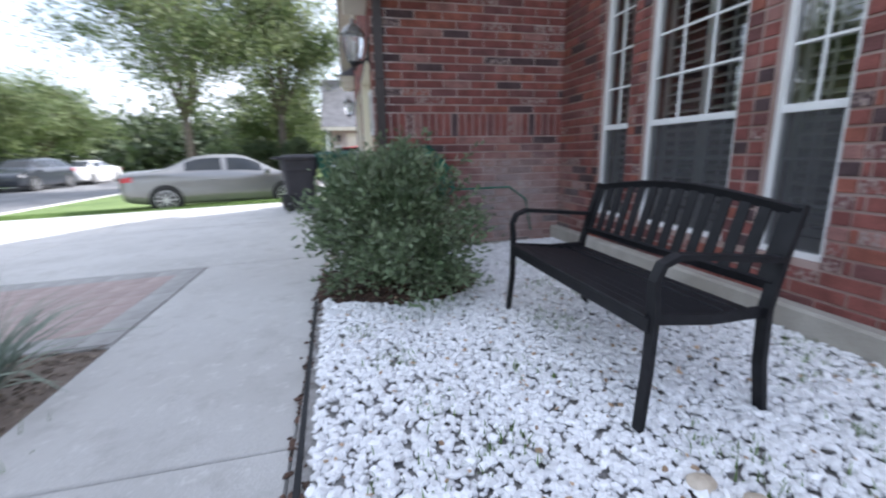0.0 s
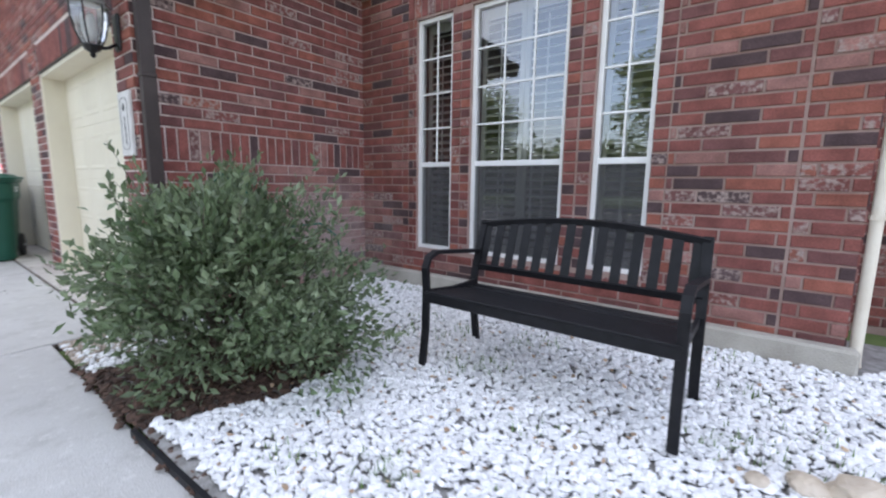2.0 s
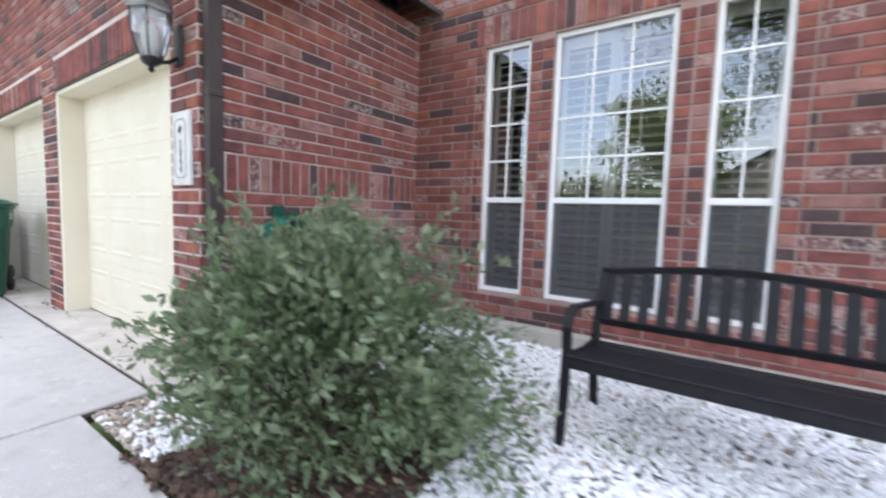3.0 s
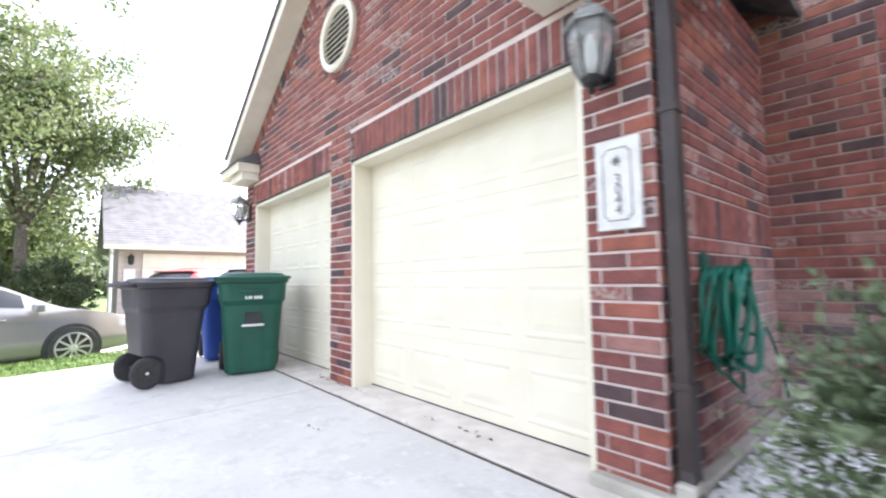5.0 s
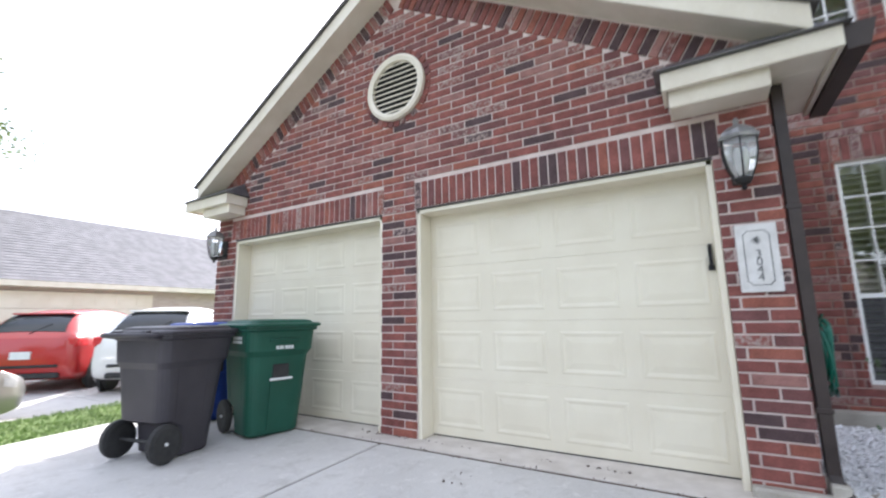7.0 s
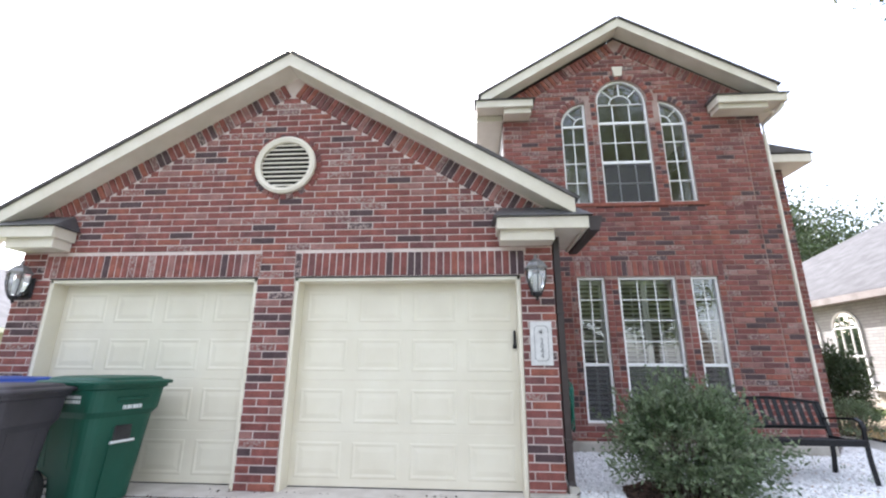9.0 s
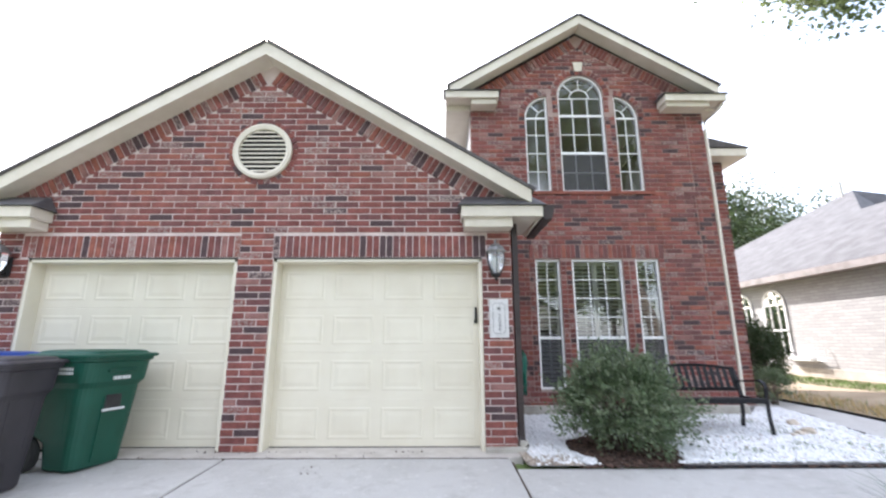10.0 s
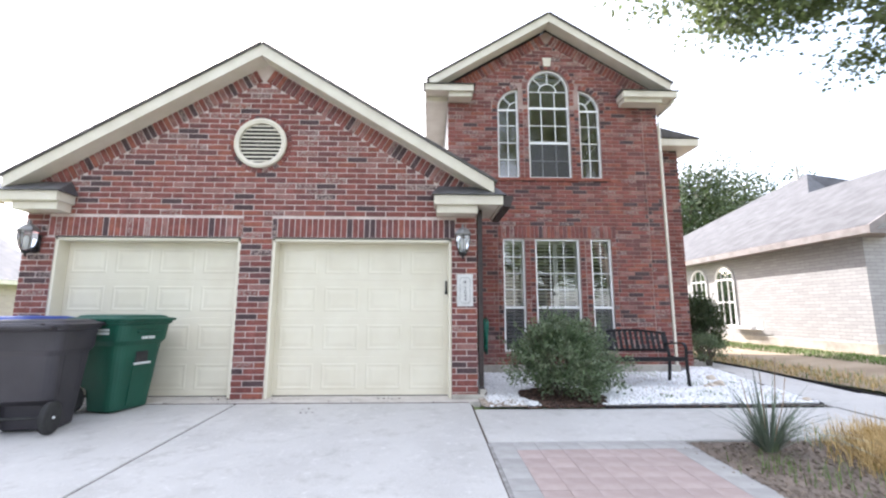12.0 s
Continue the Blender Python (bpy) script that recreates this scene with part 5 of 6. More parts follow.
    box(bm, -0.14, 0.14, -0.392, -0.36, 0.83, 0.86, 0.01, 2)
    part("grab_lip", bm, colour, b)
    if marks:
        bm = bmesh.new()
        for k, wd in enumerate((0.018, 0.026, 0.012, 0.022, 0.02, 0.026)):
            box(bm, -0.075 + k * 0.026, -0.075 + k * 0.026 + wd * 0.85, -0.384, -0.35, 0.765, 0.795)
        part("printed_number", bm, PRINT, b, "unreadable pale stamped number")
        for sd in (-1, 1):
            bm = bmesh.new()
            for r in range(2):
                for k in range(6):
                    box(bm, min(sd * 0.3, sd * 0.3165), max(sd * 0.3, sd * 0.3165), -0.2 + k * 0.034, -0.174 + k * 0.034, 0.82 + r * 0.035, 0.845 + r * 0.035)
            part("printed_panel", bm, PRINT, b, "faint printed panel")
    return b


BIGGER = Matrix.Diagonal((1.07, 1.07, 1.07, 1))
cart(CART_GREEN, pose(-4.47, -0.43, ground_z(-0.43), 0, 0, 77) @ Matrix.Diagonal((1.11, 1.07, 1.09, 1)), "dark green wheeled bin in front of the garage door", True)
cart(CART_GREY, pose(-4.68, -1.25, ground_z(-1.25), 0, 0, 190) @ Matrix.Diagonal((1.07, 0.97, 1.07, 1)), "charcoal grey wheeled bin on the driveway", False)
cart(CART_BLUE, pose(-5.62, -0.42, ground_z(-0.42), 0, 0, 80) @ BIGGER, "blue wheeled bin behind the grey one", False)

# ---- wall lanterns ----
LGLASS = mat("seeded_lantern_glass", (0.9, 0.92, 0.93), (0.94, 0.96, 0.97), 20, 0.05, spec=0.8)
# Pale grey of the lantern cap stands in for sky reflected off dark iron.
SKY_CAP = mat("sky_paled_cap", (0.16, 0.16, 0.165), (0.3, 0.3, 0.3), 14, 0.38, 0.55, spec=0.5)
LGLASS.node_tree.nodes["Principled BSDF"].inputs["Transmission Weight"].default_value = 0.85
IRON = mat("dark_lantern_iron", (0.02, 0.02, 0.022), (0.035, 0.035, 0.037), 10, 0.4, 0.6, spec=0.5)
BULB = mat("frosted_bulb", (0.8, 0.8, 0.78), (0.85, 0.85, 0.83), 5, 0.4)


def lathe(bm, prof, n, x=0, y=0, turn=0.0):
    r = [[bm.verts.new((x + q * math.cos(2 * math.pi * (k + turn) / n), y + q * math.sin(2 * math.pi * (k + turn) / n), z)) for k in range(n)] for q, z in prof]
    for u, v in zip(r, r[1:]):
        for k in range(n):
            bm.faces.new((u[k], u[(k + 1) % n], v[(k + 1) % n], v[k]))
    bm.faces.new(r[0][::-1])
    bm.faces.new(r[-1])


def lantern(x, z):
    la = empty("wall_lantern", Matrix.Translation((x, -0.008, z)) @ Matrix.Diagonal((1.1, 1.08, 1.06, 1)), "black iron carriage lantern with curved glass on the brick", "wall lamp", "garage lanterns")
    Y = -0.145
    bm = bmesh.new()
    box(bm, -0.045, 0.045, -0.02, 0.006, -0.13, 0.1, 0.012, 2)
    part("back_plate", bm, IRON, la)
    bm = bmesh.new()
    tube(bm, [(0, -0.01, -0.08), (0, -0.06, -0.12), (0, -0.11, -0.135), (0, Y, -0.135)], 0.011, 8)
    part("arm", bm, IRON, la, smooth=True)
    bm = bmesh.new()
    lathe(bm, ((0.006, -0.2), (0.018, -0.185), (0.012, -0.172), (0.04, -0.155), (0.052, -0.13), (0.05, -0.122)), 8, 0, Y, 0.5)
    part("base", bm, IRON, la)
    bm = bmesh.new()
    lathe(bm, ((0.05, -0.122), (0.074, -0.06), (0.092, 0.02), (0.094, 0.1), (0.09, 0.118)), 6, 0, Y, 0.5)
    part("glass", bm, LGLASS, la, "pale seeded glass panes")
    bm = bmesh.new()
    lathe(bm, ((0.016, -0.1), (0.026, -0.05), (0.026, 0.03), (0.012, 0.06)), 12, 0, Y)
    part("bulb", bm, BULB, la, "frosted bulb", True)
    for k in range(6):
        a = 2 * math.pi * (k + 0.5) / 6
        bm = bmesh.new()
        tube(bm, [(q * math.cos(a), Y + q * math.sin(a), zz) for q, zz in ((0.052, -0.122), (0.077, -0.06), (0.095, 0.02), (0.097, 0.1), (0.093, 0.118))], 0.005, 5)
        part("rib", bm, IRON, la)
    bm = bmesh.new()
    lathe(bm, ((0.112, 0.112), (0.116, 0.128), (0.1, 0.14), (0.09, 0.165), (0.05, 0.2), (0.022, 0.212), (0.014, 0.225), (0.02, 0.24), (0.008, 0.262)), 6, 0, Y, 0.5)
    part("roof_cap", bm, SKY_CAP, la, "metal cap greyed for reflected sky")
    return la


lantern(-0.2, 2.08)
lantern(-6.01, 2.08)

# ---- house number plaque ----
PLAQUE = mat("plaque_stone", (0.56, 0.55, 0.54), (0.66, 0.65, 0.64), 12, 0.7, bump=0.2, bscale=120)
INK = mat("faded_paint", (0.07, 0.075, 0.08), (0.2, 0.2, 0.2), 12, 0.6)
pq = empty("house_number_plaque", Matrix.Translation((-0.163, -0.012, 1.447)), "white stone house number plaque with dark numerals", "plaque")
bm = bmesh.new()
box(bm, -0.112, 0.112, -0.02, 0.006, -0.222, 0.222, 0.005)
part("plate", bm, PLAQUE, pq)
bm = bmesh.new()
w, h, c = 0.072, 0.178, 0.024
pts = [(-w + c, -h), (w - c, -h), (w - c * 0.6, -h + c * 0.6), (w, -h + c), (w, h - c), (w - c * 0.6, h - c * 0.6), (w - c, h), (-w + c, h), (-w + c * 0.6, h - c * 0.6), (-w, h - c), (-w, -h + c), (-w + c * 0.6, -h + c * 0.6)]
ring(bm, pts, 0.0045, -0.0225, -0.019)
part("border", bm, INK, pq, "dark border line with notched corners")


def lettering(text, size, m, material, parent, label=""):
    cu = bpy.data.curves.new("numeral", "FONT")
    cu.body, cu.size, cu.extrude, cu.align_x, cu.align_y = text, size, 0.0012, "CENTER", "CENTER"
    tmp = new("numeral", cu)
    me = bpy.data.meshes.new_from_object(tmp.evaluated_get(bpy.context.evaluated_depsgraph_get()))
    bpy.data.objects.remove(tmp)
    me.materials.clear()
    me.materials.append(material)
    ob = new("numeral", me)
    ob.parent, ob.matrix_basis = parent, m
    return tagged(ob, label)


for k, ch in enumerate("3044"):
    lettering(ch, 0.072, pose(0.004, -0.0215, 0.022 - k * 0.05, 90), INK, pq)
bm = bmesh.new()
for k in range(7):
    a = 2 * math.pi * k / 7
    q = 0.016 + 0.004 * (k % 2)
    tube(bm, [(0.004 * math.cos(a), -0.0225, 0.113 + 0.004 * math.sin(a)), (q * math.cos(a + 0.3), -0.023, 0.113 + q * math.sin(a + 0.3)), (q * 1.4 * math.cos(a + 0.6), -0.0225, 0.113 + q * 1.4 * math.sin(a + 0.6))], 0.0028, 5)
part("ornament", bm, INK, pq, "small dark scroll ornament")

# ---- downspouts ----
ds = empty("downspout", Matrix.Translation((0.06, 0.06, 0)), "dark brown square downspout at the garage corner", "downspout")
bm = bmesh.new()
strap(bm, [(0.0, 0, 2.6), (0.0, 0, 2.2), (0.0, 0, 0.16), (0.015, -0.02, 0.1), (0.04, -0.07, 0.06)], 0.085, 0.065, (0, 1, 0))
part("pipe", bm, BROWN, ds)
for z in (0.5, 1.75):
    bm = bmesh.new()
    box(bm, -0.045, 0.04, -0.048, 0.048, z, z + 0.03, 0.003)
    part("strap", bm, BROWN, ds)
bm = bmesh.new()
box(bm, -0.03, 0.06, -0.1, 0.02, 0.02, 0.12, 0.01)
part("boot", bm, FOUNDATION, ds, "pale grey outlet boot")
ds2 = empty("downspout", Matrix.Translation((3.97, WY + 0.02, 0)), "white round downspout at the front block corner", "downspout")
bm = bmesh.new()
tube(bm, [(0.18, -0.3, 5.3), (0.15, -0.22, 5.24), (0.0, -0.01, 5.1), (0.0, 0, 4.9), (0.0, 0, 0.2), (0.0, -0.05, 0.1)], 0.03, 10)
part("pipe", bm, TRIM, ds2, smooth=True)
for z in (0.9, 2.6, 4.2):
    bm = bmesh.new()
    lathe(bm, ((0.036, z), (0.036, z + 0.025)), 10)
    part("strap", bm, TRIM, ds2)

# ---- hose reel on the return wall ----
HOSE = mat("green_hose", (0.0, 0.12, 0.08), (0.01, 0.17, 0.115), 8, 0.35, spec=0.5)
hz = empty("hose_hanger", Matrix.Translation((0.012, 0.52, 1.02)), "coiled green garden hose on a wall hanger", "garden hose")
bm = bmesh.new()
strap(bm, [(0.004, 0, 0.1), (0.004, 0, -0.04), (0.05, 0, -0.02), (0.16, 0, 0.0), (0.19, 0, 0.06)], 0.09, 0.01, (0, 1, 0))
part("bracket", bm, CART_GREEN, hz)
rh = np.random.default_rng(2)
for k in range(15):
    bm = bmesh.new()
    x, r1, r2, ph = 0.03 + 0.0115 * k, rh.uniform(0.1, 0.2), rh.uniform(0.19, 0.27), rh.uniform(0, 6)
    dy = rh.normal(0, 0.03)
    tube(bm, [(x + 0.014 * math.sin(2 * t + ph), (r1 + 0.02 * math.sin(3 * t + ph)) * math.sin(t) + dy * (1 - math.cos(t)), 0.02 - r2 + (r2 + 0.01 * math.sin(5 * t)) * math.cos(t)) for t in [2 * math.pi * i / 36 for i in range(37)]], 0.0095, 7)
    part("coil", bm, HOSE, hz, smooth=True)
bm = bmesh.new()
tube(bm, [(0.12, 0.12, -0.3), (0.16, 0.3, -0.36), (0.12, 0.55, -0.36), (0.06, 0.9, -0.36), (0.05, 1.1, -0.5), (0.1, 1.15, -0.85)], 0.0095, 7)
part("loose_end", bm, HOSE, hz, smooth=True)
bm = bmesh.new()
tube(bm, [(0.1, -0.05, -0.45), (0.12, -0.1, -0.52), (0.14, 0.02, -0.6), (0.12, 0.1, -0.52)], 0.0095, 7)
part("hanging_loop", bm, HOSE, hz, smooth=True)


# ---- dirt and leaf scraps along the garage apron ----
rd = np.random.default_rng(77)
scraps = []
for k in range(46):
    cx, cy = rd.uniform(-5.9, -0.2), (-0.23 + rd.normal(0, 0.012), -0.03 + rd.normal(0, 0.01))[k % 2]
    if k % 23 == 0:
        cx, cy = rd.uniform(-3, -0.2), rd.uniform(-0.9, -0.3)
    q = rd.normal(0, 1, (4, 3)) * (0.035, 0.008, 0) + (cx, cy, ground_z(cy) + 0.008)
    scraps.append(np.concatenate([q, rd.normal(0, 1, (4, 3)) * (1, 1, 0.02)], 1))
leaves("leaf_litter", np.concatenate(scraps), 0.022, MULCH, None, 78, "stuff", "", 0.0, 0.6)
tagged(bpy.data.objects["leaf_litter"], "dark leaf scraps and dirt along the garage apron", "litter")


# ---- cars ----
def paint(name, c, metal=0.0):
    m = mat(name, c, tuple(v * 0.93 for v in c), 2, 0.28, metal, coat=0.6)
    return m


SILVER, REDP, WHITEP, DARKP = paint("silver_car_paint", (0.27, 0.265, 0.26), 0.6), paint("red_car_paint", (0.4, 0.02, 0.018)), paint("white_car_paint", (0.72, 0.72, 0.72)), paint("dark_car_paint", (0.03, 0.035, 0.045))
CARGLASS = mat("tinted_car_glass", (0.02, 0.024, 0.028), (0.03, 0.034, 0.038), 2, 0.1, spec=0.35)
ALLOY = mat("alloy_rim", (0.55, 0.55, 0.56), (0.62, 0.62, 0.63), 4, 0.3, 0.8)
LENS = mat("clear_lamp_lens", (0.3, 0.3, 0.32), (0.5, 0.5, 0.52), 4, 0.1, spec=0.8)
TAIL = mat("red_lamp_lens", (0.45, 0.012, 0.012), (0.5, 0.02, 0.02), 4, 0.15, spec=0.7)


def spline(rows, sub, closed=False):
    """Catmull-Rom through rows of numbers."""
    P, n, out = np.asarray(rows, float), len(rows), []
    for i in range(n if closed else n - 1):
        if closed:
            a, b, c, d = P[i - 1], P[i], P[(i + 1) % n], P[(i + 2) % n]
        else:
            a, b, c, d = P[max(i - 1, 0)], P[i], P[i + 1], P[min(i + 2, n - 1)]
        for k in range(sub):
            t = k / sub
            out.append(0.5 * (2 * b + (c - a) * t + (2 * a - 5 * b + 4 * c - d) * t * t + (3 * b - a - 3 * c + d) * t ** 3))
    if not closed:
        out.append(P[-1])
    return np.array(out)


SEDAN = dict(st=[(0.0, 0.42, 0.82, 0.94, 0.66, 0.45), (0.12, 0.3, 0.9, 1.03, 0.83, 0.6), (0.6, 0.22, 0.94, 1.07, 0.89, 0.62), (1.05, 0.2, 0.96, 1.14, 0.905, 0.6), (1.7, 0.2, 0.95, 1.4, 0.91, 0.55), (2.4, 0.2, 0.93, 1.44, 0.91, 0.56), (2.95, 0.2, 0.92, 1.38, 0.91, 0.55), (3.7, 0.2, 0.9, 1.0, 0.9, 0.62), (4.25, 0.22, 0.83, 0.88, 0.88, 0.6), (4.68, 0.26, 0.68, 0.74, 0.8, 0.5), (4.85, 0.38, 0.56, 0.62, 0.6, 0.35)],
             side=(1.35, 3.3), rear=(0.85, 1.6), front=(2.95, 3.65), wheels=(0.95, 3.82), wr=0.33)
SUV = dict(st=[(0.0, 0.5, 0.95, 1.05, 0.7, 0.5), (0.08, 0.32, 1.0, 1.13, 0.86, 0.64), (0.34, 0.25, 1.03, 1.36, 0.9, 0.6), (0.7, 0.22, 1.04, 1.53, 0.91, 0.57), (1.5, 0.22, 1.03, 1.62, 0.92, 0.57), (2.4, 0.22, 1.02, 1.6, 0.92, 0.57), (2.9, 0.22, 1.01, 1.5, 0.91, 0.6), (3.45, 0.22, 1.0, 1.1, 0.9, 0.64), (4.0, 0.25, 0.95, 1.0, 0.88, 0.62), (4.4, 0.28, 0.8, 0.86, 0.8, 0.5), (4.55, 0.4, 0.66, 0.72, 0.62, 0.36)],
           side=(0.5, 3.05), rear=(0.1, 0.62), front=(2.6, 3.4), wheels=(0.8, 3.55), wr=0.35)


def car(shape, colour, m, label, plate=True):
    """A car whose tail stands at its origin and whose nose points along +x."""
    c = empty("car", m, label, "car", "parked cars")
    rows = []
    for x, zb, zl, zt, w, wr in spline(shape["st"], 5):
        g = zt - zl
        half = [(0, zb), (0.85 * w, zb), (w, zb + 0.14), (w * 1.005, 0.5 * (zb + zl) + 0.06), (0.97 * w, zl), (wr + 0.04 + (0.93 * w - wr) * max(0, 1 - g / 0.2), zt - 0.16 * g - 0.012), (wr * 0.7, zt - 0.01), (0, zt)]
        full = half + [(-y, z) for y, z in half[-2:0:-1]]
        rows.append([(x, y, z) for y, z in spline(full, 4, True)])
    G = np.array(rows)
    ns, nr = G.shape[:2]
    F = [(i * nr + j, (i + 1) * nr + j, (i + 1) * nr + (j + 1) % nr, i * nr + (j + 1) % nr) for i in range(ns - 1) for j in range(nr)]
    F += [tuple(range(nr)), tuple(range((ns - 1) * nr, ns * nr))[::-1]]
    V = G.reshape(-1, 3)
    part_from(V, F, "body", colour, c)
    xs_ = G[:, 0, 0]

    def skin(name, x0, x1, j0, j1, material, out=0.006, label="", both=False, zmin=-1):
        ii = [i for i in range(ns) if x0 <= xs_[i] <= x1]
        jj = list(range(j0, j1 + 1))
        cen = np.array((xs_[ii].mean(), 0, 0.8))
        vs, fs = [], []
        for i in ii:
            for j in jj:
                p = G[i, j % nr]
                n = p - (p[0], 0, 0.7)
                n = n / (np.linalg.norm(n) + 1e-9) + (0.25 if x0 > 2.5 else -0.25 if x1 < 1.7 and x1 - x0 < 1 else 0, 0, 0)
                vs.append(tuple(p + n / np.linalg.norm(n) * out))
        q = len(jj)
        fs = [(a * q + b, (a + 1) * q + b, (a + 1) * q + b + 1, a * q + b + 1) for a in range(len(ii) - 1) for b in range(q - 1)]
        if fs:
            raw(name, vs, fs, material, c, label, True)

    s0, s1 = shape["side"]
    for a, b in ((s0, (s0 + s1) / 2 - 0.05), ((s0 + s1) / 2 + 0.03, s1)):
        skin("side_window", a, b, 17, 20, CARGLASS, 0.006, "dark tinted side glass")
        skin("side_window", a, b, nr - 20, nr - 17, CARGLASS, 0.006, "dark tinted side glass")
    skin("rear_window", *shape["rear"], 22, nr - 22, CARGLASS, 0.008, "dark tinted rear glass")
    skin("windscreen", *shape["front"], 22, nr - 22, CARGLASS, 0.008, "dark windscreen")
    wr = shape["wr"]
    for wx in shape["wheels"]:
        for s in (-1, 1):
            bm = bmesh.new()
            lathe(bm, ((wr + 0.05, 0), (wr + 0.05, 0.05), (0.05, 0.052)), 32)
            bmesh.ops.transform(bm, matrix=Matrix.Translation((wx, s * 0.872, wr)) @ Matrix.Rotation(-s * math.pi / 2, 4, "X"), verts=bm.verts)
            part("wheel_arch", bm, RUBBER, c, "dark wheel arch")
            wh = bmesh.new()
            lathe(wh, ((wr * 0.7, -0.1), (wr * 0.97, -0.1), (wr, -0.07), (wr, 0.03), (wr * 0.97, 0.055), (wr * 0.72, 0.06), (wr * 0.68, 0.045)), 36)
            bmesh.ops.transform(wh, matrix=Matrix.Translation((wx, s * 0.885, wr)) @ Matrix.Rotation(-s * math.pi / 2, 4, "X"), verts=wh.verts)
            w = part("tyre", wh, RUBBER, c, "black tyre")
            bm = bmesh.new()
            R = wr * 0.7
            for k in range(10):
                a = 2 * math.pi * k / 10
                strap(bm, [(0.03 * math.cos(a), 0.03 * math.sin(a), 0.062), (0.6 * R * math.cos(a + 0.05), 0.6 * R * math.sin(a + 0.05), 0.068), (R * math.cos(a + 0.02), R * math.sin(a + 0.02), 0.06)], 0.03, 0.02, (-math.sin(a), math.cos(a), 0))
            lathe(bm, ((0.05, 0.05), (0.05, 0.075), (0.03, 0.08)), 14)
            tube(bm, [(R * math.cos(2 * math.pi * k / 32), R * math.sin(2 * math.pi * k / 32), 0.06) for k in range(33)], 0.014, 6)
            bmesh.ops.transform(bm, matrix=Matrix.Translation((wx, s * 0.885, wr)) @ Matrix.Rotation(-s * math.pi / 2, 4, "X"), verts=bm.verts)
            part("rim", bm, ALLOY, w, "silver multi-spoke alloy rim")
    L = shape["st"][-1][0]
    skin("headlight", L - 0.5, L - 0.18, 13, 15, LENS, 0.008, "clear headlight lens")
    skin("headlight", L - 0.5, L - 0.18, nr - 15, nr - 13, LENS, 0.008, "clear headlight lens")
    skin("tail_light", 0.03, 0.34, 14, 16, TAIL, 0.01, "red tail light lens")
    skin("tail_light", 0.03, 0.34, nr - 16, nr - 14, TAIL, 0.01, "red tail light lens")
    for s in (-1, 1):
        bm = bmesh.new()
        box(bm, shape["front"][1] - 0.35, shape["front"][1] - 0.2, s * 0.98 - 0.08, s * 0.98 + 0.08, 0.93, 1.05, 0.03, 2)
        part("wing_mirror", bm, colour, c)
        xm = (s0 + s1) / 2
        for q in (xm - 0.35, xm + 0.55):
            bm = bmesh.new()
            box(bm, q, q + 0.16, s * 0.915 - 0.015, s * 0.915 + 0.015, 0.8, 0.83, 0.008)
            part("door_handle", bm, colour, c)
    if shape is SUV:
        for s in (-1, 1):
            bm = bmesh.new()
            box(bm, 0.015, 0.3, min(s * 0.52, s * 0.87), max(s * 0.52, s * 0.87), 0.9, 1.05, 0.03, 2)
            part("tail_lamp", bm, TAIL, c, "red wraparound tail lamp")
        bm = bmesh.new()
        box(bm, -0.03, 0.12, -0.6, 0.6, 0.5, 0.55, 0.01)
        box(bm, -0.02, 0.2, -0.62, 0.62, 0.3, 0.4, 0.02)
        part("bumper_trim", bm, RUBBER, c, "dark lower bumper trim")
        bm = bmesh.new()
        box(bm, 0.5, 0.86, -0.52, 0.52, 1.5, 1.535, 0.015)
        part("spoiler", bm, colour, c)
        bm = bmesh.new()
        tube(bm, [(0.08, -0.05, 1.13), (0.26, -0.3, 1.31)], 0.012, 5)
        part("wiper", bm, RUBBER, c, "black rear wiper")
    if plate:
        bm = bmesh.new()
        box(bm, -0.03, 0.0, -0.16, 0.16, 0.66, 0.8, 0.004)
        part("number_plate", bm, PRINT, c, "white unreadable number plate")
    bm = bmesh.new()
    box(bm, L - 0.1, L + 0.005, -0.5, 0.5, 0.42, 0.5, 0.02)
    part("grille", bm, RUBBER, c, "dark lower grille")
    return c


def part_from(V, F, name, material, parent):
    return raw(name, V.tolist(), F, material, parent, "", True)


car(SEDAN, SILVER, pose(-8.09, -5.93, ground_z(-4) - 0.04 - DIP, 0, 0, 106), "silver four-door sedan parked beside the drive")
car(SUV, REDP, pose(-11.5, -0.5, ground_z(-0.5) - 0.03 - DIP, 0, 0, 136), "red hatchback car on the neighbouring drive")
car(SUV, WHITEP, pose(-9.45, 0.68, -0.03 - DIP, 0, 0, 136), "white compact SUV on the neighbouring drive")
car(SEDAN, WHITEP, pose(-29.3, -16.2, -0.42, 0, 0, 1), "white sedan parked at the far kerb")
car(SUV, DARKP, pose(-24.0, -16.15, -0.42, 0, 0, 0), "dark car parked at the far kerb")


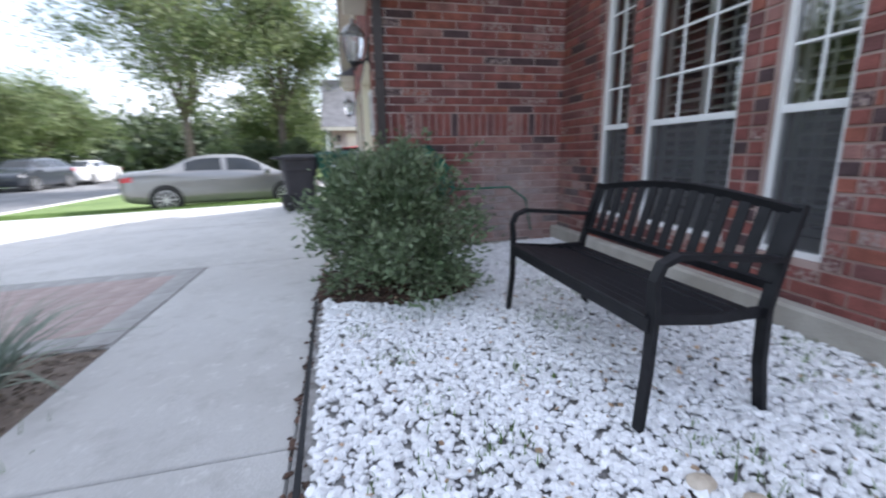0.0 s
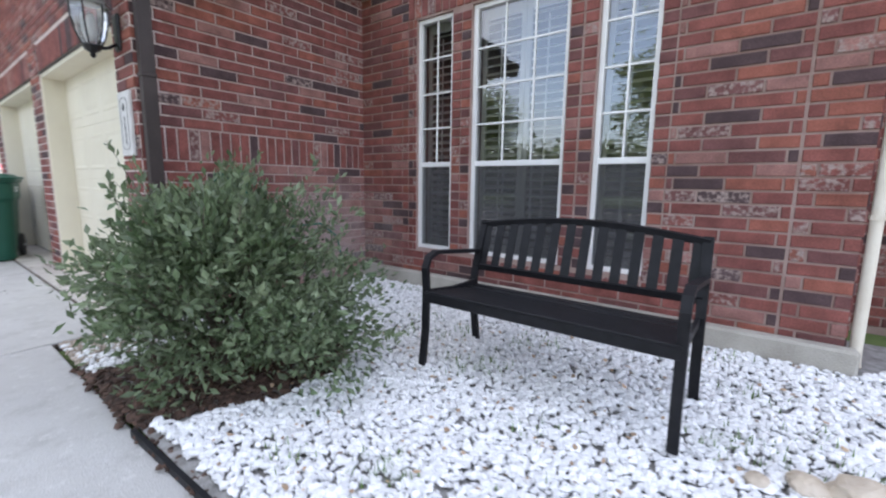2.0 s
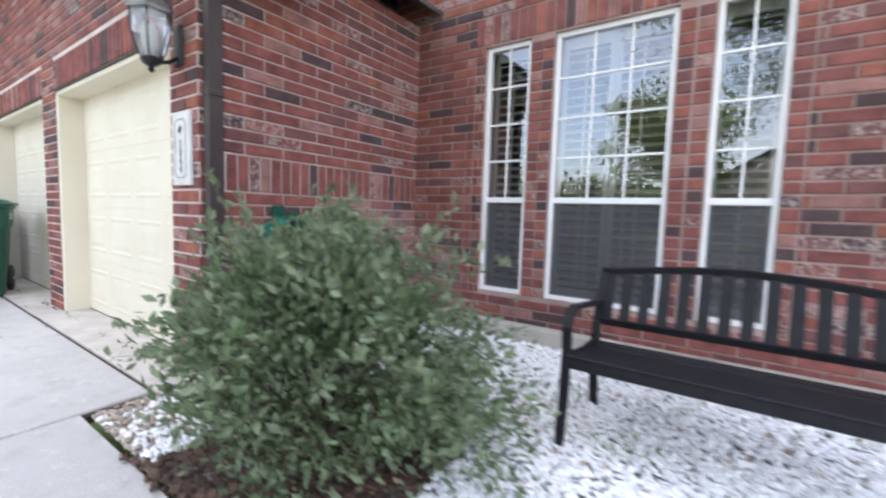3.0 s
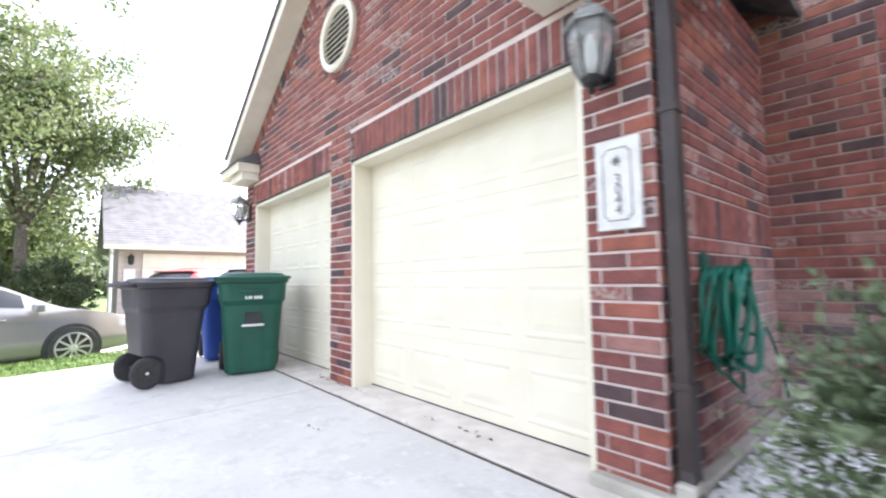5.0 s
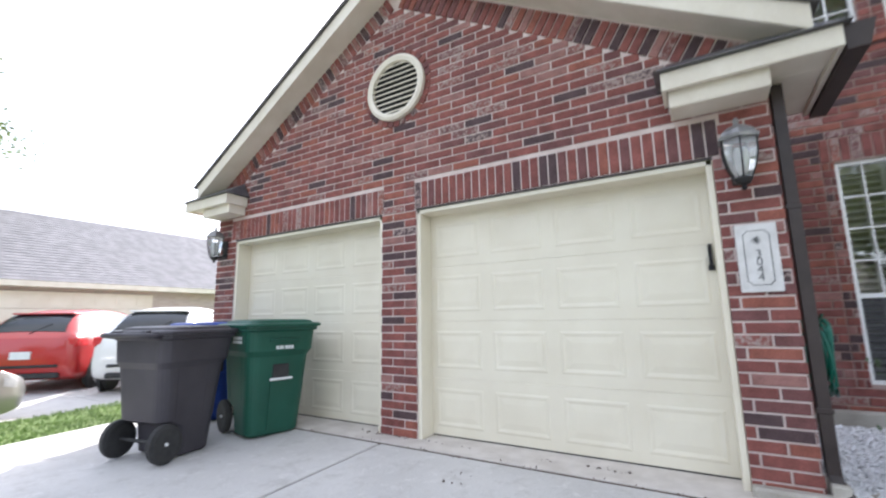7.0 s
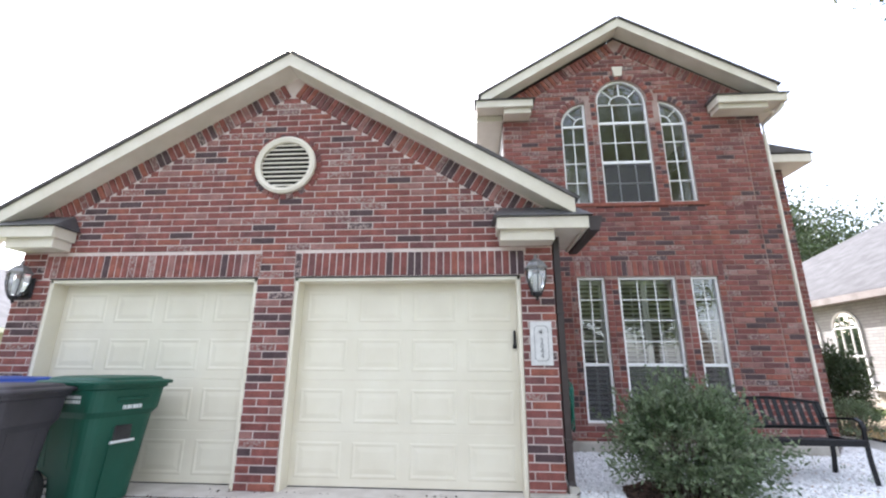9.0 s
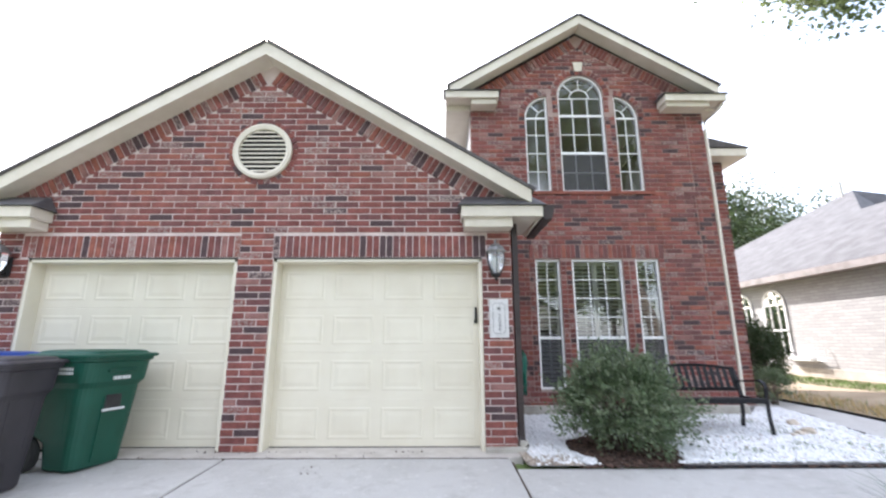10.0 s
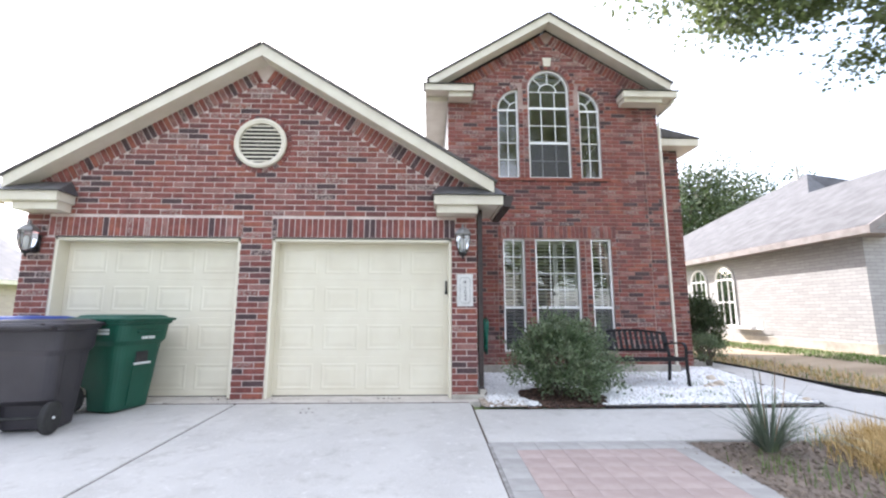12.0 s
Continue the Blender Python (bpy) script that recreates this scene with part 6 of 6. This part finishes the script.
# ---- neighbouring houses ----
def brick_tex(name, c1, c2, mortar):
    m = bpy.data.materials.new(name)
    m.use_nodes = True
    N, L = m.node_tree.nodes, m.node_tree.links
    b, t, tc, mp, bp = N["Principled BSDF"], N.new("ShaderNodeTexBrick"), N.new("ShaderNodeTexCoord"), N.new("ShaderNodeMapping"), N.new("ShaderNodeBump")
    b.inputs["Roughness"].default_value = 0.85
    t.inputs["Color1"].default_value, t.inputs["Color2"].default_value, t.inputs["Mortar"].default_value = (*c1, 1), (*c2, 1), (*mortar, 1)
    t.inputs["Scale"].default_value, t.inputs["Mortar Size"].default_value = 1.0, 0.006
    t.inputs["Brick Width"].default_value, t.inputs["Row Height"].default_value = 0.28, 0.08
    mp.inputs["Rotation"].default_value = (radians(90), 0, radians(90))
    sp, cb = N.new("ShaderNodeSeparateXYZ"), N.new("ShaderNodeCombineXYZ")
    ad = N.new("ShaderNodeMath")
    L.new(tc.outputs["Object"], sp.inputs[0])
    L.new(sp.outputs["X"], ad.inputs[0])
    L.new(sp.outputs["Y"], ad.inputs[1])
    L.new(ad.outputs[0], cb.inputs["X"])
    L.new(sp.outputs["Z"], cb.inputs["Y"])
    L.new(cb.outputs[0], t.inputs["Vector"])
    N.remove(mp)
    L.new(t.outputs["Color"], b.inputs["Base Color"])
    bp.inputs["Strength"].default_value, bp.inputs["Distance"].default_value, bp.invert = 0.6, 0.01, True
    L.new(t.outputs["Fac"], bp.inputs["Height"])
    L.new(bp.outputs["Normal"], b.inputs["Normal"])
    return m


WBRICK = brick_tex("white_brick", (0.42, 0.415, 0.415), (0.35, 0.345, 0.345), (0.25, 0.245, 0.245))
TBRICK = brick_tex("tan_brick", (0.46, 0.38, 0.34), (0.38, 0.31, 0.28), (0.45, 0.41, 0.38))
BEIGE = mat("beige_paint", (0.6, 0.53, 0.44), (0.66, 0.6, 0.51), 2, 0.6)


def shingled(p0, p1, q1, q0, rows, material, parent):
    """A roof slope between an eave line p0-p1 and a ridge line q0-q1, laid in overlapping rows."""
    p0, p1, q0, q1 = map(Vector, (p0, p1, q0, q1))
    n = (p1 - p0).cross(q0 - p0).normalized()
    if n.z < 0:
        n = -n
    V, F = [], []
    for r in range(rows):
        a, b = r / rows, (r + 1) / rows
        A, B, C, D = p0.lerp(q0, a), p1.lerp(q1, a), p1.lerp(q1, b), p0.lerp(q0, b)
        k = len(V)
        V += [tuple(v) for v in (A + n * 0.012, B + n * 0.012, C + n * 0.004, D + n * 0.004)]
        F.append((k, k + 1, k + 2, k + 3))
        if r:
            F.append((k - 1, k - 2, k + 1, k))
    k = len(V)
    V += [tuple(v - n * 0.03) for v in (p0, p1, q1, q0)]
    F += [(k, k + 1, k + 2, k + 3), (k, k + 1, 1, 0), (k + 3, k + 2, k - 2, k - 1)]
    return raw("roof_slope", V, F, material, parent, "weathered shingle roof slope")


# the house next door whose garage looks at the drives
nl = empty("neighbour_house", Matrix.Translation((-18, 5, 0)), "single-storey house with grey shingles and a beige garage door", "house")
T = Matrix.Translation((18, -5, 0))


def sub(name, bm, material, parent, label=""):
    """A part given in world metres under a house that stands off the origin."""
    ob = part(name, bm, material, parent, label)
    ob.matrix_parent_inverse = parent.matrix_world.inverted()
    return ob


bm = bmesh.new()
prism(bm, [(-18.15, -0.9, -0.4), (-24.5, -0.9, -0.4), (-24.5, -0.9, 2.4), (-21.3, -0.9, 4.9), (-18.15, -0.9, 2.4)], (0, 15, 0))
sub("wall", bm, TBRICK, nl, "tan brick walls")
for a, b in (((-17.7, 2.42), (-21.3, 5.15)), ((-24.9, 2.42), (-21.3, 5.15))):
    o = shingled((a[0], -1.35, a[1]), (a[0], 14.3, a[1]), (b[0], 14.3, b[1]), (b[0], -1.35, b[1]), 26, SHINGLE_GREY, nl)
    o.matrix_parent_inverse = nl.matrix_world.inverted()
bm = bmesh.new()
box(bm, -17.74, -17.7, -1.35, 14.3, 2.24, 2.42, 0.005)
box(bm, -18.15, -17.74, -1.3, 14.3, 2.26, 2.29)
sub("fascia", bm, TRIM, nl, "cream fascia and soffit")
bm = bmesh.new()
for z0 in (0, 0.53, 1.06, 1.59):
    box(bm, -18.12, -18.08, -0.2, 4.7, z0 + 0.005, z0 + 0.525, 0.006)
    for k in range(8):
        box(bm, -18.21, -18.07, -0.12 + k * 0.61, 0.4 + k * 0.61, z0 + 0.1, z0 + 0.43, 0.006)
sub("garage_door", bm, BEIGE, nl, "beige panelled garage door")
bm = bmesh.new()
tube(bm, [(-17.7, -1.15, 2.35), (-17.95, -1.1, 2.15), (-18.08, -1.1, 2.05), (-18.08, -1.1, 0.05)], 0.05, 8)
sub("downspout", bm, WHITE, nl, "white downspout")
bm = bmesh.new()
lathe(bm, ((0.05, 1.7), (0.09, 1.78), (0.09, 1.95), (0.11, 1.98), (0.02, 2.08)), 8, -18.0, -0.55)
sub("wall_lamp", bm, IRON, nl, "black wall lantern")
bm = bmesh.new()
box(bm, -18.14, -18.1, -0.75, -0.4, 1.1, 1.55, 0.006)
sub("number_plate", bm, PLAQUE, nl, "pale number plaque")

# the white brick house on the other side
nr_ = empty("neighbour_house", Matrix.Translation((12, 9, 0)), "white painted brick single-storey house with a grey hip roof", "house")
MAUVE = mat("weathered_mauve_paint", (0.2, 0.175, 0.17), (0.28, 0.25, 0.245), 4, 0.6, bump=0.1)
NX, NY, E_ = 8.85, 2.95, 2.95
bm = bmesh.new()
box(bm, NX, NX + 0.2, NY, 15.6, 0.5, E_ - 0.02)
sub("wall", bm, WBRICK, nr_, "white painted brick wall")
bm = bmesh.new()
prism(bm, [(NX + 0.2, NY, 0.5), (15.0, NY, 0.5), (15.0, NY, E_ - 0.02), (11.9, NY, 4.95), (NX + 0.2, NY, E_ - 0.02)], (0, 0.2, 0))
sub("wall", bm, WBRICK, nr_, "white painted brick gable wall")
bm = bmesh.new()
box(bm, NX - 0.03, 20, NY - 0.03, 15.6, -0.2, 0.5, 0.01)
sub("foundation", bm, FOUNDATION, nr_, "pale concrete foundation")
for pts in ([(8.5, 2.45, E_), (8.5, 16, E_), (14.5, 10, 6.65), (11.9, 7.3, 5.05), (11.9, 2.45, 5.05)],
            [(11.9, 2.45, 5.05), (11.9, 7.3, 5.05), (15.3, 7.3, E_), (15.3, 2.45, E_)],
            [(14.5, 10, 6.65), (11.9, 7.3, 5.05), (15.3, 7.3, E_ + 0.2), (20.5, 4.0, E_)],
            [(14.5, 10, 6.65), (20.5, 4, E_), (20.5, 16, E_)],
            [(14.5, 10, 6.65), (20.5, 16, E_), (8.5, 16, E_)]):
    bm = bmesh.new()
    prism(bm, pts, (0, 0, 0.04))
    sub("roof_slope", bm, SHINGLE_COOL, nr_, "weathered grey shingle roof slope")
bm = bmesh.new()
box(bm, 8.46, 8.5, 2.45, 16, E_ - 0.15, E_ + 0.02, 0.004)
box(bm, 8.5, NX, 2.5, 16, E_ - 0.13, E_ - 0.1)
prism(bm, [(8.46, 2.41, E_ + 0.02), (8.46, 2.41, E_ - 0.15), (11.9, 2.41, 4.88), (11.9, 2.41, 5.05)], (0, 0.04, 0))
prism(bm, [(15.34, 2.41, E_ + 0.02), (15.34, 2.41, E_ - 0.15), (11.9, 2.41, 4.88), (11.9, 2.41, 5.05)], (0, 0.04, 0))
prism(bm, [(8.46, 2.45, E_ - 0.15), (9.35, 2.45, E_ - 0.15), (9.35, 2.45, E_ - 0.05), (8.46, 2.45, E_ - 0.05)], (0, 0.5, 0))
sub("fascia", bm, MAUVE, nr_, "dull mauve-grey fascia, soffit and gable return")
bm = bmesh.new()
cyl(bm, 0.05, 0.05, (14.1, 10.0, 6.3), (14.1, 10.0, 7.0), 10)
sub("vent_pipe", bm, FOUNDATION, nr_, "grey roof vent pipe")
BLIND = mat("pale_window_blind", (0.5, 0.51, 0.5), (0.6, 0.61, 0.6), 3, 0.6)
for y0 in (6.97, 8.28):
    poly = arch(y0, y0 + 0.86, 0.72, 2.2, 0.43, "full")
    stand = Matrix(((0, 1, 0, NX - 0.01), (1, 0, 0, 0), (0, 0, 1, 0), (0, 0, 0, 1)))
    w = bmesh.new()
    ring(w, poly, 0.06, -0.03, 0.05)
    w.transform(stand)
    wf = sub("window", w, WHITE, nr_, "white arched window frame")
    for nm, dx, mt, lb in (("blind", -0.004, BLIND, "pale closed blind"), ("pane", -0.016, GLASS, "clear reflective glass")):
        w = bmesh.new()
        w.faces.new([w.verts.new((NX + dx, y, z)) for y, z in poly])
        sub(nm, w, mt, nr_, lb)
    w = bmesh.new()
    box(w, NX - 0.04, NX - 0.018, y0, y0 + 0.86, 2.17, 2.22)
    box(w, NX - 0.04, NX - 0.018, y0, y0 + 0.86, 1.45, 1.5)
    for k in (1, 2):
        box(w, NX - 0.036, NX - 0.02, y0 + k * 0.287 - 0.01, y0 + k * 0.287 + 0.01, 0.75, 2.5)
    sub("muntin", w, WHITE, nr_)
bm = bmesh.new()
box(bm, NX - 0.22, NX - 0.032, 6.2, 7.1, 0.66, 0.76, 0.02)
tube(bm, [(NX - 0.05, 5.9, 0.98), (NX - 0.1, 5.9, 0.7), (NX - 0.1, 6.4, 0.68)], 0.015, 6)
sub("meter_pipe", bm, WHITE, nr_, "white wall pipe and bracket")

# ground that rises to the white house
bm = bmesh.new()
cols = ((6.12, -0.02), (6.5, 0.04), (7.2, 0.12), (8.0, 0.24), (8.6, 0.28), (20, 0.3))
gr = [[bm.verts.new((x, y, z + 0.02 * noise.noise(Vector((x * 2, y * 2, 0))) - (0.25 if y < -6 else 0))) for x, z in cols] for y in (-8, -3, -1, 0.5, 2, 3.5, 5, 8, 14, 25)]
for a, b in zip(gr, gr[1:]):
    for k in range(5):
        bm.faces.new((a[k], a[k + 1], b[k + 1], b[k]))
DRYSOIL = mat("dry_patchy_soil", (0.26, 0.2, 0.14), (0.36, 0.29, 0.21), 1.6, 0.95, bump=0.7, bscale=50)
tagged(part("side_yard", bm, DRYSOIL), "dry patchy side yard rising to the neighbour", "ground", kind="structure")


def yard_h(x):
    for (a, za), (b, zb) in zip(cols, cols[1:]):
        if a <= x <= b:
            return za + (zb - za) * (x - a) / (b - a)
    return 0.0


def strip(x0, x1, y0, y1):
    def f(rng):
        x, y = rng.uniform(x0, x1), rng.uniform(y0, y1)
        return (x, y, yard_h(x) - 0.02)
    return f


weeds("side_lawn", 9000, strip(7.7, 8.45, -1, 12), BLADE, "bright green grass strip along the white house", 31, (0.05, 0.11), 0.009, 0.8, "grass")
weeds("side_weeds", 3200, strip(6.1, 6.7, -3, 9), DRYBLADE, "straw and weeds along the walk edging", 32, (0.05, 0.2), 0.006, 1.0, "weeds")
weeds("side_weeds", 1600, strip(6.1, 6.9, -3, 9), BLADE, "green weeds along the walk edging", 33, (0.05, 0.16), 0.006, 1.0, "weeds")
bm = bmesh.new()
strap(bm, [(6.06, -1.5, -0.025), (5.72, 0.3, -0.015), (6.1, 3.2, -0.005), (6.15, 7, 0.0)], 0.055, 0.02, (0, 0, 1))
tagged(part("walk_edging", bm, BLACK), "black edging along the front walk", "edging")


def lawn_strip(rng):
    x, y = rng.uniform(-8.08, -6.47), rng.uniform(-9, 2.5)
    return (x, y, ground_z(y) - 0.06)


weeds("drive_lawn", 26000, lawn_strip, BLADE, "mown green grass strip between the two drives", 34, (0.03, 0.06), 0.006, 0.8, "grass")

# house over the street, seen in the panes
ho = empty("opposite_house", Matrix.Translation((6, -34, -0.3)), "pale house with a grey gable roof across the street", "house")
bm = bmesh.new()
prism(bm, [(-1, -30, -0.4), (11, -30, -0.4), (11, -30, 3), (5, -30, 6.6), (-1, -30, 3)], (0, -10, 0))
sub("wall", bm, WBRICK, ho, "pale brick wall")
for x0 in (0.5, 4, 8):
    bm = bmesh.new()
    box(bm, x0, x0 + 1.4, -30, -29.95, 0.6, 2.2, 0.02)
    sub("window", bm, CARGLASS, ho, "dark glazed window")
for s in (-1, 1):
    o = shingled((5 + s * 6.5, -29.5, 2.8), (5 + s * 6.5, -40.5, 2.8), (5, -40.5, 6.75), (5, -29.5, 6.75), 14, SHINGLE_COOL, ho)
    o.matrix_parent_inverse = ho.matrix_world.inverted()


# ---- trees ----
def tree(x, y, z, h, trunk, spread, n, size, label, seed, fork=0.35, lean=(0, 0), category="tree", material=None, crown_low=0.35, low_limb=()):
    """Tapered trunk, forked limbs and a crown of leaves in uneven clumps."""
    t = empty("tree", Matrix.Translation((x, y, z)), label, category)
    rng = np.random.default_rng(seed)
    bm = bmesh.new()
    fz = h * fork
    base = [(0, 0, -0.1), (0.05 * lean[0], 0.05 * lean[1], fz * 0.5), (0.3 * lean[0], 0.3 * lean[1], fz)]
    tube(bm, [base[0], (0, 0, 0.15), base[1], base[2]], trunk, 10, trunk * 0.72)
    part("trunk", bm, BARK, t, smooth=True)
    ends = []
    for i in range(8):
        a = 2 * math.pi * (i + rng.uniform(-0.3, 0.3)) / 8
        up = rng.uniform(0.25, 1.0)
        e = np.array((lean[0] + spread * 0.75 * math.cos(a) * (1.15 - 0.6 * up), lean[1] + spread * 0.75 * math.sin(a) * (1.15 - 0.6 * up), fz + (h - fz) * (0.25 + 0.65 * up)))
        s = np.array(base[2])
        mid = s + (e - s) * 0.5 + (0, 0, 0.1 * h) + rng.normal(0, 0.15, 3)
        bm = bmesh.new()
        tube(bm, [tuple(s - (0, 0, 0.15)), tuple(s + (mid - s) * 0.5 + rng.normal(0, 0.1, 3)), tuple(mid), tuple(e)], trunk * 0.5, 7, trunk * 0.1)
        part("limb", bm, BARK, t, smooth=True)
        for j in range(5):
            q = mid + (e - mid) * rng.uniform(-0.3, 1)
            f = q + rng.normal(0, 1, 3) * (spread * 0.28, spread * 0.28, (h - fz) * 0.16)
            ends.append((q, f))
    bm = bmesh.new()
    for q, f in ends:
        tube(bm, [tuple(q), tuple((q + f) / 2 + rng.normal(0, 0.1, 3)), tuple(f)], trunk * 0.16, 5, trunk * 0.04)
    part("branch_mass", bm, BARK, t, smooth=True)
    pts = []
    clumps = [f for q, f in ends] + [q for q, f in ends]
    cz = fz + (h - fz) * 0.5
    while len(clumps) < 130:
        d = rng.normal(0, 1, 3)
        d /= np.linalg.norm(d)
        k = rng.uniform(0.5, 1) * (1 + 0.3 * noise.noise(Vector(d * 2) + Vector((seed, 1, 0))))
        c = d * k * (spread, spread, (h - fz) * 0.55) + (lean[0], lean[1], cz)
        if c[2] > h * crown_low * 0.7:
            clumps.append(c)
    for e in low_limb:                               # a drooping limb with its own clumps
        e = np.array(e) - (x, y, z)
        s = np.array(base[2])
        bm = bmesh.new()
        tube(bm, [tuple(s), tuple(s + (e - s) * 0.4 + (0, 0, 0.7)), tuple(s + (e - s) * 0.75 + (0, 0, 0.5)), tuple(e)], trunk * 0.3, 6, 0.008)
        part("limb", bm, BARK, t, smooth=True)
        for _ in range(9):
            c = e + rng.normal(0, 1, 3) * (0.35, 0.3, 0.16) + (0, 0, 0.12)
            q = c + rng.normal(0, 1, (190, 3)) * (0.15, 0.15, 0.12)
            pts.append(np.concatenate([q, rng.normal(0, 0.6, (190, 3)) - (0, 0, 0.3)], 1))
    m = int(n / len(clumps))
    for c in clumps:
        r = rng.uniform(0.08, 0.2) * spread
        q = c + rng.normal(0, 1, (m, 3)) * (r, r, r * 0.6)
        pts.append(np.concatenate([q, rng.normal(0, 0.6, (m, 3))], 1))
    leaves("crown", np.concatenate(pts), size, material or TREELEAF, t, seed + 5, "stuff", "uneven crown of small leaves", 0.1, 0.55)
    return t


tree(-17.5, -7.2, -0.3, 10.5, 0.22, 5.2, 25000, 0.17, "tall spreading live oak by the street", 41, 0.3, crown_low=0.24)
tree(-21, -3.6, -0.2, 11.5, 0.24, 4.0, 31000, 0.18, "tall leafy oak beside the neighbouring house", 42, 0.3)
tree(-29, -4.8, -0.3, 6.5, 0.24, 3.6, 13000, 0.24, "leafy tree behind the neighbouring house", 57, 0.22, crown_low=0.12)
tree(-27, -21.5, -0.3, 6.6, 0.25, 4.2, 13000, 0.26, "spreading oak across the street", 43, 0.3)
tree(-35, -23, -0.3, 7.4, 0.28, 4.6, 14000, 0.28, "dark oak across the street", 44, 0.25)
tree(6.6, -5.6, -0.2, 13.2, 0.26, 4.5, 100000, 0.07, "front yard oak whose branches reach over the walk", 45, 0.31, (-2.9, -0.3), low_limb=((1.2, -2.5, 4.75), (1.9, -2.4, 4.5), (2.6, -2.3, 4.2), (3.1, -2.5, 4.0), (3.3, -2.1, 4.4), (3.8, -2.5, 3.75), (2.2, -2.6, 4.75), (3.0, -1.9, 4.55)))
tree(-1.5, -25, -0.3, 10, 0.3, 4.0, 9000, 0.3, "oak in a yard across the street", 54)
tree(-17, -25, -0.3, 9.5, 0.3, 4.2, 9000, 0.3, "oak in a yard across the street", 55)
tree(9, -23.5, -0.3, 9.5, 0.3, 4.2, 9000, 0.3, "oak in a yard across the street", 56)
tree(14, -28, -0.3, 9, 0.3, 4.6, 9000, 0.3, "oak in a yard across the street", 47)
tree(24, 34, 0, 15.5, 0.35, 6, 12000, 0.35, "dark trees behind the white house", 49, material=DARKLEAF)
tree(32, 38, 0, 16, 0.35, 6.5, 12000, 0.35, "dark trees behind the white house", 50, material=DARKLEAF)
tree(17, 40, 0, 15.5, 0.35, 6, 12000, 0.35, "dark trees behind the white house", 51, material=DARKLEAF)
shrub("neighbour_shrub", -18.6, -2.6, -0.25, 1.05, 1.0, 0.95, 11000, 0.11, "dense dark green shrub at the neighbouring house corner", 52, 0.05, material=DARKLEAF)
shrub("neighbour_shrub", -20.5, -4.6, -0.3, 1.5, 1.2, 1.0, 11000, 0.12, "dense dark green hedge shrub near the street", 53, 0.05, material=DARKLEAF)

# far woods
rf = np.random.default_rng(60)
pts = []
for k in range(640):
    a = radians(rf.uniform(100, 268))
    d = rf.uniform(48, 75)
    c = np.array((d * math.cos(a), d * math.sin(a) - 5, rf.uniform(0.3, 5)))
    q = c + rf.normal(0, 1, (110, 3)) * (2.4, 2.4, 1.3)
    q[:, 2] = np.maximum(q[:, 2], -0.2)
    pts.append(np.concatenate([q, rf.normal(0, 1, (110, 3))], 1))
leaves("far_woods", np.concatenate(pts), 0.8, DARKLEAF, None, 61, "stuff", "", 0.1, 0.7)
tagged(bpy.data.objects["far_woods"], "distant belt of green suburban trees", "woods")

# ---- bricks ----
lay(garage_wall, gb, lift_g, lambda b: abs(b[0] + 0.1) + 0.4 * abs(b[1] - 1.2))
lay(side_wall, sb, lift_s, lambda b: b[0] + abs(b[1] - 1.4))
lay(front_wall, fb, lift_f, lambda b: abs(b[0] - 3.3) + abs(b[1] - 1.2))
lay(back_wall, rb, lift_r, lambda b: b[1])
bm_e = [b for b in eb]
lay(empty("wall_corner_side", Matrix.Identity(4), "narrow red brick side of the front block", "wall", kind="structure"), bm_e, lift_e, lambda b: b[1])
